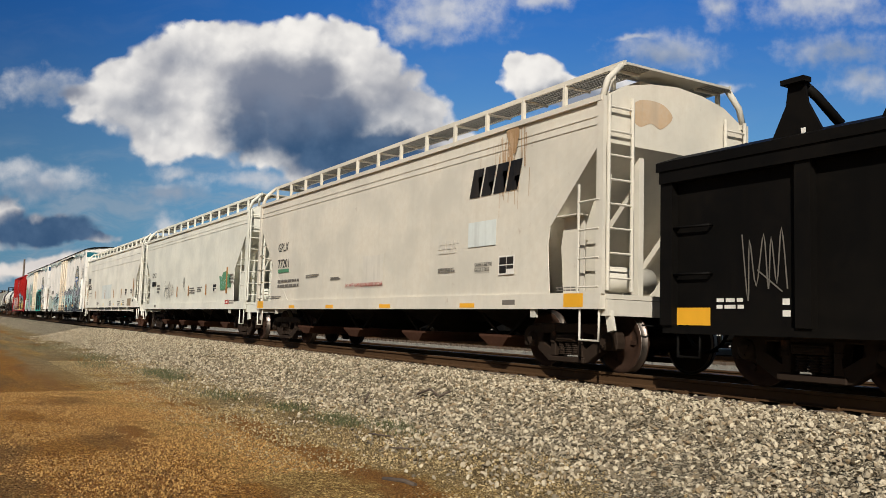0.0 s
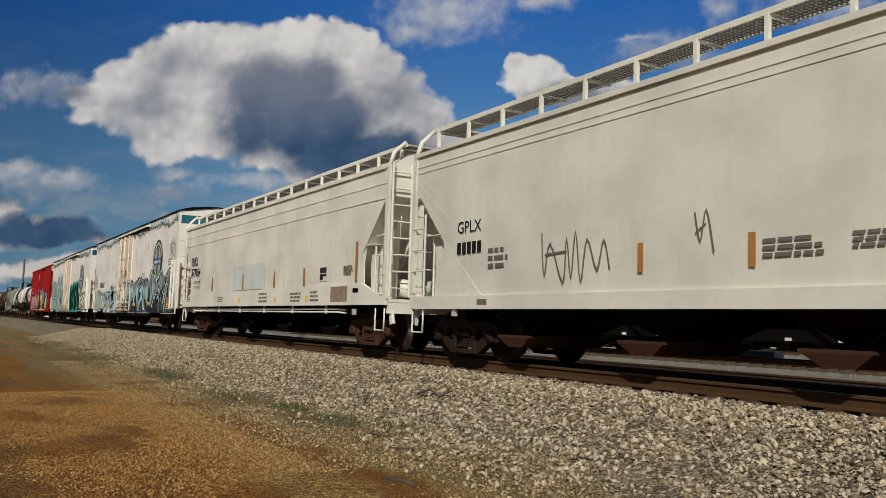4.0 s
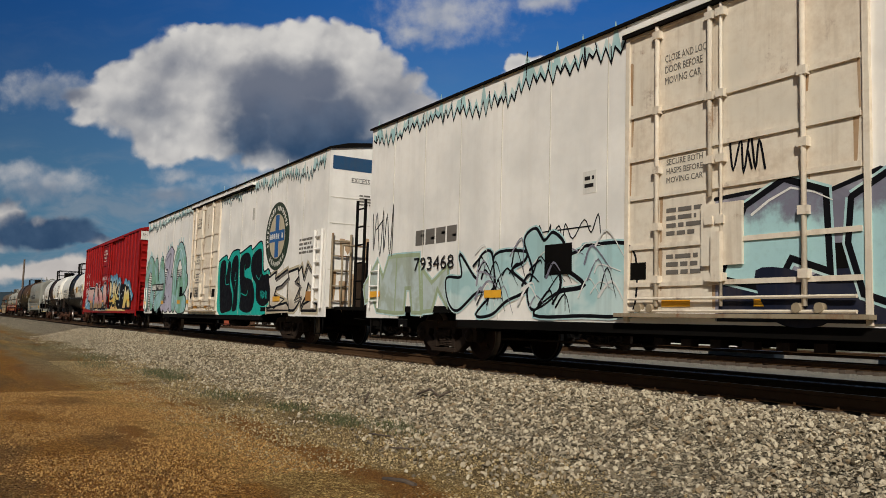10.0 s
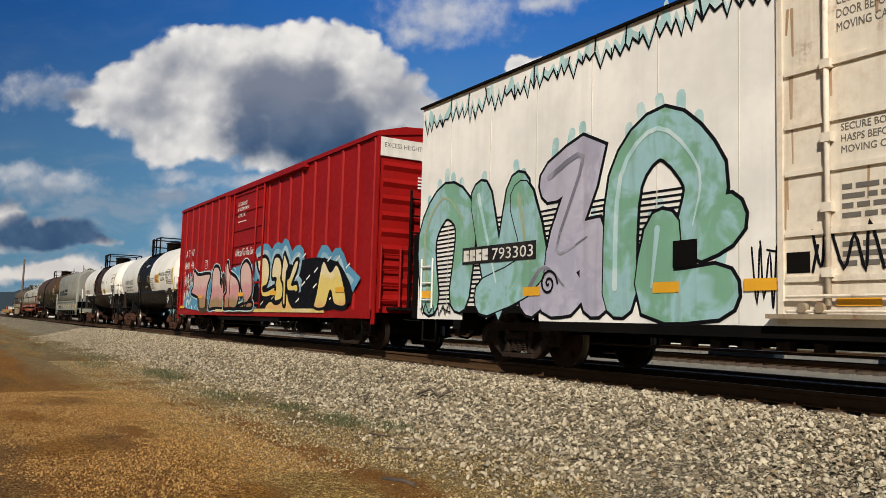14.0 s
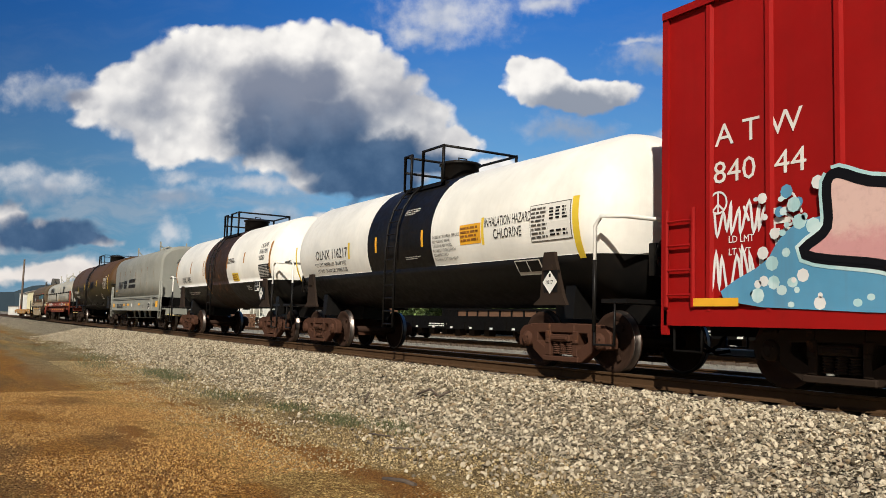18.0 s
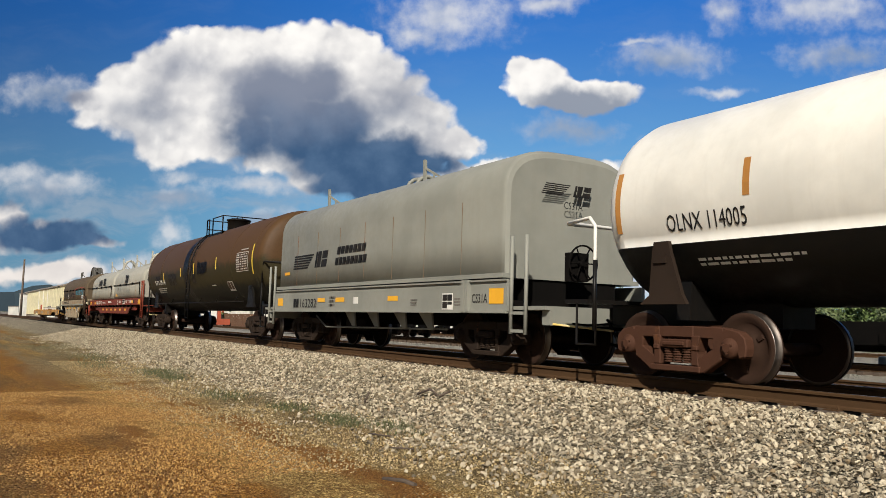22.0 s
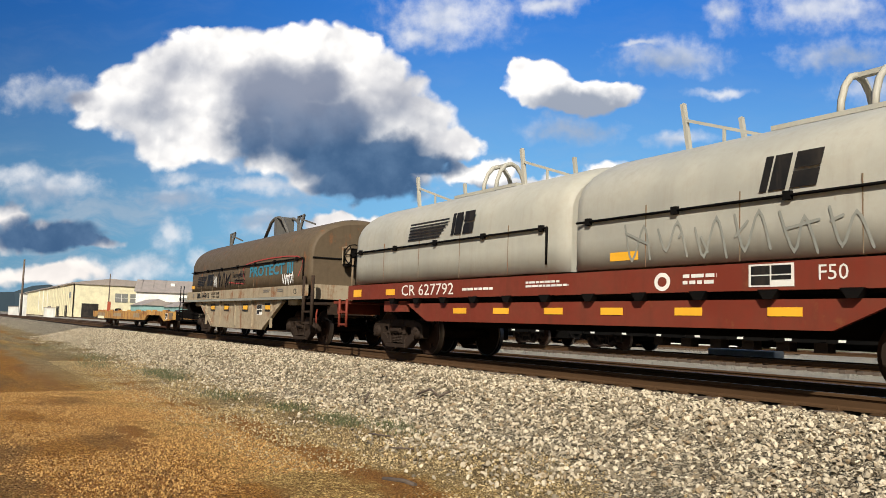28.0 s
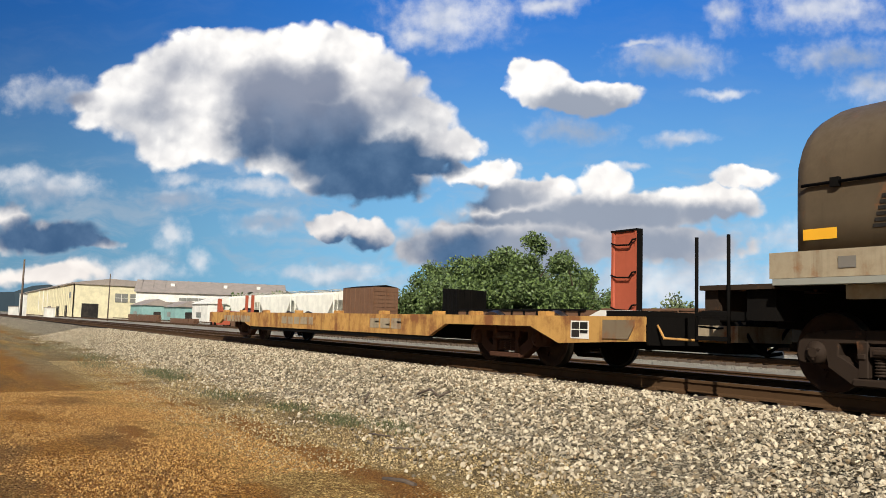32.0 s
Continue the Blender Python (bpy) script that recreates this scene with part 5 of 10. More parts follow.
# ---------------------------------------------------------------- black covered gondola ahead of the hoppers
def covered_gondola():
    mid = -0.2
    car = thing("covered_gondola", mid, 0, 0, "black covered gondola car with lifting brackets", "gondola", "freight cars of the passing train")
    CARS.append((car, mid))
    h = 7.6
    z0, z1 = 0.62, 2.62
    part("body", boxes((-h, h, -1.44, 1.44, z0 + 0.1, z1)), GONDOLA_BLACK, car)
    for s in (-1, 1):
        part("side_sill", boxes((-h, h, s * 1.47 - 0.05, s * 1.47 + 0.05, z0, z0 + 0.10)), GONDOLA_BLACK, car)
        part("top_chord", boxes((-h - 0.02, h + 0.02, s * 1.50 - 0.08, s * 1.50 + 0.08, z1 - 0.06, z1 + 0.10)), GONDOLA_BLACK, car)
        k = 0
        x = -h + 0.08
        while x < h:
            part("side_post", boxes((x - 0.10, x + 0.10, s * 1.49 - 0.06, s * 1.49 + 0.06, z0 + 0.1, z1 - 0.06)), GONDOLA_BLACK, car)
            x += 1.86 if k else 2.0
            k += 1
    # curved cover in sections
    sec = [(-1.60, z1 + 0.10), (-1.60, z1 + 0.22), (-1.2, z1 + 0.36), (-0.6, z1 + 0.46), (0, z1 + 0.49), (0.6, z1 + 0.46), (1.2, z1 + 0.36), (1.60, z1 + 0.22), (1.60, z1 + 0.10)]
    for a, b in ((-h - 0.06, -2.6), (-2.56, 2.56), (2.6, h + 0.06)):
        cover = part("cover", loft(bmesh.new(), [[(x, y, z) for y, z in sec] for x in (a, b)]), GONDOLA_BLACK, car, "ribbed black roof cover")
        for x in (a + 2.0, b - 1.75):
            for s in (-1, 1):
                bm = plate([(x - 0.40, z1 + 0.12), (x - 0.14, z1 + 0.62), (x - 0.10, z1 + 0.88), (x + 0.10, z1 + 0.88), (x + 0.14, z1 + 0.62), (x + 0.40, z1 + 0.12)], s * 1.42 - 0.02, s * 1.42 + 0.02)
                beam(bm, (x - 0.15, z1 + 0.88), (x + 0.15, z1 + 0.88), 0.06, s * 1.42 - 0.10, s * 1.42 + 0.04)
                pipe([(x + 0.04, s * 1.38, z1 + 0.86), (x + 0.10, s * 1.2, z1 + 0.72), (x + 0.22, s * 0.95, z1 + 0.42)], 0.055, 6, bm)
                br = part("lifting_bracket", bm, GONDOLA_BLACK, cover, "triangular black lifting bracket")
    bx = -h + 2.04
    splash(car, [(bx - 0.03, 2.95), (bx + 0.03, 2.95), (bx + 0.03, 2.88), (bx + 0.08, 2.88), (bx, 2.80), (bx - 0.08, 2.88), (bx - 0.03, 2.88)], INK_WHITE, 0.03, -1.43, False, "arrow_mark", "white arrow")
    mark(car, -h + 0.14, -h + 0.72, z0 + 0.11, z0 + 0.33, ORANGE, -1.446, "reflector", "amber reflective panel")
    stencil(car, -h + 0.82, -h + 1.35, z0 + 0.30, z0 + 0.46, 2, INK_WHITE, -1.446, 70)
    stencil(car, -h + 1.75, -h + 1.85, z0 + 0.20, z0 + 0.46, 2, INK_WHITE, -1.446, 71)
    tag(car, -h + 1.2, -h + 1.85, z0 + 0.5, z0 + 1.15, 12, INK_GREY, 0.018, -1.446, 5)
    for z in (z0 + 0.75, z0 + 1.35):
        part("grab_iron", pipe([(-h + 0.2, -1.45, z), (-h + 0.2, -1.52, z), (-h + 0.75, -1.52, z), (-h + 0.75, -1.45, z)], 0.014, 6), GONDOLA_BLACK, car)
    stirrup(car, -h + 0.4, -1.47, GONDOLA_BLACK, 0.33, 0.66)
    part("center_sill", boxes((-h - 0.3, h + 0.3, -0.35, 0.35, 0.62, 0.80)), UNDER_BLACK, car)
    truck(car, -h + 1.85, "grimy")
    truck(car, h - 1.85, "grimy")
    couplers(car, h + 0.4, -h - 0.4)


covered_gondola()


# ---------------------------------------------------------------- refrigerator boxcars
def emblem(car, x, z, r, y):
    """Round railway emblem: dark ring with plain bars for its words, a cross and a bar across."""
    def disc(rr, k=48):
        return [(x + rr * math.cos(i * math.tau / k), z + rr * math.sin(i * math.tau / k)) for i in range(k)]
    e = splash(car, disc(r), EMBLEM_GREEN, 0.004, y, False, "emblem", "round dark green, blue and tan emblem")
    splash(e, disc(r * 0.66), EMBLEM_TAN, 0.007, y, False, "disc")
    part("cross", boxes((x - r * 0.15, x + r * 0.15, y - 0.011, y - 0.009, z - r * 0.62, z + r * 0.62), (x - r * 0.62, x + r * 0.62, y - 0.013, y - 0.011, z - r * 0.16, z + r * 0.16)), EMBLEM_BLUE, e, "blue cross")
    bm = bmesh.new()
    rng = random.Random(3)
    for lo, hi, n in ((20, 198, 19), (232, 312, 8)):
        for i in range(n):
            if n == 19 and i in (10,):
                continue
            a = radians(hi - (hi - lo) * i / (n - 1))
            m = Matrix.Translation((x + r * 0.82 * math.cos(a), y - 0.008, z + r * 0.82 * math.sin(a))) @ Matrix.Rotation(math.pi / 2 - a, 4, "Y")
            w, h = r * rng.uniform(0.030, 0.048), r * rng.uniform(0.055, 0.085)
            box(bm, -w, -w * 0.3, -0.002, 0.002, -h, h, m), box(bm, w * 0.3, w, -0.002, 0.002, -h * 0.8, h, m), box(bm, -w, w, -0.003, 0.001, -h * 0.12, h * 0.25, m)
    tagged(part("word_bars", bm, INK_WHITE, e), kind="stuff")
    bm = bmesh.new()
    for i in range(7):
        a = x - r * 0.56 + i * r * 0.16
        if i == 5:
            continue
        box(bm, a, a + r * 0.045, y - 0.016, y - 0.013, z - r * 0.08, z + r * 0.09), box(bm, a + r * 0.07, a + r * 0.11, y - 0.016, y - 0.013, z - r * 0.08, z + r * 0.06)
        box(bm, a, a + r * 0.11, y - 0.0165, y - 0.0135, z - r * 0.02, z + r * 0.015)
    tagged(part("word_bars", bm, INK_WHITE, e), kind="stuff")
    return e


def icicles(car, x0, x1, seed, y, skip):
    """The jagged painted fringe below the eaves."""
    rng = random.Random(seed)
    pts, wisps = [], []
    x, base = x0, 4.58
    while x < x1:
        base += rng.uniform(-0.05, 0.05)
        base = max(4.46, min(4.66, base))
        if rng.random() < 0.06:
            base = 4.62
        pts.append((x, base - rng.uniform(0.02, 0.20) * (len(pts) % 2) + 0.08 * (1 - len(pts) % 2)))
        x += rng.uniform(0.06, 0.13)
    runs, cur = [], []
    for p in pts:
        if skip[0] < p[0] < skip[1]:
            if cur:
                runs.append(cur)
            cur = []
        else:
            cur.append(p)
    runs.append(cur)
    for r in runs:
        if len(r) < 3:
            continue
        up = [(a, b + rng.uniform(0.10, 0.16) + (rng.uniform(0.08, 0.30) if i % 7 in (2, 3) else 0)) for i, (a, b) in enumerate(r)]
        bm = bmesh.new()
        lo_, hi_ = [[bm.verts.new((a, y - 0.005, b)) for a, b in row] for row in (r, up)]
        for i in range(len(r) - 1):
            bm.faces.new((lo_[i], lo_[i + 1], hi_[i + 1], hi_[i]))
        part("spray_paint", bm, SPRAY_PALE, car, "pale blue icicles painted below the eaves")
        sprayed(car, [r], 0.034, SPRAY_BLACK, 0.008, y, "jagged painted fringe of icicles", k=1)
        for i in range(1, len(r) - 1, 3):
            a = r[i]
            sprayed(car, [[(a[0], a[1] + 0.03), (a[0] + rng.uniform(-0.05, 0.05), up[i][1])]], rng.uniform(0.02, 0.04), (SPRAY_SKY, SPRAY_BLACK, INK_BLUE)[i % 3], 0.007, y, k=1)


def plug_door(car, x0, x1, z0, z1, mat, y, words):
    """Plug door with its frame, locking rods, ribs and sliding track."""
    door = part("door", boxes((x0, x1, y - 0.02, y, z0 + 0.16, z1)), mat, car, "plug door with locking rods")
    w = x1 - x0
    bm = boxes((x0 - 0.07, x0, y - 0.05, y, z0, z1 + 0.03), (x1, x1 + 0.07, y - 0.05, y, z0, z1 + 0.03), (x0, x1, y - 0.045, y, z1 - 0.06, z1 + 0.03))
    part("door_frame", bm, mat, door)
    for t in (0.16, 0.42, 0.47, 0.80):
        x = x0 + w * t
        part("locking_rod", rod(bmesh.new(), (x, y - 0.065, z0 + 0.2 if t != 0.42 else 2.3), (x, y - 0.065, z1 + 0.05), 0.032 if t != 0.47 else 0.02, 8), mat, door)
        for z in (z0 + 0.55, 2.0, 2.75, 3.55, z1 - 0.15):
            part("rod_guide", boxes((x - 0.06, x + 0.06, y - 0.10, y - 0.02, z - 0.05, z + 0.05)), mat, door)
    for z in (1.25, 1.75, 2.42, 2.95, 3.56):
        part("rib", boxes((x0 + 0.03, x1 - 0.03, y - 0.05, y - 0.02, z - 0.03, z + 0.03)), mat, door)
    for a, b, z in ((0.02, 0.98, 1.06), (0.02, 0.98, 0.90)):
        part("hand_rail", rod(bmesh.new(), (x0 + w * a, y - 0.09, z), (x0 + w * b, y - 0.09, z), 0.022, 6), mat, door)
    part("latch", boxes((x0 + w * 0.38, x0 + w * 0.56, y - 0.07, y - 0.02, 1.45, 2.2), (x0 + w * 0.44, x0 + w * 0.48, y - 0.13, y - 0.07, 1.25, 1.85)), mat, door, "latch box with lever")
    part("track", boxes((x0 - 0.15, x1 + 0.1, y - 0.16, y - 0.02, z0 + 0.06, z0 + 0.11)), SILL_CREAM, door, "rusty lower door track")
    for t in (0.08, 0.14, 0.78, 0.86):
        part("roller", rod(bmesh.new(), (x0 + w * t, y - 0.13, z0 + 0.18), (x0 + w * t, y - 0.05, z0 + 0.18), 0.055, 12), SILL_CREAM, door)
    # brown runs from the hinges and rods
    rng = random.Random(words)
    for k in range(22):
        xx, zz = x0 + w * rng.choice((0.0, 0.02, 0.17, 0.42, 0.80, 0.98, rng.random())) + rng.uniform(-0.05, 0.05), rng.choice((1.2, 1.75, 2.42, 2.95, 3.56, 4.3))
        sprayed(door, [[(xx, zz), (xx + rng.uniform(-0.02, 0.02), max(0.95, zz - rng.uniform(0.2, 0.7)))]], rng.uniform(0.02, 0.07), END_STAIN, 0.0205 + 0.00005 * k, y, k=1, taper=True)
    # words on the door
    yy = y - 0.021
    for i, line in enumerate(("CLOSE AND LOCK", "DOOR BEFORE", "MOVING CAR")):
        text(door, line, x0 + w * 0.19, 4.18 - i * 0.15, 0.10, INK_GREY, yy, (0.62, 0.52, 0.50)[i] * w / 3.5 * 1.25)
    for i, line in enumerate(("SECURE BOTH", "HASPS BEFORE", "MOVING CAR")):
        text(door, line, x0 + w * 0.20, 2.80 - i * 0.12, 0.08, INK_GREY, yy, 0.62 * w / 3.5)
    stencil(door, x0 + w * 0.20, x0 + w * 0.38, 1.85, 2.25, 4, INK_GREY, yy, words)
    stencil(door, x0 + w * 0.20, x0 + w * 0.38, 1.35, 1.65, 3, INK_GREY, yy, words + 1)
    mark(door, x0 + 0.03, x0 + 0.32, 1.32, 1.55, UNDER_BLACK, y - 0.022, "vent", "dark square vent")
    mark(door, x1 - 0.55, x1 - 0.20, 1.35, 1.62, UNDER_BLACK, y - 0.022, "vent", "dark square vent")
    for a, b in ((0.18, 0.32), (0.60, 0.80)):
        mark(door, x0 + w * a, x0 + w * b, z0 + 0.20, z0 + 0.29, ORANGE, y - 0.03, "reflector", "amber reflective strip")
    return door


def reefer(xf, xr, label, door, rail_to, front_truck, rear_truck, band, genset, seed):
    mid = (xf + xr) / 2
    h = (xf - xr) / 2
    car = thing("refrigerator_car", mid, 0, 0, label, "refrigerator car", "freight cars of the passing train")
    CARS.append((car, mid))
    y = 1.545
    sec = [(-y, 0.98), (-y, 4.92), (-1.1, 5.06), (-0.5, 5.14), (0, 5.16), (0.5, 5.14), (1.1, 5.06), (y, 4.92), (y, 0.98)]
    part("body", loft(bmesh.new(), [[(x, a, b) for a, b in sec] for x in (-h, h)]), REEFER_WHITE, car)
    rs = [(-y - 0.05, 4.915), (-y - 0.05, 4.955), (-1.1, 5.10), (-0.5, 5.18), (0, 5.20), (0.5, 5.18), (1.1, 5.10), (y + 0.05, 4.955), (y + 0.05, 4.915), (0, 5.165)]
    part("roof", loft(bmesh.new(), [[(x, a, b) for a, b in rs] for x in (-h - 0.05, h + 0.05)]), UNDER_BLACK, car, "dark ribbed roof edge")
    # side skirts with the wheel arches
    t1, t2 = front_truck - mid, rear_truck - mid
    for s in (-1, 1):
        for a, b in ((-h, t2 - 1.15), (t2 + 1.15, t1 - 1.15), (t1 + 1.15, h)):
            part("side_skirt", boxes((a, b, min(s * 1.545, s * 1.50), max(s * 1.545, s * 1.50), 0.74, 0.98)), REEFER_WHITE, car)
        part("lower_rail", boxes((t2 + 1.2, t1 - 1.2, s * 1.50 - 0.05, s * 1.50 + 0.05, 0.60, 0.74)), UNDER_BLACK, car)
        for t in (t1, t2):
            part("wheel_arch", boxes((t - 1.15, t + 1.15, s * 1.50 - 0.05, s * 1.50 + 0.045, 0.86, 0.985)), UNDER_BLACK, car)
    # sheet joints
    x = -h + 1.1
    while x < h - 0.6:
        if not (door[0] - mid - 0.2 < x < door[1] - mid + 0.2):
            part("sheet_joint", boxes((x - 0.008, x + 0.008, -y - 0.006, -y, 0.76, 4.86)), HOPPER_STAINED, car)
        x += 1.32
    plug_door(car, door[0] - mid, door[1] - mid, 0.76, 4.72, REEFER_DOOR, -y, seed)
    part("door_rail", boxes((door[0] - mid - 0.1, rail_to - mid, -y - 0.11, -y, 4.74, 4.82)), REEFER_WHITE, car, "upper sliding-door rail")
    part("door_rail_slot", boxes((door[0] - mid - 0.1, rail_to - mid, -y - 0.10, -y - 0.01, 4.69, 4.742)), UNDER_BLACK, car)
    # end: joints, band, ladders
    for z in (1.9, 3.05, 3.7):
        part("end_joint", boxes((h, h + 0.008, -1.5, 1.5, z, z + 0.02)), HOPPER_STAINED, car)
    part("end_band", boxes((h, h + 0.006, -1.47, 1.50, 4.42, 4.76)), band, car, "blue painted band")
    text(car, "EXCESS HEIGHT CAR", 0, 0, 0.13, INK_BLACK, at=pose(h + 0.008, -0.95, 4.12, 90, 0, 90), width=1.45)
    bm = stencil(car, -0.72, -0.05, 3.55, 3.85, 4, INK_GREY, 0, seed + 5, 0.5, Matrix.Translation((h + 0.006, 0, 0)) @ Matrix.Rotation(math.pi / 2, 4, "Z"))
    ladder(car, (h - 0.66, -y - 0.05, 0.95), (h - 0.66, -y - 0.05, 2.92), (0.46, 0, 0), 6, REEFER_WHITE, 0.028, 0.045, "white side ladder")
    ladder(car, (h + 0.06, -1.42, 0.95), (h + 0.06, -1.42, 2.80), (0, 0.50, 0), 5, SILL_CREAM, 0.02, 0.03, "rust-streaked end ladder")
    ladder(car, (-h + 0.2, -y - 0.05, 0.95), (-h + 0.2, -y - 0.05, 1.9), (0.42, 0, 0), 3, REEFER_WHITE, 0.018, 0.02)
    part("end_platform", boxes((h, h + 0.55, -1.3, 1.3, 0.92, 1.0)), UNDER_BLACK, car)
    bm = boxes((h + 0.02, h + 0.40, -0.75, 0.2, 1.0, 2.1), (h + 0.02, h + 0.25, 0.25, 1.2, 1.0, 2.6))
    part("end_machinery", bm, RUST_DARK, car, "dark rusty machinery housing")
    rng = random.Random(seed)
    for k in range(16):
        yy, zz = rng.uniform(-1.4, 1.3), rng.uniform(1.3, 2.9)
        bm = bmesh.new()
        w, l = rng.uniform(0.03, 0.12), rng.uniform(0.3, 1.0)
        bm.faces.new([bm.verts.new((h + 0.004 + 0.0002 * k, yy + a, zz + b)) for a, b in ((-w, 0), (w, 0), (w * 0.7, -l * 0.6), (0, -l), (-w * 0.6, -l * 0.7))])
        part("rust_run", bm, END_STAIN, car)
    brake_wheel(car, h + 0.62, -0.35, 1.85, SILL_CREAM)
    part("end_rail", pipe([(h + 0.3, -1.25, 1.0), (h + 0.3, -1.25, 2.5), (h + 0.3, 0.3, 2.5)], 0.025, 6), SILL_CREAM, car)
    # black generator compartment at the rear
    gx = -h - 0.95
    part("generator_box", boxes((gx, -h, -1.15, 1.25, 0.75, 2.5), (gx + 0.25, -h, -0.9, 1.25, 2.5, 3.75)), UNDER_BLACK, car, "black generator compartment")
    if genset:
        ladder(car, (gx - 0.02, -1.40, 0.95), (gx - 0.02, -1.40, 3.45), (0.42, 0, 0), 6, UNDER_BLACK, 0.02, 0.035, "black ladder")
        part("handle", rod(bmesh.new(), (gx + 0.5, -1.17, 2.6), (gx + 0.5, -1.17, 3.5), 0.02, 6), GALVANISED, car)
    for e in (-1, 1):
        stirrup(car, e * (h - 0.4), -1.5, UNDER_BLACK, 0.33, 0.75, 0.5)
    # underframe clutter
    part("center_sill", boxes((-h - 0.3, h + 0.3, -0.35, 0.35, 0.55, 1.0)), UNDER_BLACK, car)
    for k in range(9):
        x = t2 + 1.6 + k * (t1 - t2 - 3.2) / 8
        part("cross_bearer", boxes((x - 0.08, x + 0.08, -1.35, 1.35, 0.55, 0.75)), UNDER_BLACK, car)
    part("air_reservoir", rod(bmesh.new(), (1.5, -1.0, 0.55), (2.8, -1.0, 0.55), 0.17, 14), UNDER_BLACK, car)
    part("brake_rod", rod(bmesh.new(), (t2 + 1.4, -0.7, 0.42), (t1 - 1.4, -0.7, 0.42), 0.02, 6), TRUCK_STEEL, car)
    truck(car, t1, "grimy")
    truck(car, t2, "grimy")
    couplers(car, h + 0.6, -h - 0.6)
    return car, mid


RY = -1.545
reefer_a, m = reefer(-60.02, -81.08, "white refrigerator boxcar with pale blue and navy graffiti", (-72.9, -69.5), -65.7, -63.65, -78.5, BLUE_TEAL_BAND, True, 100)
emblem(reefer_a, -63.62 - m, 3.02, 0.97, RY - 0.002)
icicles(reefer_a, -81.0 - m, -60.2 - m, 5, RY, (-72.9 - m, -69.5 - m))
logo_blocks(reefer_a, -78.95 - m, -77.35 - m, 2.18, 2.48, 4, INK_GREY, 0.0, RY)
text(reefer_a, "793468", -78.95 - m, 1.68, 0.27, INK_BLACK, RY - 0.022, 1.5)
mark(reefer_a, -73.9 - m, -73.6 - m, 2.62, 2.95, INK_WHITE, RY, "placard", "small white placard with black border")
stencil(reefer_a, -73.86 - m, -73.64 - m, 2.68, 2.90, 2, INK_BLACK, RY - 0.004, 7, 0.5)
# navy ground of the large piece, mauve ridge above, pale letters
splash(reefer_a, [(px - m, pz) for px, pz in ((-66.3, 0.78), (-66.2, 1.55), (-65.2, 2.1), (-64.7, 2.45), (-63.9, 2.3), (-63.2, 2.35), (-62.6, 2.62), (-62.2, 2.3), (-61.25, 2.62), (-60.7, 2.3), (-60.12, 1.6), (-60.08, 0.78))], SPRAY_MAUVE, 0.0045, RY, False, label="mauve cloud of spray paint")
splash(reefer_a, [(px - m, pz) for px, pz in ((-66.6, 0.76), (-66.0, 1.30), (-65.4, 1.55), (-64.9, 1.9), (-64.3, 1.6), (-63.7, 1.75), (-63.0, 1.55), (-62.4, 1.95), (-61.8, 1.55), (-61.3, 1.9), (-60.7, 1.6), (-60.1, 1.3), (-60.06, 0.76))], SPRAY_NAVY, 0.0055, RY, False, label="navy ground of spray paint")
sprayed(reefer_a, [[(px - m, pz) for px, pz in ((-66.3, 1.6), (-65.2, 2.15), (-64.7, 2.5), (-63.9, 2.34), (-63.2, 2.40), (-62.6, 2.68), (-62.2, 2.34), (-61.25, 2.66), (-60.7, 2.34))]], 0.06, SPRAY_PALE, 0.006, RY)
BACK = [(-71.42, 0.79), (-71.42, 2.26), (-70.47, 2.31), (-69.88, 2.19), (-69.34, 2.34), (-68.7, 2.06), (-68.12, 2.23), (-67.43, 2.44), (-66.88, 2.38), (-66.25, 2.29), (-65.48, 2.35), (-65.3, 0.79)]
splash(reefer_a, [(a - m, b) for a, b in BACK], SPRAY_MAUVE, 0.024, RY, False, label="mauve cloud of spray paint")
splash(reefer_a, [(a - m, b) for a, b in ((-71.4, 0.78), (-71.3, 1.35), (-70.2, 1.25), (-69.5, 1.55), (-68.6, 1.25), (-67.9, 1.6), (-67.2, 1.3), (-66.4, 1.65), (-65.4, 1.5), (-65.3, 0.78))], SPRAY_NAVY, 0.0245, RY, False, label="navy ground of spray paint")
sprayed(reefer_a, [[(a - m, b) for a, b in BACK[1:-1]]], 0.05, SPRAY_BLACK, 0.0255, RY, k=1)
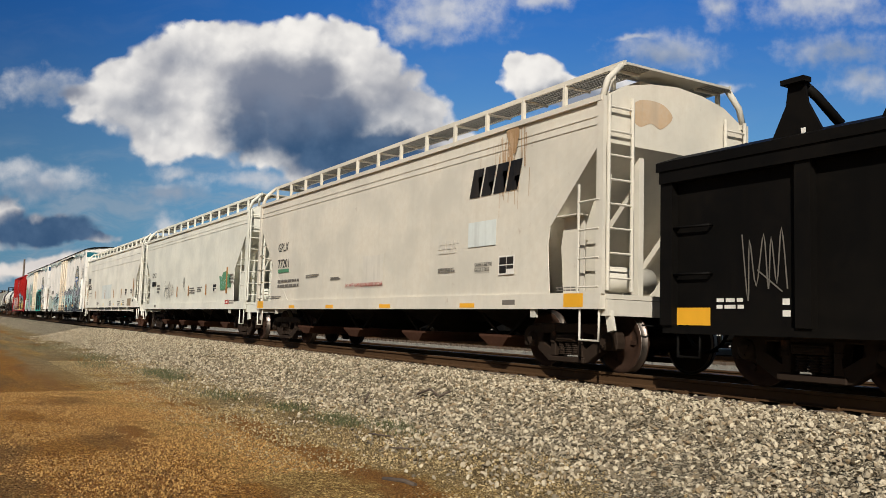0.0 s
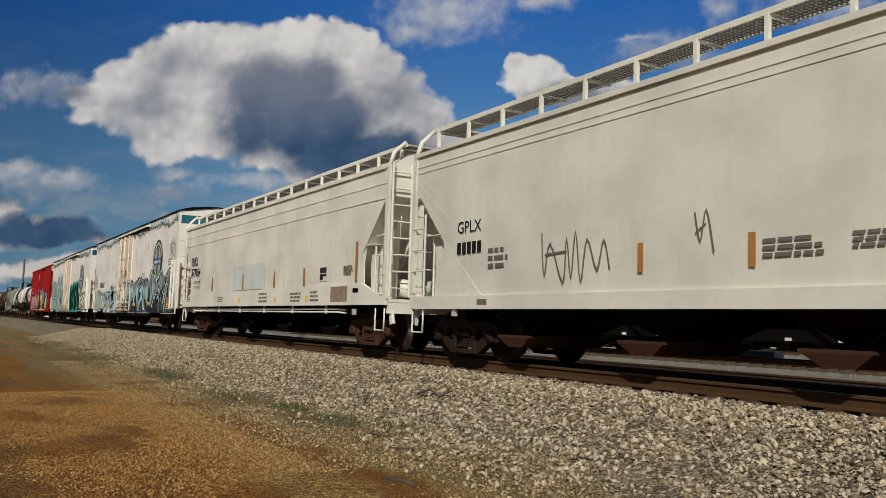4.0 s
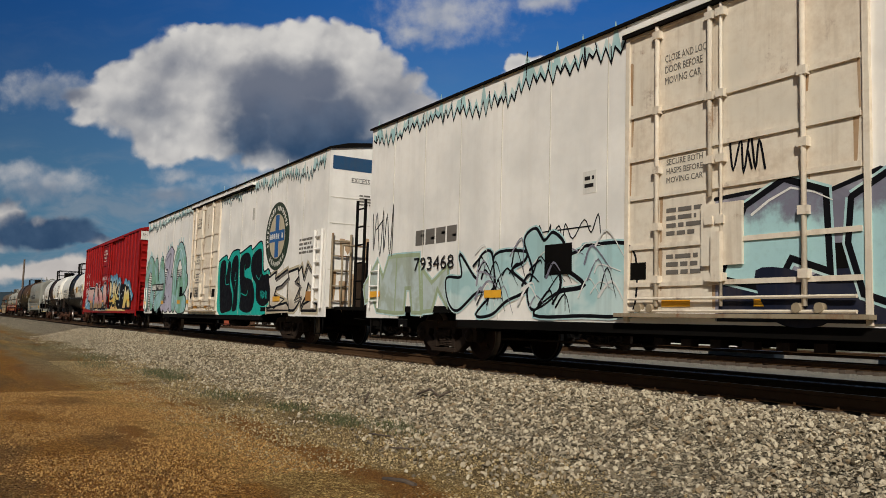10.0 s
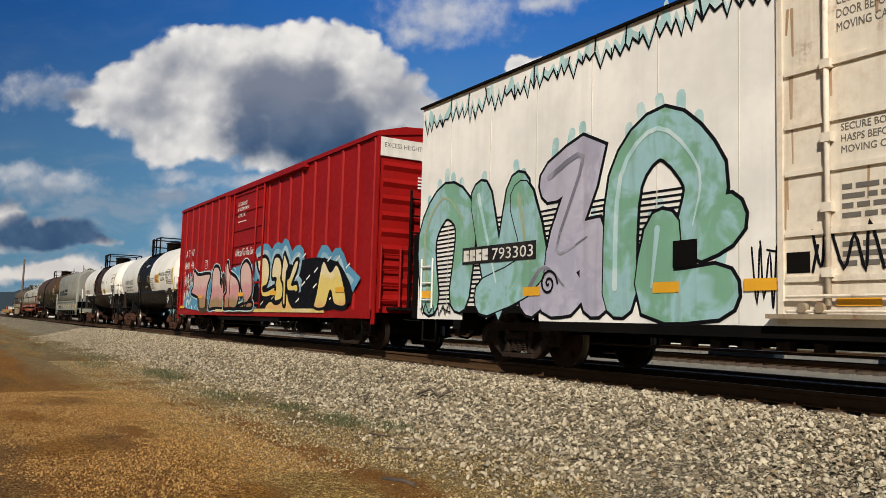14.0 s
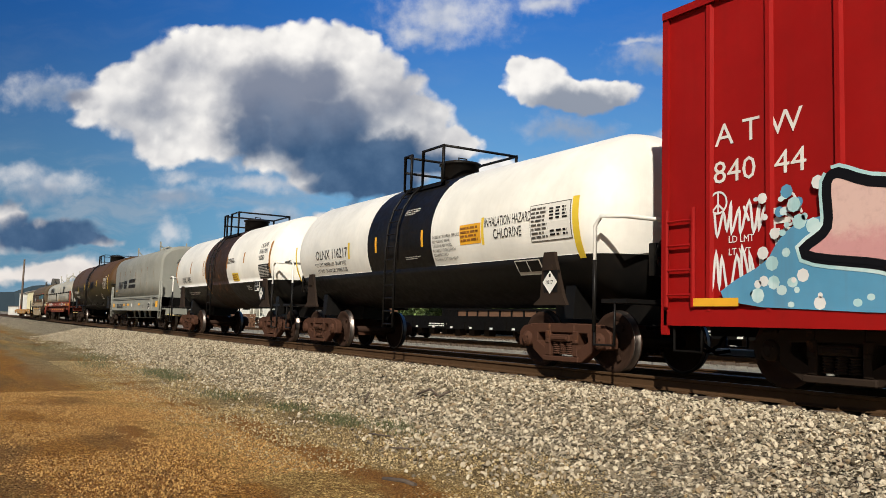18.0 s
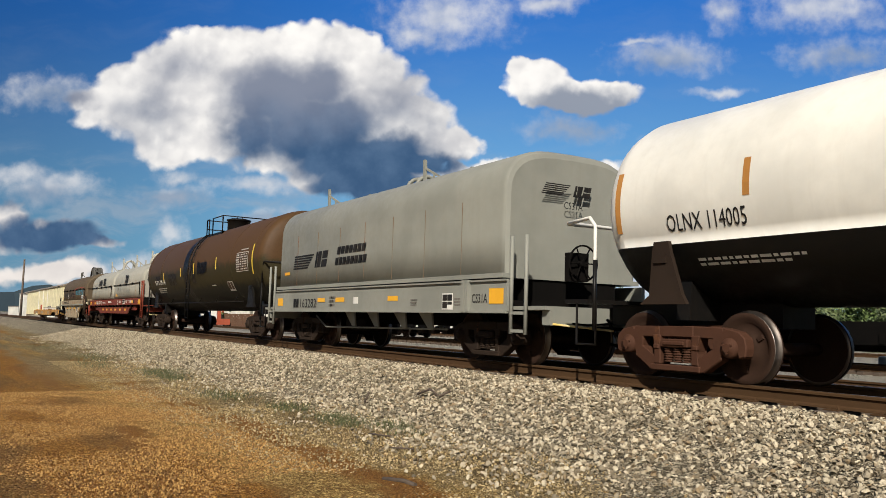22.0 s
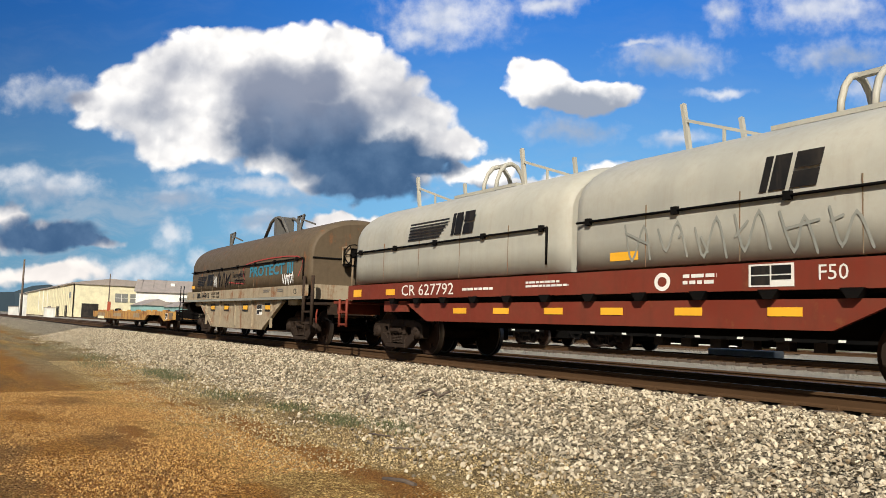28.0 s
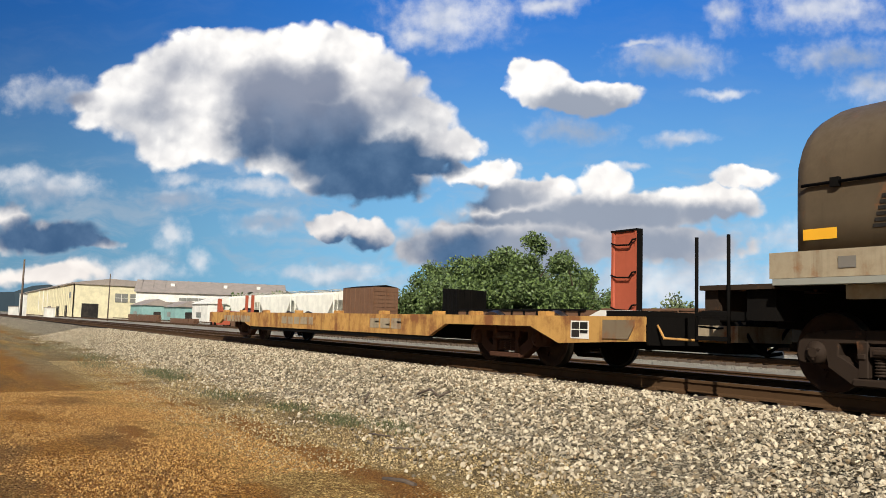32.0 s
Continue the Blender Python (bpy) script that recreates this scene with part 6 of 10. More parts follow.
ICE = [[(-0.65, 1.6), (-0.42, 2.12), (0.1, 2.37), (0.6, 2.18), (0.64, 1.34), (0.18, 1.5), (-0.04, 1.14), (-0.76, 1.3)],
        [(0.91, 2.08), (1.4, 2.34), (1.85, 2.2), (2.13, 1.79), (2.38, 1.29), (2.35, 1.03), (1.91, 1.27), (1.77, 1.75), (1.5, 1.58), (1.42, 0.96), (1.03, 1.09), (0.87, 1.61)],
        [(2.41, 1.08), (2.68, 2.18), (3.41, 2.45), (3.53, 2.2), (3.34, 1.94), (3.16, 1.55), (3.33, 0.98), (3.5, 0.84), (2.45, 0.84), (2.27, 0.99)],
        [(3.59, 2.25), (3.76, 2.42), (3.94, 2.25), (3.8, 2.07), (3.64, 2.12)],
        [(3.33, 1.82), (3.86, 2.0), (4.17, 2.18), (4.51, 2.25), (4.1, 1.61), (4.45, 1.42), (4.04, 1.24), (3.85, 0.93), (3.47, 0.98), (3.39, 1.43)],
        [(4.53, 2.25), (4.74, 1.81), (4.88, 1.07), (4.81, 0.84), (4.44, 0.88), (4.23, 1.21), (4.4, 1.59), (4.35, 1.95)],
        [(4.89, 2.23), (5.16, 2.3), (5.34, 1.99), (5.46, 1.43), (5.31, 0.84), (4.97, 0.84), (4.93, 1.36), (4.79, 1.91)]]
NAVY_SHADE = [[(2.49, 1.47), (2.76, 1.57), (3.12, 0.98), (3.12, 0.79), (2.37, 0.79)],
        [(3.4, 1.69), (3.5, 1.26), (3.83, 1.62), (3.67, 1.74)],
        [(3.72, 1.17), (4.39, 1.42), (4.04, 1.06), (3.73, 0.95)],
        [(4.55, 1.58), (4.73, 1.44), (4.93, 0.97), (4.66, 1.07)],
        [(1.86, 1.56), (2.3, 0.99), (1.87, 0.96)],
        [(-0.28, 1.37), (0.41, 1.28), (0.63, 0.79), (-0.03, 0.79)],
        [(5.0, 1.21), (5.15, 1.44), (5.33, 1.06), (5.23, 0.81), (5.02, 0.83)]]
letters(reefer_a, ICE, FADE_ICE, SPRAY_BLACK, 0.05, 0.026, RY, SPRAY_PALE, 0.16, "pale blue pointed letter with a mauve top", False)
for k, l in enumerate(NAVY_SHADE):
    splash(reefer_a, l, SPRAY_NAVY, 0.0345 + 0.0002 * k, RY, True, label="navy shading of a letter")
for l in ICE:
    sprayed(reefer_a, [[(a + 0.09, b - 0.10) for a, b in l[1:4]]], 0.035, SPRAY_WHITE, 0.0355, RY, k=2, taper=True)
RIGHT = [[(-65.66, 0.84), (-65.21, 2.03), (-64.93, 2.51), (-64.59, 2.52), (-64.4, 1.53), (-64.79, 1.06)], [(-65.21, 1.35), (-65.47, 2.0), (-65.0, 2.24)],
         [(-64.27, 1.74), (-64.33, 2.17), (-64.02, 2.39), (-63.68, 2.29), (-63.49, 1.97), (-63.6, 1.59), (-64.03, 1.41), (-64.27, 1.74)], [(-64.34, 1.03), (-64.03, 1.36), (-63.86, 1.5), (-63.69, 1.3), (-63.48, 1.0)],
         [(-63.21, 1.42), (-63.13, 1.84), (-62.87, 1.54)], [(-64.66, 1.33), (-64.79, 1.99), (-64.53, 1.22)], [(-62.21, 1.18), (-61.55, 2.29), (-61.02, 2.52), (-60.59, 1.41)], [(-61.96, 0.86), (-61.43, 2.0), (-60.88, 0.86)],
         [(-62.95, 0.84), (-62.99, 1.81), (-62.2, 0.86)], [(-60.75, 1.1), (-60.4, 1.7), (-60.15, 0.9)], [(-62.6, 2.3), (-62.3, 1.6), (-61.9, 2.2)]]
for i, l in enumerate(RIGHT):
    l = [(a - m, b) for a, b in l]
    sprayed(reefer_a, [l], 0.22, SPRAY_BLACK, 0.0075 + 0.001 * (i % 2), RY, k=3)
    sprayed(reefer_a, [l], 0.11 if i != 2 else 0.08, SPRAY_PALE, 0.0095 + 0.001 * (i % 2), RY, "pale blue painted outline", k=3, taper=i > 2)
    if i in (0, 6, 7):
        sprayed(reefer_a, [[(a + 0.10, b - 0.04) for a, b in l]], 0.035, SPRAY_WHITE, 0.012, RY, k=3, taper=True)
splash(reefer_a, [(a - m, b) for a, b in ((-64.2, 1.75), (-64.25, 2.15), (-64.0, 2.30), (-63.72, 2.22), (-63.58, 1.95), (-63.68, 1.66), (-64.0, 1.5))], SPRAY_MAUVE, 0.012, RY, label="mauve round head shape")
sprayed(reefer_a, [[(-63.95 - m + 0.16 * (1 - k / 16) * math.cos(k * 0.75), 1.90 + 0.16 * (1 - k / 16) * math.sin(k * 0.75)) for k in range(16)]], 0.035, SPRAY_PALE, 0.0145, RY, "spiral")
SAGE = [[(-10.68, 1.41), (-10.07, 1.94), (-9.77, 1.58), (-9.52, 2.0), (-9.16, 2.01), (-9.19, 0.86), (-10.01, 0.91), (-10.22, 1.2), (-10.58, 1.11)],
        [(-9.16, 2.01), (-8.25, 1.99), (-8.1, 0.87), (-8.44, 0.87), (-8.54, 1.36), (-8.76, 1.36), (-8.8, 0.87), (-9.19, 0.86)],
        [(-8.09, 1.7), (-7.7, 1.42), (-7.12, 1.72), (-7.13, 0.99), (-7.48, 1.33), (-7.68, 0.91), (-8.01, 0.89)]]
ICY = [[(-7.14, 1.49), (-6.62, 1.51), (-6.69, 1.91), (-6.13, 1.45), (-6.02, 1.83), (-5.68, 1.88), (-5.61, 1.28), (-6.12, 1.22), (-6.73, 0.91), (-7.06, 1.08)],
        [(-5.57, 1.84), (-4.74, 1.85), (-4.74, 1.71), (-5.08, 1.56), (-4.64, 1.26), (-5.23, 1.06), (-5.65, 0.84), (-6.11, 0.84), (-5.56, 1.28)],
        [(-4.74, 2.03), (-4.46, 2.2), (-4.23, 1.99), (-4.01, 2.1), (-3.75, 1.91), (-3.96, 1.77), (-3.83, 1.24), (-4.45, 0.92), (-4.64, 1.19), (-4.5, 1.53)],
        [(-3.84, 1.63), (-3.35, 1.79), (-3.2, 1.84), (-2.3, 1.76), (-2.24, 0.97), (-2.57, 0.84), (-3.28, 0.84), (-4.45, 0.84), (-3.92, 1.17), (-3.28, 1.28)]]
letters(reefer_a, SAGE, SPRAY_SAGE_GREY, SPRAY_SAGE, 0.05, 0.004, RY, SPRAY_PALE, 0.16, "sage grey angular letter", False)
letters(reefer_a, ICY, SPRAY_PALE, SPRAY_BLACK, 0.035, 0.006, RY - 0.008, SPRAY_PALE, 0.12, "pale blue looping letter with black lines")
rng = random.Random(19)
for k in range(44):
    x0_, z0_ = rng.uniform(-77.0, -73.4) - m, rng.uniform(0.95, 1.9)
    sprayed(reefer_a, [[(x0_, z0_), (x0_ + rng.uniform(0.1, 0.35), z0_ + rng.uniform(0.1, 0.3)), (x0_ + rng.uniform(0.3, 0.6), z0_ + rng.uniform(-0.25, 0.1))]], rng.uniform(0.02, 0.06), (SPRAY_BLACK, SPRAY_WHITE, SPRAY_BLACK, SPRAY_MAUVE)[k % 4], 0.0270 + 0.0001 * k, RY, k=4, taper=True)
mark(reefer_a, -74.75 - m, -74.1 - m, 1.45, 1.92, UNDER_BLACK, RY - 0.0255, "vent", "dark square painted patch")
tag(reefer_a, -80.9 - m, -79.9 - m, 2.1, 3.0, 51, SPRAY_BLACK, 0.03, RY, 5)
tag(reefer_a, -75.3 - m, -73.5 - m, 2.0, 2.25, 52, SPRAY_BLACK, 0.02, RY, 7)
tag(reefer_a, -66.9 - m, -66.1 - m, 2.4, 2.65, 53, INK_GREY, 0.022, RY, 5)
tag(reefer_a, -61.4 - m, -60.3 - m, 3.0, 3.8, 54, INK_GREY, 0.02, RY, 6)
tag(reefer_a, -71.2 - m, -70.7 - m, 2.55, 2.9, 55, SPRAY_BLACK, 0.03, RY - 0.022, 4)
for a, b, z in ((-80.9, -80.4, 1.18), (-76.4, -75.9, 1.12), (-68.5, -67.9, 1.08), (-65.15, -64.55, 1.12)):
    mark(reefer_a, a - m, b - m, z, z + 0.13, ORANGE, RY - 0.036, "reflector", "amber reflective strip")
mark(reefer_a, -61.32 - m, -60.88 - m, 1.18, 1.42, FADED_ORANGE, RY - 0.036, "reflector", "amber panel")
sign = mark(reefer_a, -61.42 - m, -60.86 - m, 0.92, 1.16, YELLOW, RY - 0.036, "warning_plate", "yellow warning plate")
stencil(sign, -61.36 - m, -60.92 - m, 0.96, 1.12, 2, INK_BLACK, RY - 0.040, 77, 0.6)
frame_mark(reefer_a, -63.35 - m, -62.95 - m, 1.38, 1.72, RY - 0.036)
mark(reefer_a, -65.75 - m, -65.60 - m, 3.66, 4.02, GALVANISED, RY - 0.01, "card_board", "small framed route board")
stencil(reefer_a, -61.6 - m, -60.8 - m, 2.75, 3.05, 3, INK_GREY, RY, 78)
text(reefer_a, "2010", -60.58 - m, 0.92, 0.16, INK_WHITE, RY - 0.036, 0.42)

reefer_b, m = reefer(-83.45, -104.68, "white refrigerator boxcar with teal-edged black letters and mint graffiti", (-96.35, -92.85), -89.2, -87.05, -101.95, BLUE_BAND, False, 120)
emblem(reefer_b, -87.05 - m, 2.99, 0.97, RY - 0.002)
icicles(reefer_b, -104.6 - m, -83.6 - m, 9, RY, (-96.35 - m, -92.85 - m))
# bold rounded letters
OUT = [(-92.72, 2.53), (-91.88, 2.70), (-91.67, 2.52), (-91.19, 2.78), (-90.51, 2.80), (-90.38, 2.68), (-89.37, 2.86), (-89.2, 2.72), (-88.31, 2.90), (-88.07, 2.05), (-87.62, 2.06), (-87.26, 1.71),
       (-87.30, 1.24), (-87.62, 0.86), (-88.21, 0.76), (-89.8, 0.75), (-92.45, 0.75), (-92.74, 1.49)]
splash(reefer_b, [(a - m, b) for a, b in OUT], TEAL, 0.004, RY, label="teal outline of rounded letters")
sprayed(reefer_b, [[(a - m, b + 0.02) for a, b in OUT[:12]]], 0.05, SPRAY_BLACK, 0.0062, RY, k=5)
for pts in ([(-92.52, 2.40), (-91.97, 2.54), (-91.80, 2.05), (-91.60, 2.50), (-91.32, 2.36), (-91.34, 1.76), (-91.02, 1.34), (-91.08, 0.93), (-91.65, 0.83), (-92.25, 0.83), (-92.46, 1.38)],
            [(-91.22, 2.43), (-90.85, 2.66), (-90.55, 2.50), (-90.50, 1.76), (-90.52, 0.99), (-90.84, 0.85), (-91.00, 0.95), (-90.92, 1.43), (-91.26, 1.90)],
            [(-90.34, 2.52), (-89.72, 2.68), (-89.36, 2.55), (-89.34, 2.24), (-89.78, 2.14), (-89.76, 1.92), (-89.13, 1.80), (-88.80, 1.36), (-88.95, 0.94), (-89.45, 0.82), (-90.20, 0.94), (-90.17, 1.41), (-90.33, 1.92)],
            [(-89.14, 2.55), (-88.36, 2.70), (-88.16, 1.97), (-87.66, 1.94), (-87.38, 1.65), (-87.42, 1.22), (-87.88, 1.02), (-88.40, 1.08), (-88.68, 1.28), (-88.72, 1.66), (-89.04, 1.87), (-89.25, 2.16)]):
    splash(reefer_b, [(a - m, b) for a, b in pts], SPRAY_BLACK, 0.0065, RY, label="black rounded letter")
sprayed(reefer_b, [[(-91.95 - m, 2.1), (-91.8 - m, 1.75), (-91.45 - m, 1.75)], [(-90.75 - m, 2.1), (-90.85 - m, 1.85), (-90.70 - m, 1.85), (-90.8 - m, 1.6)],
                   [(-89.85 - m, 2.3), (-89.82 - m, 1.95), (-89.3 - m, 1.9)], [(-90.1 - m, 1.42), (-89.6 - m, 1.35), (-89.45 - m, 1.5)], [(-88.75 - m, 1.95), (-88.45 - m, 1.8), (-88.3 - m, 1.95)]], 0.03, TEAL, 0.008, RY)
tag(reefer_b, -88.25 - m, -87.65 - m, 1.25, 1.45, 61, TEAL, 0.025, RY - 0.006, 5)
# pale outlined letters beside it
CREAM = [[(6.47, 1.81), (7.08, 1.96), (7.05, 1.76), (7.98, 1.99), (8.11, 1.78), (7.58, 1.58), (7.16, 1.53), (7.0, 1.31), (7.8, 1.2), (7.03, 0.95), (6.66, 1.03), (6.64, 1.45)],
        [(8.08, 1.92), (8.77, 1.99), (8.86, 1.79), (8.58, 1.65), (9.0, 1.53), (8.58, 1.15), (9.11, 1.25), (8.77, 1.0), (8.56, 0.9), (8.22, 0.9), (8.09, 1.29)],
        [(8.84, 1.92), (9.03, 2.03), (9.2, 1.7), (9.44, 2.06), (9.75, 1.85), (9.86, 1.43), (9.52, 1.6), (9.36, 1.23), (9.08, 1.01), (8.97, 1.37)],
        [(6.44, 0.94), (8.0, 1.09), (8.3, 0.9), (6.44, 0.9)],
        [(9.11, 0.9), (9.27, 1.04), (9.75, 1.16), (10.11, 1.06), (10.11, 0.9)]]
letters(reefer_b, CREAM, FADE_CREAM, SPRAY_BLACK, 0.045, 0.004, RY, EMBLEM_TAN, 0.22, "cream angular letter with a black outline", False)
sprayed(reefer_b, [[(a + 0.06, b - 0.05) for a, b in l[2:7]] for l in CREAM[:3]], 0.07, INK_GREY, 0.0125, RY, k=1, flat=True)
# mint and lilac piece with arches
HUGE = [[(-104.2, 0.95), (-104.35, 2.3), (-103.7, 2.95), (-103.0, 2.5), (-103.15, 1.2)], [(-102.5, 2.85), (-101.9, 1.3), (-101.4, 2.85)], [(-101.3, 2.7), (-101.0, 1.6), (-102.3, 0.95)],
        [(-100.5, 2.9), (-99.7, 3.1), (-100.3, 1.75), (-99.6, 1.9), (-99.5, 0.95)], [(-99.0, 1.0), (-98.9, 2.7), (-98.2, 3.25), (-97.5, 2.6), (-97.6, 1.9), (-97.2, 2.0)], [(-98.2, 1.9), (-98.3, 1.0), (-97.3, 0.95)], [(-101.0, 0.95), (-100.6, 1.5), (-100.1, 1.2), (-100.5, 0.95)]]
HUGE = [[(a - m, max(b, 1.14)) for a, b in l] for l in HUGE]
rng = random.Random(12)
for l in HUGE:
    for p in curve(l, 5)[::2]:
        sprayed(reefer_b, [[(p.x, p.y + 0.1), (p.x + rng.uniform(-0.12, 0.12), p.y + rng.uniform(0.42, 0.62))]], 0.16, SPRAY_PALE, 0.0042, RY, k=1)
for k in range(19):
    for x0_, x1_ in ((-104.3, -101.2), (-100.9, -97.7)):
        sprayed(reefer_b, [[(x0_ - m, 1.02 + 0.08 * k), ((x0_ + x1_) / 2 - m, 1.05 + 0.08 * k), (x1_ - m, 1.03 + 0.08 * k)]], 0.034, SPRAY_BLACK, 0.0046, RY, k=1, flat=True)
sprayed(reefer_b, HUGE, 0.75, SPRAY_BLACK, 0.006, RY, "mint and lilac arched letters")
for i, l in enumerate(HUGE):
    sprayed(reefer_b, [l], 0.70, SPRAY_BLACK, 0.0075 + 0.0022 * (i % 3), RY)
    sprayed(reefer_b, [l], 0.65, (SPRAY_MINT, SPRAY_MINT, SPRAY_MINT, SPRAY_LILAC, SPRAY_MINT, SPRAY_MINT, SPRAY_LILAC)[i], 0.009 + 0.0022 * (i % 3), RY)
    sprayed(reefer_b, [[(a - 0.08, b + 0.08) for a, b in l[:-1]]], 0.10, (SPRAY_SAGE, SPRAY_PALE, SPRAY_SAGE, SPRAY_MAUVE, SPRAY_PALE, SPRAY_PALE, SPRAY_MAUVE)[i], 0.0165, RY, taper=True)
sprayed(reefer_b, [[(-100.55 - m + 0.22 * (1 - k / 16) * math.cos(k * 0.75), 1.32 + 0.22 * (1 - k / 16) * math.sin(k * 0.75)) for k in range(16)]], 0.04, SPRAY_BLACK, 0.02, RY, "spiral")
plate_ = mark(reefer_b, -103.05 - m, -100.88 - m, 1.72, 2.02, INK_BLACK, RY - 0.017, "number_panel", "dark number panel")
logo_blocks(reefer_b, -103.0 - m, -102.2 - m, 1.77, 1.97, 4, INK_WHITE, 0.0, RY - 0.021)
text(reefer_b, "793303", -102.1 - m, 1.77, 0.20, INK_WHITE, RY - 0.021, 1.15)
for a, b, z in ((-104.6, -104.15, 1.14), (-101.2, -100.75, 1.14), (-98.35, -97.9, 1.14), (-96.9, -96.45, 1.14), (-87.15, -86.58, 1.14)):
    mark(reefer_b, a - m, b - m, z, z + 0.14, ORANGE, RY - 0.018, "reflector", "amber reflective strip")
mark(reefer_b, -84.66 - m, -84.15 - m, 1.14, 1.38, FADED_ORANGE, RY - 0.02, "reflector", "amber panel")
mark(reefer_b, -98.0 - m, -97.6 - m, 1.45, 1.8, UNDER_BLACK, RY - 0.02, "vent", "dark square vent")
mark(reefer_b, -89.32 - m, -89.17 - m, 3.66, 4.02, GALVANISED, RY - 0.01, "card_board", "small framed route board")
stencil(reefer_b, -85.3 - m, -84.3 - m, 2.35, 2.8, 4, INK_GREY, RY, 88)
tag(reefer_b, -96.0 - m, -95.2 - m, 1.3, 1.75, 64, SPRAY_BLACK, 0.035, RY - 0.022, 4)
tag(reefer_b, -96.8 - m, -96.4 - m, 1.0, 1.7, 65, SPRAY_BLACK, 0.025, RY, 4)
tag(reefer_b, -104.5 - m, -103.4 - m, 0.84, 1.0, 66, SPRAY_BLACK, 0.025, RY - 0.018, 6)


# ---------------------------------------------------------------- red boxcar
def red_boxcar(xf, xr):
    mid, h = (xf + xr) / 2, (xf - xr) / 2
    car = thing("boxcar", mid, 0, 0, "red ribbed boxcar with pink and yellow graffiti", "boxcar", "freight cars of the passing train")
    CARS.append((car, mid))
    y = 1.52
    sec = [(-y, 0.86), (-y, 4.78), (-0.9, 4.98), (0, 5.05), (0.9, 4.98), (y, 4.78), (y, 0.86)]
    part("body", loft(bmesh.new(), [[(x, a, b) for a, b in sec] for x in (-h, h)]), BOX_RED, car)
    rs = [(-y - 0.06, 4.76), (-y - 0.06, 4.86), (-0.9, 5.04), (0, 5.11), (0.9, 5.04), (y + 0.06, 4.86), (y + 0.06, 4.76), (0, 5.0)]
    part("roof", loft(bmesh.new(), [[(x, a, b) for a, b in rs] for x in (-h - 0.04, h + 0.04)]), BOX_RED, car)
    d0, d1 = -117.45 - mid, -114.0 - mid
    x = -h + 0.72
    rib = bpy.data.meshes.new("rib")
    bm = loft(bmesh.new(), [[(0.055, 0, z), (0.03, -0.045, z), (-0.03, -0.045, z), (-0.055, 0, z)] for z in (0.90, 4.74)])
    bmesh.ops.recalc_face_normals(bm, faces=bm.faces)
    bm.to_mesh(rib)
    bm.free()
    rib.materials.append(BOX_RED)
    while x < h - 0.1:
        if not d0 - 0.1 < x < d1 + 0.1:
            shared("rib", rib, car, pose(x, -y, 0))
        shared("rib", rib, car, pose(x, y, 0, 0, 0, 180))
        x += 0.87
    for e in (-1, 1):
        part("corner_post", boxes((e * h - 0.05, e * h + 0.05, -y - 0.04, -y + 0.02, 0.6, 4.78)), BOX_RED, car)
    part("side_sill", boxes((-h, h, -1.56, -1.50, 0.72, 0.92)), BOX_RED, car)
    part("tack_strip", boxes((d0 - 1.2, h - 2.6, -1.585, -1.56, 0.84, 0.94)), SPRAY_YELLOW, car, "yellow-sprayed sill edge")
    part("bolster_cover", boxes((d0 - 1.0, d1 + 1.4, -1.52, -1.48, 0.58, 0.72)), UNDER_BLACK, car)
    # sliding door
    door = part("door", boxes((d0, d1, -y - 0.05, -y - 0.005, 0.98, 4.66)), BOX_RED, car, "red sliding door")
    for z in (1.10, 1.72, 2.40, 2.95, 3.45, 4.02, 4.58):
        part("panel_rib", boxes((d0 + 0.1, d1 - 0.1, -y - 0.085, -y - 0.05, z - 0.03, z + 0.03)), BOX_RED, door)
    for t in (0.0, 0.14, 0.80, 1.0):
        x = d0 + (d1 - d0) * t
        part("locking_rod", rod(bmesh.new(), (x, -y - 0.10, 0.95), (x, -y - 0.10, 4.7), 0.03, 8), BOX_RED, door)
    part("door_track", boxes((d0 - 0.3, d1 + 3.2, -y - 0.14, -y, 4.66, 4.75)), BOX_RED, door)
    for i, (line, w) in enumerate((("CLOSE AND LOCK", 0.95), ("BOTH DOORS BEFORE", 1.15), ("MOVING CAR", 0.72))):
        text(door, line, -116.72 - mid + 0.10 * (i == 2), 4.22 - i * 0.18, 0.13, INK_WHITE, -y - 0.052, w)
    stencil(door, -116.6 - mid, -115.6 - mid, 3.68, 3.74, 1, INK_WHITE, -y - 0.052, 6)
    text(door, "Addicted To The Game...", -116.75 - mid, 2.60, 0.24, SPRAY_WHITE, -y - 0.054, 2.1, slant=0.15, name="scrawled_words")
    # ends: horizontal corrugations, band, ladder
    for k in range(9):
        z = 1.15 + k * 0.37
        bm = loft(bmesh.new(), [[(h, yy, z - 0.10), (h + 0.06, yy, z), (h, yy, z + 0.10)] for yy in (-1.40, 1.40)])
        part("end_corrugation", bm, BOX_RED, car)
    part("end_band", boxes((h, h + 0.05, -1.50, 1.50, 4.32, 4.74)), INK_WHITE, car, "white end panel")
    text(car, "EXCESS HEIGHT CAR", 0, 0, 0.11, INK_GREY, at=pose(h + 0.052, -1.40, 4.52, 90, 0, 90), width=1.25)
    stencil(car, -0.55, 0.5, 3.65, 3.95, 4, INK_WHITE, 0, 14, 0.5, Matrix.Translation((h + 0.07, 0, 0)) @ Matrix.Rotation(math.pi / 2, 4, "Z"))
    ladder(car, (h + 0.10, -1.42, 0.95), (h + 0.10, -1.42, 2.3), (0, 0.48, 0), 4, BOX_RED)
    ladder(car, (h + 0.16, -0.75, 0.95), (h + 0.16, -0.75, 3.6), (0, 0.42, 0), 7, UNDER_BLACK, 0.02, 0.03)
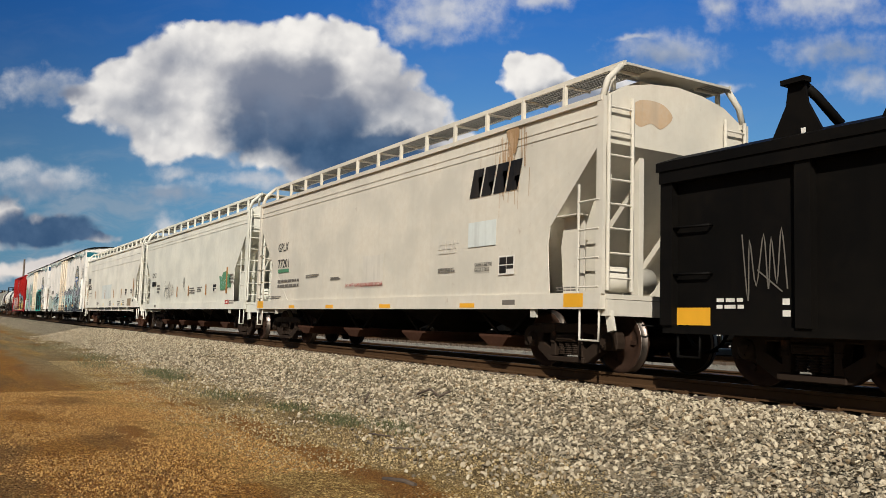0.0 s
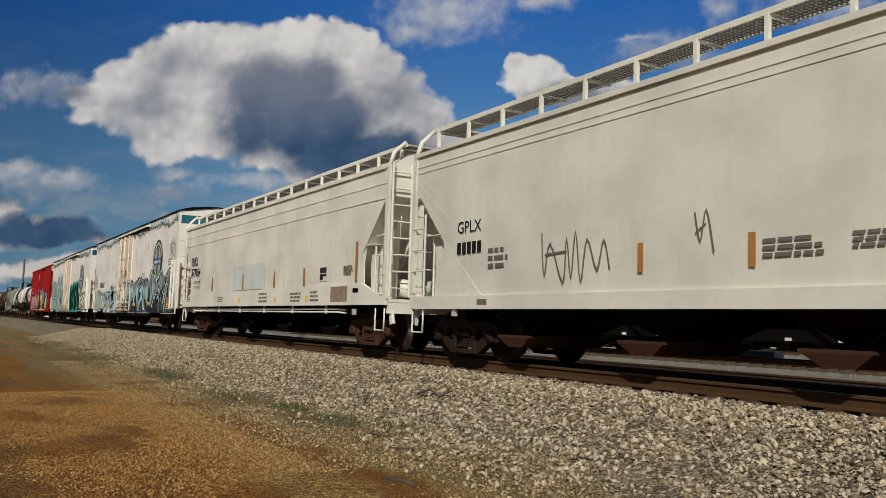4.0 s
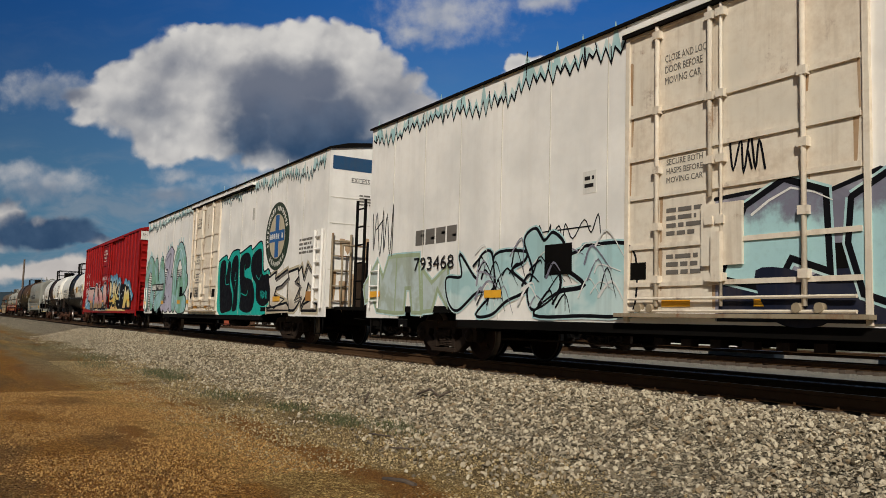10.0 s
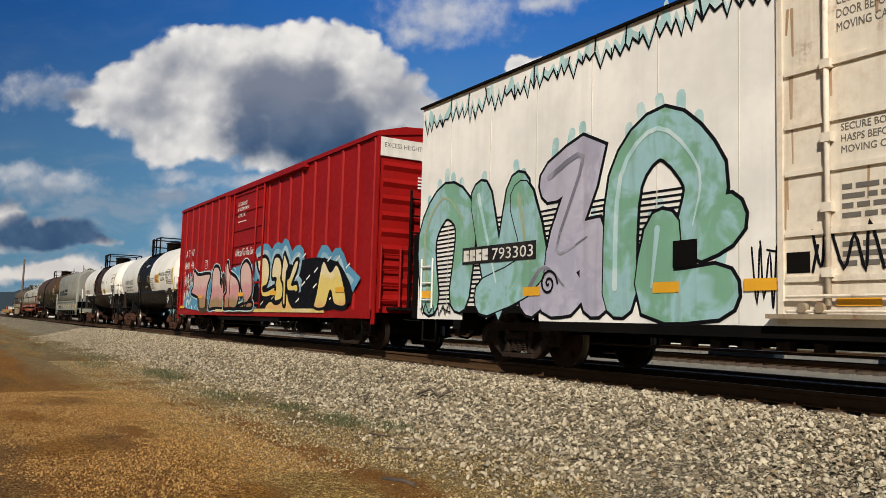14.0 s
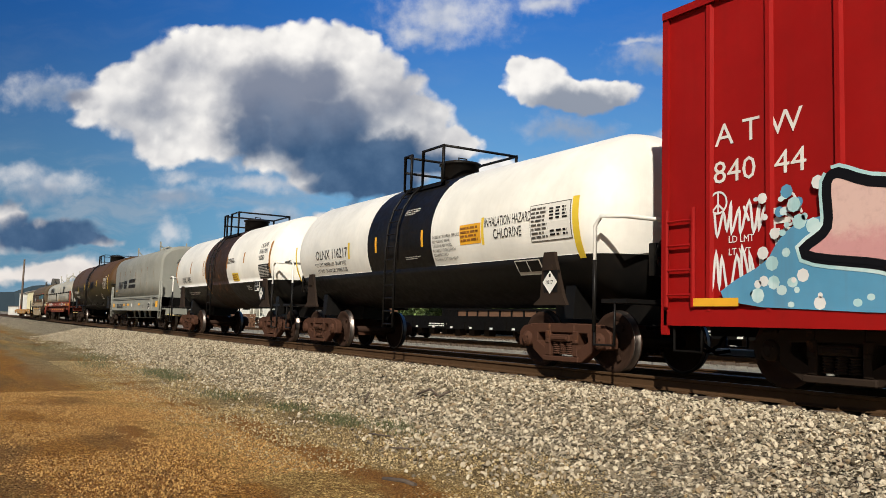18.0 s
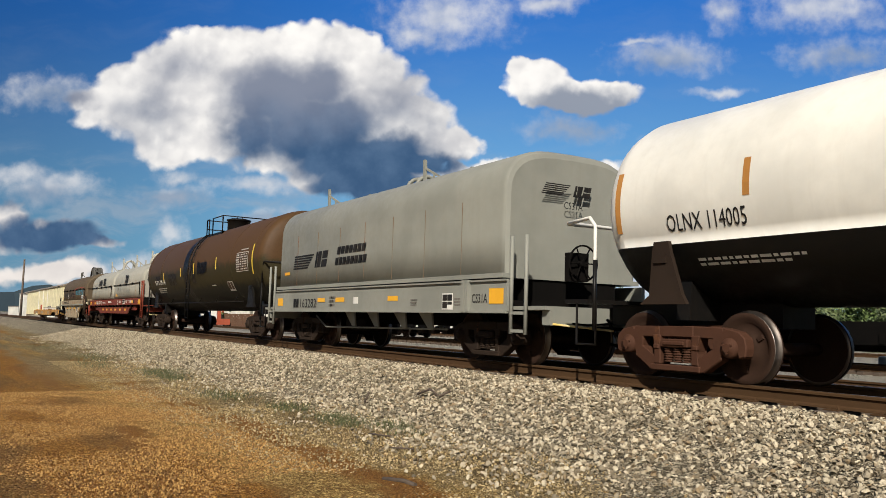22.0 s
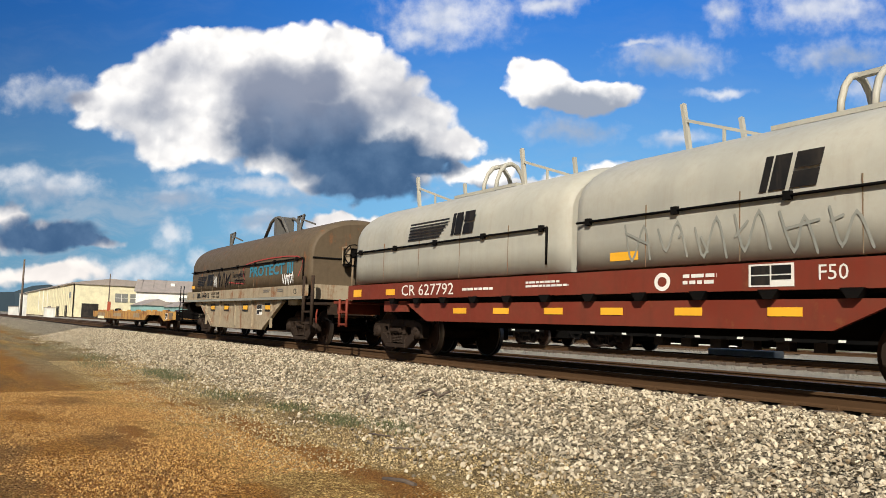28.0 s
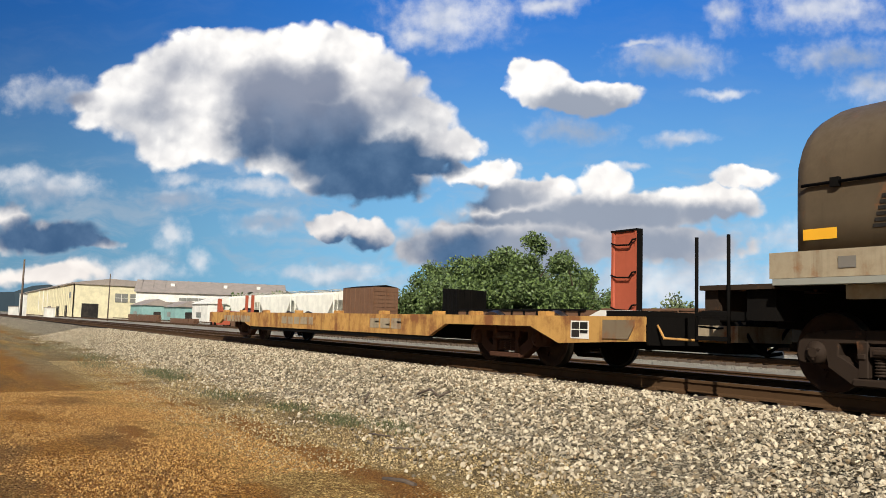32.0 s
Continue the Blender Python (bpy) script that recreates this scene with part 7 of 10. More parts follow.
    ladder(car, (-h + 0.06, -y - 0.06, 0.95), (-h + 0.06, -y - 0.06, 2.2), (0.44, 0, 0), 4, BOX_RED)
    brake_wheel(car, h + 0.40, -0.2, 2.0, UNDER_BLACK)
    part("end_platform", boxes((h, h + 0.4, -1.2, 1.2, 0.92, 0.98)), UNDER_BLACK, car)
    part("center_sill", boxes((-h - 0.3, h + 0.3, -0.35, 0.35, 0.60, 0.88)), UNDER_BLACK, car)
    for k in range(7):
        x = -5.4 + k * 1.8
        part("cross_bearer", boxes((x - 0.08, x + 0.08, -1.4, 1.4, 0.60, 0.80)), UNDER_BLACK, car)
    part("brake_rod", rod(bmesh.new(), (-5.8, -0.8, 0.45), (5.8, -0.8, 0.45), 0.02, 6), TRUCK_STEEL, car)
    part("air_reservoir", rod(bmesh.new(), (3.0, -0.9, 0.5), (4.1, -0.9, 0.5), 0.18, 14), UNDER_BLACK, car)
    for e in (-1, 1):
        stirrup(car, e * (h - 0.35), -1.5, UNDER_BLACK, 0.40, 0.75, 0.45)
    truck(car, -h + 2.13, "grimy")
    truck(car, h - 2.13, "grimy")
    couplers(car, h + 0.5, -h - 0.5)
    return car, mid


boxcar, m = red_boxcar(-106.7, -124.1)
BY = -1.572
text(boxcar, "A T W", -123.30 - m, 2.92, 0.28, INK_WHITE, -1.524, 1.22)
text(boxcar, "840  44", -123.32 - m, 2.46, 0.28, INK_WHITE, -1.524, 1.28)
text(boxcar, "LD LMT", -123.09 - m, 1.72, 0.085, INK_WHITE, -1.526, 0.36)
text(boxcar, "209500", -122.42 - m, 1.70, 0.085, INK_WHITE, -1.526, 0.40)
text(boxcar, "LT WT", -123.09 - m, 1.57, 0.085, INK_WHITE, -1.526, 0.32)
text(boxcar, "76500", -122.36 - m, 1.55, 0.085, INK_WHITE, -1.526, 0.32)
sprayed(boxcar, [[(-123.25 - m + 0.13 * math.cos(k * 0.55), 2.22 + 0.13 * math.sin(k * 0.55)) for k in range(13)], [(-123.25 - m, 2.35), (-123.25 - m, 2.09)], [(-123.25 - m, 2.2), (-123.34 - m, 2.12)], [(-123.25 - m, 2.2), (-123.16 - m, 2.12)]], 0.025, SPRAY_WHITE, 0.004, -1.526, "white peace sign scrawl")
sprayed(boxcar, [[(-122.4 - m, 1.5), (-122.45 - m, 1.9), (-122.32 - m, 2.0), (-122.2 - m, 1.9), (-122.3 - m, 1.85)], [(-122.3 - m, 2.25), (-122.2 - m, 2.2), (-122.1 - m, 2.0)]], 0.03, SPRAY_WHITE, 0.004, -1.526, "white scrawl")
rb = random.Random(31)
for k in range(34):
    bx, bz, br = -122.75 - m + rb.uniform(0, 0.9), rb.uniform(0.95, 2.3), rb.uniform(0.03, 0.09)
    splash(boxcar, [(bx + br * math.cos(a * 0.785), bz + br * math.sin(a * 0.785)) for a in range(8)], (SPRAY_SKY, SPRAY_PALE, SPRAY_WHITE)[k % 3], 0.0045 + 0.0003 * (k % 3), BY, False, "bubble")
tag(boxcar, -123.35 - m, -122.5 - m, 1.85, 2.15, 15, SPRAY_WHITE, 0.035, -1.526, 7)
tag(boxcar, -123.4 - m, -122.4 - m, 1.15, 1.6, 16, SPRAY_WHITE, 0.035, -1.526, 8)
stencil(boxcar, -122.5 - m, -122.05 - m, 1.75, 2.1, 3, INK_WHITE, -1.526, 17)
plac = mark(boxcar, -120.47 - m, -120.20 - m, 2.38, 2.68, INK_WHITE, -1.524, "placard", "white-bordered plate letter board")
mark(plac, -120.45 - m, -120.22 - m, 2.40, 2.66, BOX_RED, -1.5285, "panel")
text(plac, "F", -120.37 - m, 2.44, 0.11, INK_WHITE, -1.533)
stencil(plac, -120.42 - m, -120.26 - m, 2.58, 2.63, 1, INK_WHITE, -1.533, 2)
# pink and tan piece
splash(boxcar, [(a - m, b) for a, b in ((-122.6, 0.95), (-122.5, 1.5), (-122.0, 1.9), (-120.6, 1.9), (-119.4, 1.95), (-118.4, 1.9), (-117.6, 2.2), (-115.6, 2.3), (-114.4, 2.1), (-114.4, 0.95))], SPRAY_SKY, 0.003, BY, label="blue ground of spray paint")
PINK_SIDE = [[(-6.3, 2.33), (-5.7, 2.17), (-4.15, 2.15), (-4.38, 1.79), (-4.55, 1.29), (-4.59, 0.97), (-5.45, 0.97), (-5.6, 1.28), (-5.79, 1.39), (-6.61, 1.53), (-6.34, 1.79)],
        [(-3.77, 2.25), (-3.55, 2.38), (-3.14, 2.34), (-2.91, 2.15), (-2.82, 1.76), (-2.57, 2.06), (-2.46, 1.68), (-2.36, 1.21), (-2.45, 0.97), (-3.02, 0.97), (-3.57, 0.97), (-4.11, 0.97), (-3.86, 1.5), (-3.84, 1.96)]]
PINK_DOOR = [[(-2.06, 2.34), (-1.85, 2.44), (-1.65, 2.13), (-0.88, 1.9), (-0.55, 1.62), (-0.57, 1.27), (-0.83, 0.97), (-1.47, 0.97), (-2.11, 0.97), (-2.17, 1.32), (-1.9, 1.48), (-1.99, 1.88)],
        [(-0.46, 2.16), (-0.07, 2.39), (0.3, 2.31), (0.59, 2.04), (0.7, 1.67), (0.69, 1.36), (0.28, 1.1), (0.02, 0.97), (-0.13, 1.35), (-0.41, 1.66)],
        [(-0.71, 0.97), (-0.24, 1.06), (0.69, 1.14), (0.68, 0.97), (-0.71, 0.97)]]
letters(boxcar, PINK_SIDE, FADE_PINK, SPRAY_BLACK, 0.075, 0.006, BY, SPRAY_PALE, 0.23, "pink letter fading to tan")
letters(boxcar, PINK_DOOR, FADE_PINK, SPRAY_BLACK, 0.075, 0.006, BY - 0.055, SPRAY_PALE, 0.22, "pink letter fading to tan")
sprayed(boxcar, [[(a + 0.14, b - 0.06) for a, b in l[4:9]] for l in PINK_SIDE], 0.16, TANK_BROWN, 0.0155, BY, "brown shading of a letter")
rng = random.Random(4)
for k in range(60):
    x, z = rng.uniform(-122.7, -114.6) - m, rng.uniform(0.9, 2.3)
    sprayed(boxcar, [[(x, z), (x + 0.02, z)]], rng.uniform(0.05, 0.13), SPRAY_PALE, 0.0035 + 0.00002 * k, BY, k=1)
# yellow piece with its blue halo
splash(boxcar, [(a - m, b) for a, b in ((-114.4, 0.97), (-114.3, 1.9), (-113.2, 2.0), (-112.0, 2.1), (-111.0, 2.2), (-109.6, 2.2), (-108.3, 1.9), (-108.1, 0.97))], SPRAY_BLACK, 0.0052, BY, label="black ground between the letters")
YELLOW_SIDE = [[(0.91, 2.35), (1.3, 2.43), (1.69, 2.43), (1.96, 2.25), (2.04, 1.93), (1.88, 1.63), (1.55, 1.56), (1.61, 1.45), (2.01, 1.47), (2.55, 1.56), (2.61, 1.44), (2.17, 1.28), (1.61, 1.27), (1.4, 1.42), (1.3, 1.9), (1.08, 2.09)],
        [(2.31, 2.17), (2.49, 2.39), (2.79, 2.38), (3.0, 2.22), (3.06, 1.97), (3.0, 1.77), (3.15, 1.63), (3.23, 1.43), (3.13, 1.21), (2.83, 1.15), (2.58, 1.17), (2.58, 1.59), (2.64, 1.78), (2.33, 1.8), (2.27, 1.96)],
        [(3.09, 2.09), (3.21, 2.44), (3.34, 2.36), (3.57, 2.11), (3.47, 1.97), (3.42, 1.81), (3.42, 1.26), (3.41, 1.03), (3.24, 1.11), (3.22, 1.59), (3.07, 1.75)],
        [(3.46, 1.73), (3.67, 1.79), (4.02, 2.17), (4.29, 2.21), (4.21, 1.96), (3.87, 1.59), (4.24, 1.6), (4.31, 1.38), (3.7, 1.36), (3.5, 1.46)],
        [(5.61, 1.31), (5.95, 2.11), (6.43, 1.84), (6.82, 1.99), (7.22, 1.55), (7.4, 1.02), (6.75, 1.03), (6.48, 1.36), (6.18, 0.97), (5.5, 0.97)]]
PEACH = [(1.92, 0.91), (2.22, 1.13), (2.58, 1.04), (3.01, 1.08), (3.46, 1.34), (3.7, 1.1), (3.99, 0.95), (4.33, 0.92)]
halo = [smooth_loop([(a, max(b, 1.55)) for a, b in l]) for l in YELLOW_SIDE]
sprayed(boxcar, [l + [l[0]] for l in halo], 0.78, SPRAY_SKY, 0.0022, BY, "blue halo of spray paint", k=1, flat=True)
sprayed(boxcar, [l + [l[0]] for l in halo], 0.42, SPRAY_SKY_PALE, 0.0036, BY, k=1, flat=True)
splash(boxcar, PEACH, FADE_YELLOW, 0.007, BY, label="peach foot of the painted letters")
letters(boxcar, YELLOW_SIDE, FADE_YELLOW, SPRAY_BLACK, 0.075, 0.0065, BY, None, 0.0, "yellow letter fading to peach")
for k in range(40):
    x, z = rng.uniform(-114.2, -108.0) - m, rng.uniform(1.0, 2.4)
    sprayed(boxcar, [[(x, z), (x + 0.22, z + 0.10)]], 0.045, SPRAY_WHITE, 0.0061 + 0.000008 * k, BY, k=1, flat=True)
for a, b in ((-123.6, -122.9), (-120.9, -120.4), (-116.0, -115.5), (-113.2, -112.7), (-108.6, -108.1)):
    mark(boxcar, a - m, b - m, 0.96 if a < -123 else 1.32, 1.06 if a < -123 else 1.44, ORANGE, BY - 0.075 if -117.4 < a < -114 else BY - 0.02, "reflector", "amber reflective strip")


# ---------------------------------------------------------------- tank cars
def wrap(me, r, zc, lift=0.006):
    """Bends a flat marking, drawn in x and z, round a tank."""
    for v in me.vertices:
        a = (v.co.z - zc) / r
        rr = r + lift - v.co.y
        v.co = (v.co.x, -rr * math.cos(a), zc + rr * math.sin(a))
    me.update()


def arc(z, zc, r):
    """The height on the unrolled shell of a point at height z."""
    return zc + r * math.asin(max(-1, min(1, (z - zc) / r)))


def tank_mark(car, x0, x1, z0, z1, mat, r, zc, name="reflector", label="", lift=0.006):
    a0, a1 = arc(z0, zc, r), arc(z1, zc, r)
    bm = bmesh.new()
    k = max(1, int((a1 - a0) / 0.12))
    cols = [[bm.verts.new((x, 0, a0 + (a1 - a0) * j / k)) for j in range(k + 1)] for x in (x0, x1)]
    for j in range(k):
        bm.faces.new((cols[0][j], cols[1][j], cols[1][j + 1], cols[0][j + 1]))
    me = bpy.data.meshes.new(name)
    bm.to_mesh(me)
    bm.free()
    me.materials.append(mat)
    wrap(me, r, zc, lift)
    ob = new(name, me)
    ob.parent = car
    if label:
        ob["label"] = label
    return ob


def tank_text(car, words, x, z, h, mat, r, zc, width):
    ob = text(car, words, 0, 0, h, mat, width=width)
    me = ob.data
    ob.matrix_basis = Matrix()
    z0 = arc(z, zc, r)
    for v in me.vertices:
        v.co = (v.co.x + x, -0.001 * (v.co.z > 0), v.co.y + z0)
    wrap(me, r, zc, 0.009)
    return ob


def tank_print(car, x0, x1, z0, z1, rows, mat, r, zc, seed):
    ob = stencil(car, x0, x1, arc(z0, zc, r), arc(z1, zc, r), rows, mat, 0.0, seed)
    for v in ob.data.vertices:
        v.co.y = 0
    wrap(ob.data, r, zc, 0.009)
    return ob


def tank_car(xf, xr, zc, r, label, tr, look_, upper, lower, split, band, wide, side_rail):
    """Shell with domed heads, saddles, platform, railings, ladders and end handrails."""
    mid, h = (xf + xr) / 2, (xf - xr) / 2
    car = thing("tank_car", mid, 0, 0, label, "tank car", "freight cars of the passing train")
    CARS.append((car, mid))
    seg = 56
    a_split = math.asin((split - zc) / r) if split else -9
    angles = sorted([k * math.tau / seg - math.pi for k in range(seg)] + ([a_split, math.pi - a_split if a_split > 0 else -math.pi - a_split] if split else []))
    prof = [(-h, 0.02), (-h + 0.03, 0.35 * r), (-h + 0.13, 0.62 * r), (-h + 0.30, 0.84 * r), (-h + 0.50, 0.955 * r), (-h + 0.72, r)]
    if wide:
        prof = [(-h, 0.02), (-h + 0.02, 0.45 * r), (-h + 0.07, 0.72 * r), (-h + 0.15, 0.90 * r), (-h + 0.26, 0.975 * r), (-h + 0.40, r)]
    xs = prof + ([(band[0] - mid, r), (band[1] - mid, r)] if band else [(0, r)]) + [(-x, rr) for x, rr in reversed(prof)]
    bm = bmesh.new()
    rings = [[bm.verts.new((x, -rr * math.cos(a), zc + rr * math.sin(a))) for a in angles] for x, rr in xs]
    for i, (p, q) in enumerate(zip(rings, rings[1:])):
        for k in range(len(angles)):
            f = bm.faces.new((p[k], p[(k + 1) % len(angles)], q[(k + 1) % len(angles)], q[k]))
            f.smooth = True
    bm.faces.new(rings[0][::-1]), bm.faces.new(rings[-1])
    if split:
        bmesh.ops.bisect_plane(bm, geom=bm.verts[:] + bm.edges[:] + bm.faces[:], plane_co=(0, 0, split), plane_no=(0, 0, 1))
        for f in bm.faces:
            c = f.calc_center_median()
            inband = band and band[0] - mid - 0.01 < c.x < band[1] - mid + 0.01 and abs(c.x) < 3
            f.material_index = 2 if inband and "rusty" in label else 0 if c.z > split and not inband else 1
    part_ = new("tank_shell", mesh_of("tank_shell", bm, upper, lower, TANK_BAND))
    seam_mat = upper if not split else lower
    part_.parent = car
    part_["label"] = "welded tank shell with domed ends"
    # weld seams
    for x in (-h + 0.72, -h * 0.62, h * 0.62, h - 0.72):
        bm = bmesh.new()
        spin(bm, [(r + 0.004, x - 0.012), (r + 0.010, x), (r + 0.004, x + 0.012)], 56, "x", (0, 0, zc))
        part("weld_seam", bm, seam_mat, part_) if not split else None
        if split:
            bm.free()
    # platform with railings, dome
    top = zc + r
    pl, pw = (1.65, 0.92) if not wide else (2.1, 0.92)
    px = 0.0 + (0.05 if not wide else 0.6)
    bm = boxes((px - pl / 2, px + pl / 2, -pw, -pw + 0.06, top - 0.30, top - 0.22), (px - pl / 2, px + pl / 2, pw - 0.06, pw, top - 0.30, top - 0.22),
               (px - pl / 2, px - pl / 2 + 0.06, -pw, pw, top - 0.30, top - 0.22), (px + pl / 2 - 0.06, px + pl / 2, -pw, pw, top - 0.30, top - 0.22))
    for k in range(9):
        x = px - pl / 2 + 0.1 + k * (pl - 0.2) / 8
        for s in (-1, 1):
            y0, y1 = sorted((s * 0.48, s * pw))
            box(bm, x - 0.02, x + 0.02, y0, y1, top - 0.25, top - 0.23)
    plat = part("platform", bm, lower, car, "black grating platform")
    zr, zb = top + (0.52 if not wide else 0.36), top - 0.26
    R = 0.028 if not wide else 0.02
    L, Rr = px - pl / 2, px + pl / 2
    rails = [[(L, -pw, zb), (L, -pw, zr), (L + 0.30, -pw, zr), (L + 0.30, -pw, zb)],
             [(L + 0.80, -pw, zb), (L + 0.80, -pw, zr), (Rr, -pw, zr), (Rr, -pw, zb)],
             [(L, -pw, zr), (L, pw, zr)], [(Rr, -pw, zr), (Rr, pw, zr)], [(L, pw, zb), (L, pw, zr), (Rr, pw, zr), (Rr, pw, zb)], [(L, -pw, zr - 0.35), (L, pw, zr - 0.35)]]
    for q in rails:
        part("railing", pipe(q, R, 8), lower, plat)
    bm = bmesh.new()
    spin(bm, [(0.40, top - 0.10), (0.42, top - 0.05), (0.42, top + 0.30), (0.46, top + 0.31), (0.46, top + 0.36), (0.30, top + 0.40), (0.05, top + 0.41)], 28, "z", (px, 0, 0))
    dome = part("manway_dome", bm, lower, car, "black valve housing", smooth=True)
    part("lid_handle", pipe([(px + 0.1, -0.1, top + 0.40), (px + 0.1, -0.1, top + 0.47), (px + 0.1, 0.1, top + 0.47), (px + 0.1, 0.1, top + 0.40)], 0.014, 6), lower, dome)
    # ladder up the side
    def at(a, off, x):
        rr = r + off
        return (x, -rr * math.cos(a), zc + rr * math.sin(a))
    lx = L + 0.35
    lad = None
    curve_ = [at(a, 0.10, 0) for a in (-0.05, 0.2, 0.45, 0.7, 0.92)]
    pts = [(0, -r - 0.12, 0.55), (0, -r - 0.12, zc - 0.2)] + curve_
    for dx in (0.0, 0.44):
        b_ = pipe([(lx + dx, p[1], p[2]) for p in pts], 0.026, 6)
        if lad is None:
            lad = part("ladder", b_, lower, car, "black side ladder")
        else:
            part("ladder_rail", b_, lower, lad)
    for k in range(12):
        z = 0.62 + k * 0.27
        y = -r - 0.12 if z < zc - 0.1 else -(r + 0.10) * math.cos(math.asin(min(0.97, (z - zc) / (r + 0.10))))
        if z < zc + r * 0.82:
            part("rung", rod(bmesh.new(), (lx, y, z), (lx + 0.44, y, z), 0.016, 6), lower, lad)
    # saddles, stub sills, end platforms with handrails
    t1, t2 = tr[0] - mid, tr[1] - mid
    for e, t in ((1, t1), (-1, t2)):
        bm = bmesh.new()
        loft(bm, [[(t + a, b, 0.80 if abs(b) < 1.1 else 0.98) for b in (-0.95, -0.5, 0.5, 0.95)] + [(t + a, b, z) for b, z in ((0.9, zc - r * 0.74), (0.6, zc - r * 0.88), (-0.6, zc - r * 0.88), (-0.9, zc - r * 0.74))] for a in (-0.12, 0.12)])
        part("saddle", bm, lower, car)
        x0, x1 = sorted((t - e * 1.1, e * (h + 0.55)))
        part("stub_sill", boxes((x0, x1, -0.33, 0.33, 0.72, 1.05)), lower, car)
        xe = e * (h - 0.1)
        part("end_platform", boxes((min(xe, e * (h + 0.42)), max(xe, e * (h + 0.42)), -1.42, 1.42, 1.02, 1.08)), lower, car)
        for s in (-1, 1):
            hx = e * (h - 0.25)
            q = [(hx, s * 1.42, 0.62), (hx, s * 1.42, zc - 0.25), (hx + e * 0.12, s * 1.42, zc - 0.12), (e * (h + 0.38), s * 1.40, zc - 0.16)]
            if s < 0:
                q += [(e * (h + 0.42), 0.0, zc - 0.16), (e * (h + 0.42), 1.2, zc - 0.16)]
            part("end_handrail", pipe(q, 0.026, 8), lower if look_ == "rusty2" or not split else TANK_WHITE, car, "bent pipe handrail")
            part("rail_post", pipe([(hx, s * 1.42, 0.62), (hx, s * 1.42, zc - 0.75)], 0.030, 8), lower, car)
            stirrup(car, e * (h - 0.05), s * 1.40, lower, 0.42, 1.05, 0.42)
            bm = plate([(t - 0.42, 1.0), (t + 0.42, 1.0), (t + 0.34, 1.12), (t + 0.13, 1.70), (t + 0.10, 1.84), (t - 0.16, 1.84), (t - 0.19, 1.70), (t - 0.24, 1.12)], s * 1.31 - 0.03, s * 1.31 + 0.03)
            beam(bm, (t - 0.14, 1.60), (t + 0.08, 1.60), 0.10, s * 1.31 - 0.06, s * 1.31 + 0.06)
            part("bolster_plate", bm, TRUCK_STEEL if split else lower, car, "grimy bolster bracket")
        truck(car, t, look_)
    if side_rail:
        for s in (-1, 1):
            part("side_handrail", pipe([(t2 + 0.3, s * (r * 0.93), 1.17), (t1 - 0.3, s * (r * 0.93), 1.17)], 0.02, 6), lower, car)
            for k in range(6):
                x = t2 + 1.2 + k * (t1 - t2 - 2.4) / 5
                part("rail_bracket", rod(bmesh.new(), (x, s * r * 0.93, 1.17), (x + 0.15, s * r * 0.90, 1.35), 0.02, 6), lower, car)
    brake_wheel(car, h + 0.30, -0.45, zc - 0.65, lower)
    couplers(car, h + 0.6, -h - 0.6)
    return car, mid


WZ, WR = 2.40, 1.40
tank_a, m = tank_car(-125.35, -138.10, WZ, WR, "white and black chlorine tank car", (-126.75, -136.70), "rusty", TANK_WHITE, TANK_BLACK, 1.78, (-133.30, -130.45), False, False)
tank_text(tank_a, "OLNX 116217", -136.32 - m, 2.18, 0.235, INK_BLACK, WR, WZ, 1.92)
tank_text(tank_a, "* LD LMT 180000 LBS  81648 KGS", -136.42 - m, 2.01, 0.095, INK_BLACK, WR, WZ, 1.90)
tank_text(tank_a, "LT WT   81600 LBS 37000 KGS", -136.30 - m, 1.86, 0.09, INK_BLACK, WR, WZ, 1.78)
tank_text(tank_a, "INHALATION HAZARD", -128.55 - m, 2.38, 0.17, INK_BLACK, WR, WZ, 1.36)
tank_text(tank_a, "CHLORINE", -128.28 - m, 2.16, 0.17, INK_BLACK, WR, WZ, 0.82)
p = tank_mark(tank_a, -129.38 - m, -128.68 - m, 2.12, 2.48, ORANGE, WR, WZ, "notice", "orange emergency notice")
tank_print(p, -129.34 - m, -128.72 - m, 2.16, 2.45, 4, FADED_ORANGE, WR + 0.004, WZ, 8)
tank_mark(tank_a, -128.66 - m, -128.58 - m, 2.08, 2.56, YELLOW, WR, WZ, "reflector", "yellow strip")
tank_mark(tank_a, -126.15 - m, -126.0 - m, 1.72, 2.66, YELLOW, WR, WZ, "reflector", "long yellow strip")
tank_mark(tank_a, -137.75 - m, -137.66 - m, 1.70, 2.6, YELLOW, WR, WZ, "reflector", "long yellow strip")
tank_mark(tank_a, -134.36 - m, -134.26 - m, 2.12, 2.5, YELLOW, WR, WZ, "reflector", "yellow strip")
for x in (-132.92, -130.85):
    tank_mark(tank_a, x - m, x + 0.09 - m, 2.18, 2.52, ORANGE, WR, WZ, "reflector", "amber strip")
for i, (line, w) in enumerate((("CONSULT OWNER BEFORE", 0.98), ("REPAIRING TANK", 0.66), ("2 INCH GLASS WOOL", 0.72), ("BLANKET OVER 2 INCH", 0.82), ("CERAMIC FIBER", 0.55), ("DO NOT EXCEED 450 F", 0.85))):
    tank_text(tank_a, line, -130.38 - m, 2.30 - 0.085 * i, 0.06, INK_GREY, WR, WZ, w)
t_ = tank_mark(tank_a, -127.22 - m, -126.18 - m, 2.02, 2.62, INK_GREY, WR, WZ, "test_table", "printed test table")
tank_mark(t_, -127.20 - m, -126.20 - m, 2.035, 2.605, TANK_WHITE, WR + 0.004, WZ, "panel")
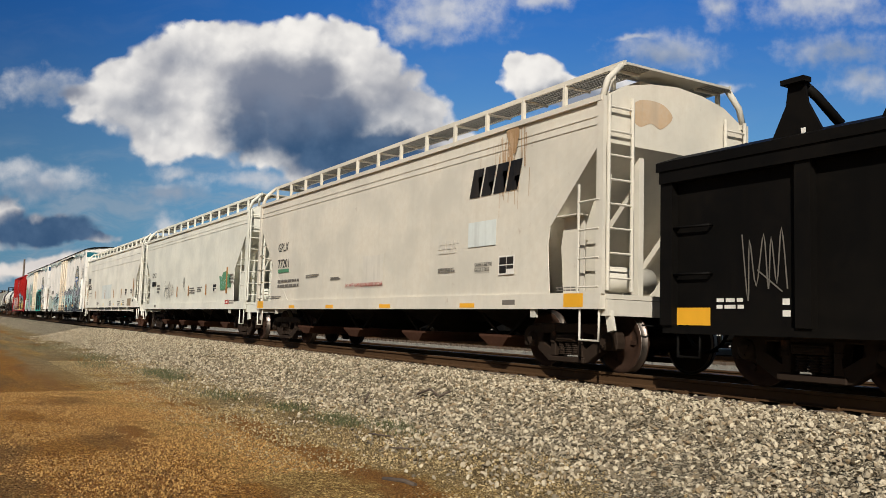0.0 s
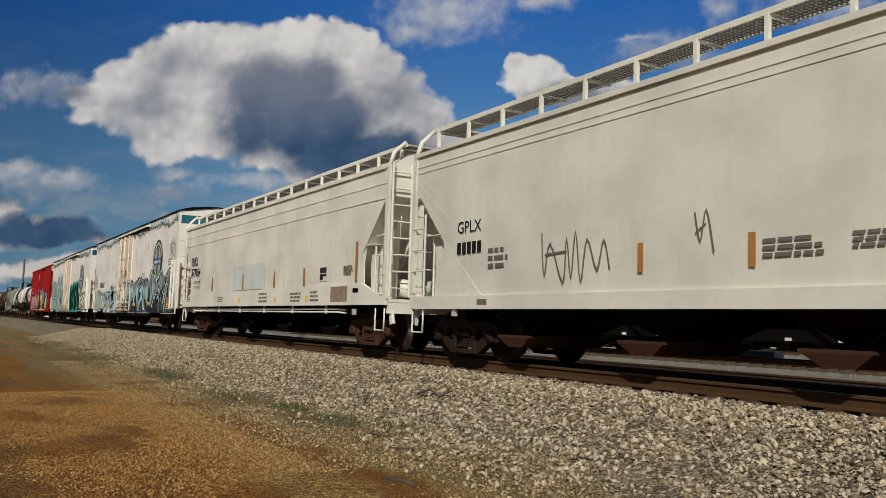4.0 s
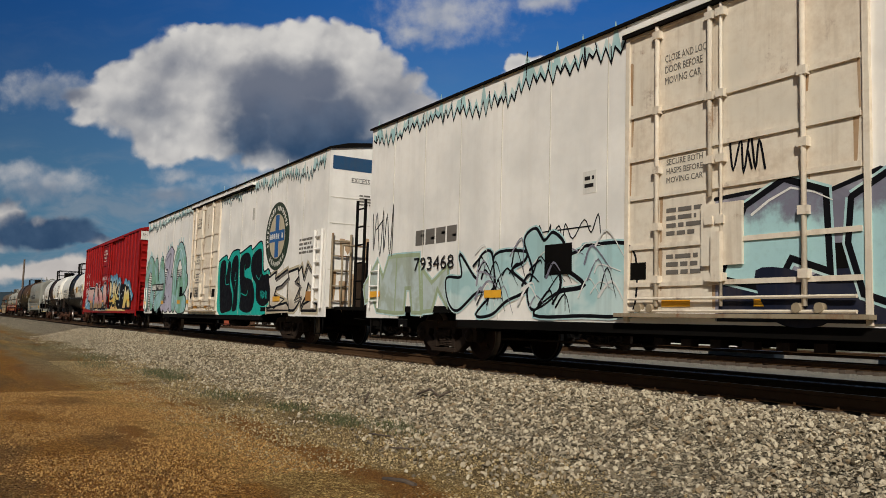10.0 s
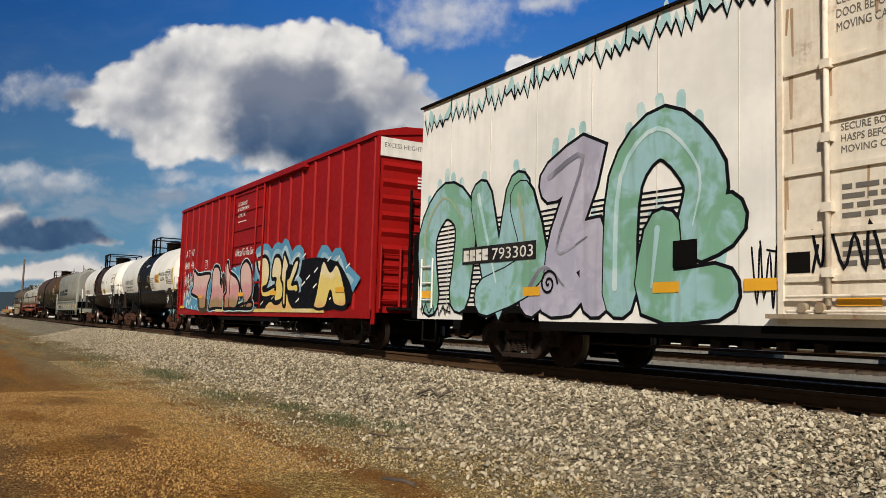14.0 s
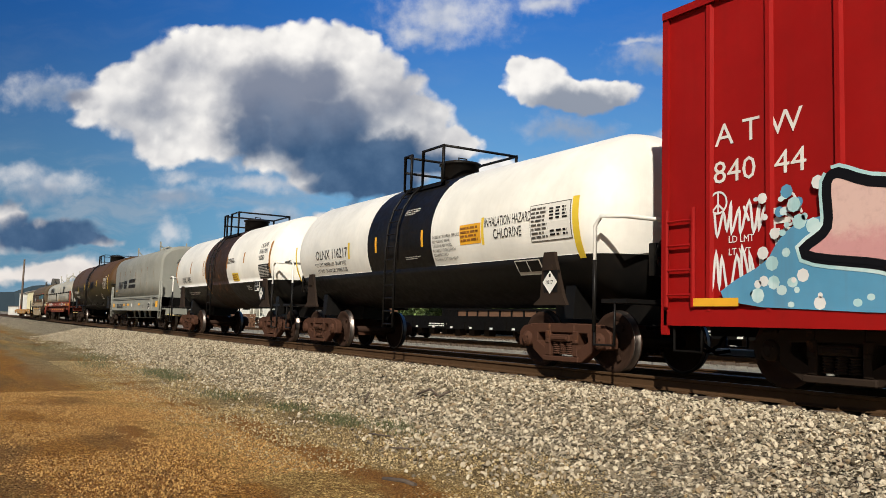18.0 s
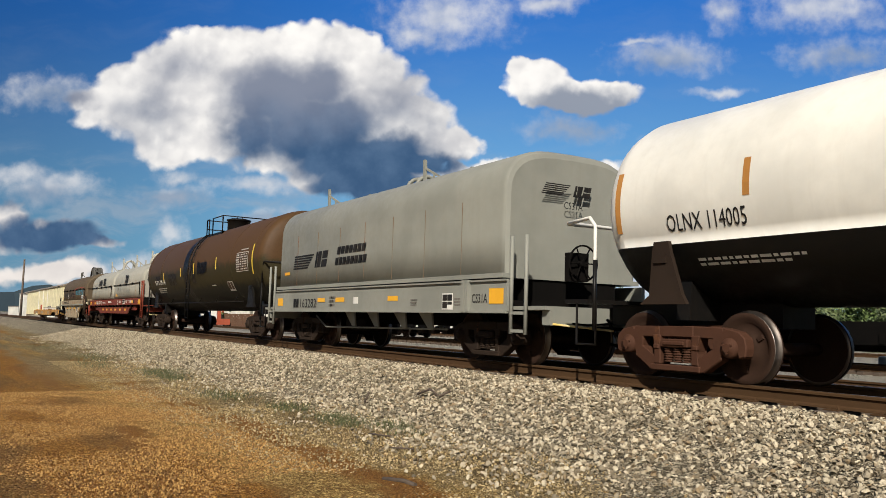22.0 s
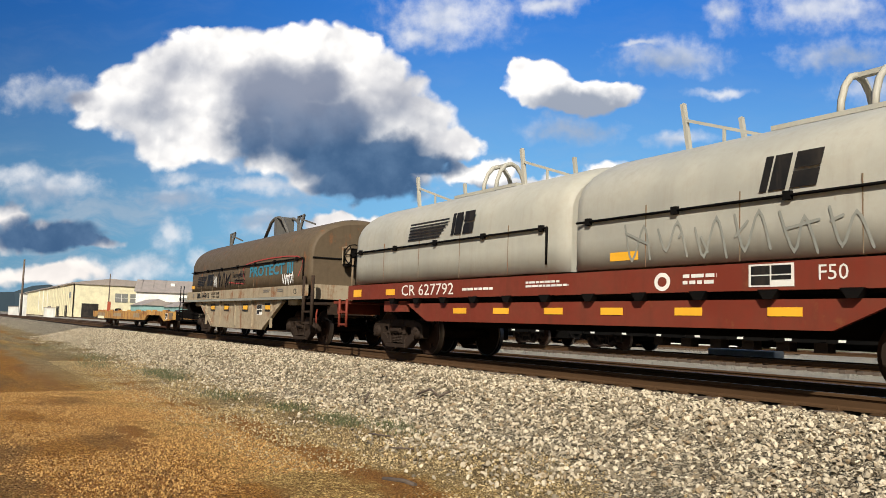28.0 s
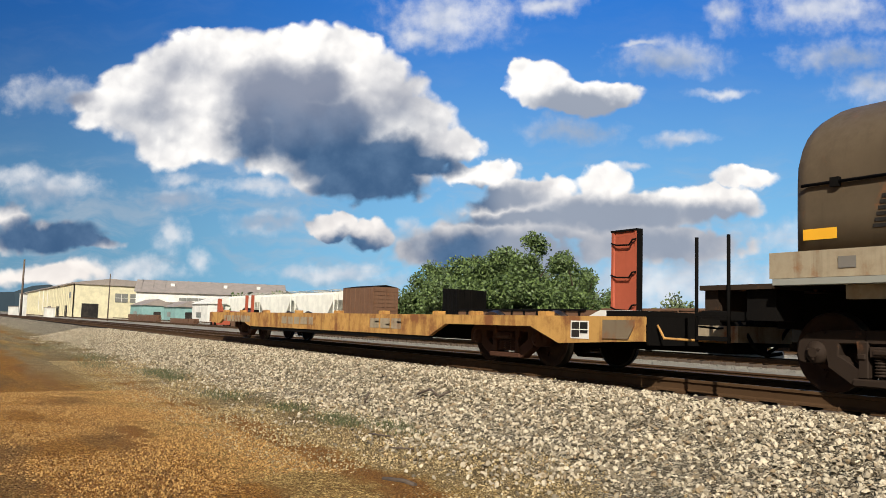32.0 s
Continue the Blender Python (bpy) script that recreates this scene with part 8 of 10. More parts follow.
tank_print(t_, -127.17 - m, -126.75 - m, 2.06, 2.58, 8, INK_GREY, WR + 0.008, WZ, 12)
for k in range(3):
    tank_print(t_, -126.70 - m + 0.16 * k, -126.57 - m + 0.16 * k, 2.34, 2.55, 4, INK_BLACK, WR + 0.008, WZ, 20 + k)
    tank_print(t_, -126.70 - m + 0.16 * k, -126.57 - m + 0.16 * k, 2.08, 2.20, 2, INK_BLACK, WR + 0.008, WZ, 24 + k)
tank_print(tank_a, -131.7 - m, -131.1 - m, 2.88, 3.02, 3, INK_WHITE, WR, WZ, 31)
tank_print(tank_a, -131.55 - m, -130.9 - m, 1.95, 2.02, 2, INK_WHITE, WR, WZ, 32)


def diamond(car, x, z, s, y):
    d = splash(car, [(x - s, z), (x, z - s), (x + s, z), (x, z + s)], INK_WHITE, 0.0, y, False, "hazard_placard", "white diamond hazard placard")
    text(d, "1017", x - s * 0.48, z - s * 0.16, s * 0.34, INK_BLACK, y - 0.003, s * 0.95)
    part("skull_mark", boxes((x - s * 0.12, x + s * 0.12, y - 0.006, y - 0.003, z + s * 0.42, z + s * 0.72)), INK_BLACK, d)
    return d


diamond(tank_a, -126.72 - m, 1.36, 0.185, -1.36)
part("placard_holder", boxes((-126.9 - m, -126.55 - m, -1.345, -1.30, 1.2, 1.55)), TANK_BLACK, tank_a)
q = tank_mark(tank_a, -127.85 - m, -127.15 - m, 1.52, 1.76, INK_WHITE, WR, WZ, "service_panel", "white-edged service panel")
tank_mark(q, -127.82 - m, -127.52 - m, 1.57, 1.74, TANK_BLACK, WR + 0.004, WZ, "panel")
tank_mark(q, -127.49 - m, -127.18 - m, 1.57, 1.74, TANK_BLACK, WR + 0.004, WZ, "panel")

tank_b, m = tank_car(-139.20, -151.85, WZ, WR, "white and black chlorine tank car with rusty center band", (-140.40, -150.35), "rusty", TANK_WHITE, TANK_BLACK, 1.80, (-146.95, -144.20), False, False)
tank_text(tank_b, "OLNX 114005", -150.25 - m, 1.96, 0.235, INK_BLACK, WR, WZ, 1.28)
for i, (line, w) in enumerate((("CHLORINE", 0.62), ("INHALATION", 0.70), ("HAZARD", 0.50))):
    tank_text(tank_b, line, -140.85 - m, 2.80 - 0.19 * i, 0.14, INK_BLACK, WR, WZ, w)
t_ = tank_mark(tank_b, -140.90 - m, -139.88 - m, 1.86, 2.28, INK_BLACK, WR, WZ, "test_table", "dark printed test table")
tank_print(t_, -140.86 - m, -139.95 - m, 1.90, 2.25, 8, INK_WHITE, WR + 0.004, WZ, 41)
p = tank_mark(tank_b, -143.60 - m, -142.95 - m, 1.86, 2.12, YELLOW, WR, WZ, "notice", "yellow emergency notice")
tank_print(p, -143.56 - m, -143.0 - m, 1.89, 2.09, 3, FADED_ORANGE, WR + 0.004, WZ, 43)
for x, z0, z1 in ((-139.95, 2.0, 2.95), (-147.2, 2.15, 2.7), (-144.2, 2.3, 2.7), (-142.4, 2.4, 2.75), (-149.0, 2.30, 2.76), (-151.2, 2.0, 2.86)):
    tank_mark(tank_b, x - m, x + 0.10 - m, z0, z1, FADED_ORANGE, WR, WZ, "reflector", "weathered amber strip")
tank_mark(tank_b, -146.9 - m, -146.82 - m, 1.5, 2.9, FADED_ORANGE, WR, WZ, "reflector", "weathered amber strip")
tank_print(tank_b, -144.1 - m, -143.3 - m, 2.45, 2.62, 4, INK_GREY, WR, WZ, 44)
tank_print(tank_b, -149.9 - m, -148.2 - m, 1.50, 1.62, 2, INK_WHITE, WR, WZ, 45)
tank_print(tank_b, -142.5 - m, -142.1 - m, 1.55, 1.70, 3, INK_WHITE, WR, WZ, 46)
frame_mark(tank_b, -141.55 - m, -141.10 - m, 1.50, 1.80, -1.25)
diamond(tank_b, -140.50 - m, 1.40, 0.185, -1.40)
part("placard_holder", boxes((-140.7 - m, -140.3 - m, -1.385, -1.20, 1.24, 1.58)), TANK_BLACK, tank_b)
mend = Matrix.Translation((6.33, 0, 0)) @ Matrix.Rotation(math.pi / 2, 4, "Z")
stencil(tank_b, -0.25, 0.55, 2.75, 2.90, 1, INK_GREY, 0.35, 48, 0.8, mend)

BZ, BR = 2.47, 1.56
tank_c, m = tank_car(-166.15, -182.35, BZ, BR, "brown tank car, darker towards its bottom", (-167.70, -180.95), "grimy", BROWN_FADE, TANK_BLACK, None, None, True, True)
tank_mark(tank_c, -175.45 - m, -174.75 - m, 1.0, 3.9, TANK_BLACK, BR, BZ, "spill_stripe", "black stripe of spilled oil", 0.004)
tank_text(tank_c, "SHPX 209414", -180.5 - m, 1.98, 0.20, INK_WHITE, BR, BZ, 1.85)
tank_print(tank_c, -180.2 - m, -178.6 - m, 1.62, 1.85, 3, INK_WHITE, BR, BZ, 51)
t_ = tank_mark(tank_c, -168.62 - m, -167.42 - m, 2.12, 2.72, INK_WHITE, BR, BZ, "test_table", "white-lined printed test table")
tank_mark(t_, -168.60 - m, -167.44 - m, 2.135, 2.705, TANK_BROWN, BR + 0.004, BZ, "panel")
tank_print(t_, -168.56 - m, -168.20 - m, 2.16, 2.68, 7, INK_WHITE, BR + 0.008, BZ, 52)
for k in range(4):
    tank_print(t_, -168.14 - m + 0.17 * k, -168.0 - m + 0.17 * k, 2.16, 2.68, 7, INK_WHITE, BR + 0.008, BZ, 60 + k)
tank_print(tank_c, -168.2 - m, -167.45 - m, 2.77, 2.84, 1, INK_WHITE, BR, BZ, 66)
for x, z0, z1 in ((-167.05, 2.0, 2.92), (-171.0, 2.3, 2.72), (-173.95, 2.25, 2.65), (-175.95, 2.2, 2.55), (-178.9, 2.1, 2.45)):
    tank_mark(tank_c, x - m, x + 0.10 - m, z0, z1, YELLOW, BR, BZ, "reflector", "yellow strip")
for k, (a, b, z0, z1) in enumerate(((-173.4, -172.1, 2.25, 2.62), (-178.0, -176.7, 1.9, 2.35), (-180.4, -179.5, 2.15, 2.35), (-174.2, -173.7, 1.9, 2.3))):
    tank_mark(tank_c, a - m, b - m, z0, z1, TANK_BLACK, BR, BZ, "painted_patch", "black painted-over patch", 0.005)
tag(tank_c, -173.3 - m, -172.2 - m, 2.2, 2.62, 131, SPRAY_BLACK, 0.05, -1.575, 6)
tank_print(tank_c, -171.8 - m, -171.2 - m, 1.74, 1.80, 1, INK_WHITE, BR, BZ, 53)
q = tank_mark(tank_c, -169.95 - m, -169.35 - m, 1.55, 1.85, INK_WHITE, BR, BZ, "service_panel", "white-edged service panel")
tank_mark(q, -169.92 - m, -169.66 - m, 1.60, 1.83, TANK_BROWN, BR + 0.004, BZ, "panel")
tank_mark(q, -169.63 - m, -169.38 - m, 1.60, 1.83, TANK_BROWN, BR + 0.004, BZ, "panel")
mend = Matrix.Translation((8.10, 0, 0)) @ Matrix.Rotation(math.pi / 2, 4, "Z")
text(tank_c, "SHPX 209414", 0, 0, 0.13, INK_WHITE, at=pose(8.115, -0.75, 2.82, 90, 0, 90), width=1.15)
stencil(tank_c, -0.45, 0.25, 2.52, 2.70, 2, INK_WHITE, -0.012, 55, 0.6, mend)


# ---------------------------------------------------------------- steel coil cars
def hood(car, x0, x1, z0, zs, zt, mat, name="hood", half=1.50, label="", end_round=0.28, boxy=1.0):
    """A long rounded cover: upright sides, curved top, softened ends."""
    def ring(x, k, dz):
        pts = [(x, -half * k, z0), (x, -half * k, z0 + (zs - z0) * 0.5), (x, -half * k * 0.995, zs)]
        for a in range(1, 20):
            t = a / 20 * math.pi
            c = math.copysign(abs(math.cos(t)) ** boxy, math.cos(t))
            pts.append((x, -half * k * c * (1 - 0.03 * math.sin(t)), zs + (zt - dz - zs) * math.sin(t) ** 0.8))
        pts += [(x, half * k * 0.995, zs), (x, half * k, z0 + (zs - z0) * 0.5), (x, half * k, z0)]
        return pts
    e = end_round
    st = [(x0, 0.93, 0.14), (x0 + e * 0.3, 0.975, 0.05), (x0 + e, 1, 0), ((x0 + x1) / 2, 1, 0), (x1 - e, 1, 0), (x1 - e * 0.3, 0.975, 0.05), (x1, 0.93, 0.14)]
    bm = loft(bmesh.new(), [ring(x, k, d) for x, k, d in st])
    ob = part(name, bm, mat, car, label)
    n = max(3, int((x1 - x0) / 1.35))
    for i in range(1, n):
        xs = x0 + (x1 - x0) * i / n
        part("hood_seam", boxes((xs - 0.007, xs + 0.007, -half - 0.003, -half + 0.02, z0, zs - 0.02)), SILL_RUST, ob)
    for f in ob.data.polygons:
        f.use_smooth = len(f.vertices) == 4 and abs(f.normal.x) < 0.8
    return ob


def lift_hoop(parent, x, zt, mat, w=0.34, hgt=0.50):
    """The double arch by which a hood is lifted."""
    for dx in (-0.22, 0.22):
        pts = [(x + dx, w * math.cos(t) * 1.0, zt - 0.10 + hgt * math.sin(t) + 0.06) for t in [math.pi * i / 8 for i in range(9)]]
        part("lift_arch", pipe(pts, 0.045, 6), mat, parent, "arched lifting loop")
    part("lift_bar", boxes((x - 0.24, x + 0.24, -0.05, 0.05, zt + hgt - 0.08, zt + hgt - 0.02)), mat, parent)


def guide_post(parent, x, zt, mat, lean=0.12, hgt=0.65, back=0.75):
    """Slanted guide posts and their stay on top of a hood."""
    for y in (-0.62, 0.62):
        part("guide_post", pipe([(x, y, zt - 0.42), (x - lean, y, zt + hgt)], 0.045, 4), mat, parent, "slanted hood guide post")
    part("guide_stay", pipe([(x - lean * 0.7, -0.62, zt + hgt * 0.6), (x + back, -0.45, zt - 0.05)], 0.03, 4), mat, parent)
    part("guide_strut", pipe([(x + back * 0.45, -0.55, zt + hgt * 0.25), (x + back * 0.45, -0.55, zt - 0.2)], 0.025, 4), mat, parent)


def end_gear(car, xe, e, mat, z=1.0, wheel=True, posts=(0.10, 0.50), top=1.15, post_mat=None, r=0.035, out=0.95):
    """End platform, rail, steps and hand brake of a coil car."""
    pm = post_mat or mat
    def span(a, b):
        return sorted((xe + e * a, xe + e * b))
    part("end_platform", boxes((*span(0, out), -1.5, 1.5, z - 0.06, z)), mat, car)
    part("end_sill", boxes((*span(out - 0.2, out), -1.4, 1.4, z - 0.30, z - 0.06)), mat, car)
    for dx in posts:
        part("hand_post", pipe([(xe + e * dx, -1.54, 0.52), (xe + e * dx, -1.54, z + top)], r, 6), pm, car)
    for zz in (0.55, 0.84):
        part("step", boxes((*span(*posts), -1.56, -1.50, zz, zz + 0.05)), pm, car)
    if wheel:
        brake_wheel(car, xe + e * 0.55, -0.4, z + 0.75, UNDER_BLACK, 0.30)
        part("release_rod", pipe([(xe + e * 0.95, -1.35, 0.70), (xe + e * 1.3, -0.4, 0.62)], 0.018, 6), SPRAY_YELLOW, car, "yellow uncoupling lever")


def grey_coil_car():
    xf, xr = -153.60, -164.80
    mid, h = (xf + xr) / 2, (xf - xr) / 2
    car = thing("coil_car", mid, 0, 0, "grey steel coil car with a smooth grey hood", "coil car", "freight cars of the passing train")
    CARS.append((car, mid))
    hd = hood(car, -h + 0.10, h - 0.18, 1.52, 2.90, 3.76, COIL_GREY, label="smooth grey steel hood", half=1.50, end_round=0.12, boxy=0.55)
    part("hood_lip", boxes((-h + 0.08, h - 0.16, -1.55, 1.55, 1.46, 1.54)), COIL_GREY, hd)
    lift_hoop(hd, -0.1, 3.72, COIL_GREY, 0.34, 0.40)
    guide_post(hd, 1.1, 3.80, COIL_GREY, 0.05, 0.45, 0.55)
    guide_post(hd, -4.2, 3.80, COIL_GREY, 0.05, 0.45, 0.55)
    for s in (-1, 1):
        part("side_sill", boxes((-h, h, s * 1.51 - 0.04, s * 1.51 + 0.04, 0.88, 1.40)), COIL_GREY, car)
        for z in (0.86, 1.40):
            part("sill_flange", boxes((-h, h, s * 1.53 - 0.06, s * 1.53 + 0.06, z, z + 0.03)), COIL_GREY, car)
        part("stake", boxes((h - 1.34, h - 1.26, s * 1.52 - 0.10, s * 1.52 + 0.10, 0.88, 1.44)), COIL_GREY, car)
        part("stake", boxes((h - 1.20, h - 1.12, s * 1.52 - 0.10, s * 1.52 + 0.10, 0.88, 1.44)), COIL_GREY, car)
        for x in (-1.6, -0.4, 0.9, 2.0):
            part("gusset", plate([(x, 0.90), (x + 0.55, 0.90), (x + 0.62, 0.55), (x + 0.45, 0.55)], s * 1.20 - 0.02, s * 1.20 + 0.02), COIL_GREY, car)
    part("floor", boxes((-h, h, -1.46, 1.46, 0.98, 1.08), (-h + 0.6, h - 0.2, -1.0, 1.0, 1.08, 1.56)), UNDER_BLACK, car)
    part("center_sill", boxes((-h - 0.9, h + 0.9, -0.35, 0.35, 0.62, 0.98)), UNDER_BLACK, car)
    part("air_reservoir", rod(bmesh.new(), (-1.6, -1.0, 0.62), (-0.5, -1.0, 0.62), 0.17, 14), UNDER_BLACK, car)
    part("brake_pipe", pipe([(-3.4, -1.2, 0.78), (-2.6, -1.25, 0.50), (3.0, -1.1, 0.55)], 0.02, 6), COIL_GREY, car)
    end_gear(car, h, 1, COIL_GREY, 0.98)
    end_gear(car, -h, -1, COIL_GREY, 0.98, False)
    truck(car, -154.87 - mid, "grimy")
    truck(car, -163.50 - mid, "grimy")
    couplers(car, h + 1.1, -h - 1.1)
    y = -1.506
    logo_stripes(car, -163.6 - mid, -162.2 - mid, 1.98, 2.36, INK_BLACK, y, 1.2)
    mark_ns(car, -162.12 - mid, 1.98, 0.40, INK_BLACK, y)
    logo_blocks(car, -160.75 - mid, -159.15 - mid, 2.24, 2.42, 7, INK_BLACK, 0.25, y)
    logo_blocks(car, -160.85 - mid, -159.10 - mid, 1.98, 2.16, 8, INK_BLACK, 0.25, y)
    y = -1.556
    logo_blocks(car, -163.35 - mid, -162.95 - mid, 0.97, 1.20, 2, INK_BLACK, 0.0, y)
    text(car, "163282", -162.85 - mid, 0.97, 0.23, INK_BLACK, y, 1.05)
    text(car, "CS31A", -154.66 - mid, 1.04, 0.16, INK_BLACK, y, 0.48)
    for a, b, z0, z1 in ((-154.12, -153.70, 1.02, 1.28), (-157.9, -157.45, 1.10, 1.20), (-160.6, -160.1, 1.10, 1.20), (-164.55, -164.15, 1.02, 1.22), (-161.7, -161.25, 1.10, 1.20)):
        mark(car, a - mid, b - mid, z0, z1, ORANGE, y, "reflector", "amber reflective panel")
    mark(car, -164.2 - mid, -163.85 - mid, 1.85, 1.93, ORANGE, -1.512, "reflector")
    frame_mark(car, -155.68 - mid, -155.30 - mid, 0.92, 1.22, y)
    mark(car, -159.6 - mid, -159.35 - mid, 1.05, 1.2, INK_WHITE, y, "placard", "small white placard")
    for k, (a, b) in enumerate(((-161.0, -160.7), (-160.9, -160.6), (-156.9, -156.6), (-155.25, -155.0), (-161.9, -161.75))):
        stencil(car, a - mid, b - mid, 0.98, 1.25 if k < 2 else 1.14, 3, INK_GREY, y, 90 + k)
    m4 = pose(h - 0.048, 0, 0, 0, 0, 90)
    logo_stripes(car, -0.85, -0.22, 2.95, 3.16, INK_BLACK, 0, 1.0, m4)
    mark_ns(car, -0.15, 2.95, 0.20, INK_BLACK, 0, m4)
    text(car, "CS31A", 0, 0, 0.13, INK_BLACK, at=m4 @ pose(-0.35, -0.006, 2.72, 90, 0, 0), width=0.42)


grey_coil_car()


def red_coil_car():
    xf, xr = -183.40, -199.00
    mid, h = (xf + xr) / 2, (xf - xr) / 2
    car = thing("coil_car", mid, 0, 0, "oxide-red coil car under two pale grey hoods", "coil car", "freight cars of the passing train")
    CARS.append((car, mid))
    j = -191.22 - mid
    for a, b in ((-h + 0.1, j - 0.06), (j + 0.06, h - 0.05)):
        hd = hood(car, a, b, 1.50, 2.35, 3.30, COIL_PALE, label="pale grey curved steel hood", half=1.50)
        c = (a + b) / 2
        for s in (-1, 1):
            part("hand_rod", pipe([(a + 0.15, s * 1.53, 2.20), (b - 0.45, s * 1.53, 2.20), (b - 0.45, s * 1.53, 1.62)], 0.018, 6), UNDER_BLACK, hd)
            for k in range(5):
                x = a + 0.4 + k * (b - a - 1.0) / 4
                part("rod_bracket", boxes((x - 0.05, x + 0.05, s * 1.52 - 0.03, s * 1.52 + 0.03, 2.15, 2.25)), UNDER_BLACK, hd)
        lift_hoop(hd, c, 3.30, COIL_PALE, 0.36, 0.62)
        guide_post(hd, c + 1.6, 3.28, COIL_PALE, 0.18, 0.62, 1.1)
        guide_post(hd, c - 2.3, 3.28, COIL_PALE, 0.18, 0.62, 1.1)
        part("hood_ridge", boxes((c - 1.1, c + 1.1, -0.5, 0.5, 3.27, 3.33)), COIL_PALE, hd)
    for s in (-1, 1):
        part("side_sill", boxes((-h, h, s * 1.51 - 0.05, s * 1.51 + 0.05, 1.14, 1.46)), FRAME_RED, car)
        part("fishbelly_sill", plate([(-h + 2.7, 1.04), (h - 2.7, 1.04), (h - 3.5, 0.70), (-h + 3.5, 0.70)], s * 1.46 - 0.03, s * 1.46 + 0.03), FRAME_RED, car)
        for k in range(12):
            x = -h + 2.2 + k * (2 * h - 4.4) / 11
            part("stake_pocket", plate([(x - 0.14, 1.15), (x + 0.14, 1.15), (x + 0.06, 1.04), (x - 0.06, 1.04)], s * 1.52 - 0.06, s * 1.52 + 0.06), UNDER_BLACK, car)
        for e in (-1, 1):
            part("bolster_cover", boxes((e * (h - 2.1) - 0.5, e * (h - 2.1) + 0.5, s * 1.40 - 0.04, s * 1.40 + 0.04, 0.88, 1.10)), FRAME_RED, car)
    part("deck", boxes((-h, h, -1.45, 1.45, 1.10, 1.48)), UNDER_BLACK, car)
    part("center_sill", boxes((-h - 0.8, h + 0.8, -0.35, 0.35, 0.60, 1.10)), UNDER_BLACK, car)
    end_gear(car, h, 1, FRAME_RED, 1.12)
    end_gear(car, -h, -1, FRAME_RED, 1.12, False, top=0.04)
    truck(car, -185.50 - mid, "grimy")
    truck(car, -198.07 - mid + 0.6, "grimy")
    couplers(car, h + 1.0, -h - 1.0)
    y = -1.506
    mark_ns(car, -187.80 - mid, 2.28, 0.40, INK_BLACK, y)
    logo_stripes(car, -196.3 - mid, -194.7 - mid, 2.30, 2.66, INK_BLACK, y, 1.2)
    mark_ns(car, -194.65 - mid, 2.30, 0.40, INK_BLACK, y)
    for k in range(6):
        tag(car, -190.0 - mid + k * 0.62, -189.5 - mid + k * 0.62, 1.62, 2.02, 40 + k, COIL_GREY, 0.035, y, 2)
    y = -1.562
    text(car, "CR 627792", -196.40 - mid, 1.20, 0.22, INK_WHITE, y, 2.0)
    text(car, "F50", -187.0 - mid, 1.24, 0.17, INK_WHITE, y, 0.34)
    stencil(car, -194.1 - mid, -193.0 - mid, 1.24, 1.32, 1, INK_WHITE, y, 61)
    stencil(car, -192.2 - mid, -191.1 - mid, 1.26, 1.38, 2, INK_WHITE, y, 62)
    stencil(car, -188.9 - mid, -188.3 - mid, 1.22, 1.38, 2, INK_WHITE, y, 63)
    stencil(car, -186.2 - mid, -185.9 - mid, 1.24, 1.36, 2, INK_WHITE, y, 64)
    frame_mark(car, -187.9 - mid, -187.3 - mid, 1.18, 1.44, y)
    # round emblem
    splash(car, [(-189.25 - mid + 0.14 * math.cos(t), 1.28 + 0.12 * math.sin(t)) for t in [i * math.tau / 16 for i in range(16)]], INK_WHITE, 0.004, y, False, "emblem", "small white round emblem")
    splash(car, [(-189.25 - mid + 0.08 * math.cos(t), 1.28 + 0.065 * math.sin(t)) for t in [i * math.tau / 16 for i in range(16)]], FRAME_RED, 0.006, y, False, "emblem")
    for a, b, z0, z1 in ((-183.90, -183.44, 1.18, 1.40), (-185.55, -185.15, 1.22, 1.36), (-198.7, -198.3, 1.20, 1.36), (-197.1, -196.7, 1.22, 1.34)):
        mark(car, a - mid, b - mid, z0, z1, ORANGE, y, "reflector", "amber reflective panel")
    mark(car, -185.75 - mid, -185.58 - mid, 1.22, 1.38, INK_WHITE, y, "placard", "small white placard")
    mark(car, -185.13 - mid, -184.8 - mid, 1.22, 1.36, INK_BLACK, y, "placard", "small black placard")
    for x in (-187.7, -189.1, -190.5, -191.8, -193.2, -194.5):
        mark(car, x - mid, x + 0.45 - mid, 0.85, 0.95, ORANGE, -1.494, "reflector", "amber reflective strip")
    mark(car, -190.3 - mid, -189.75 - mid, 1.60, 1.72, ORANGE, -1.506, "reflector", "amber reflective strip")


red_coil_car()


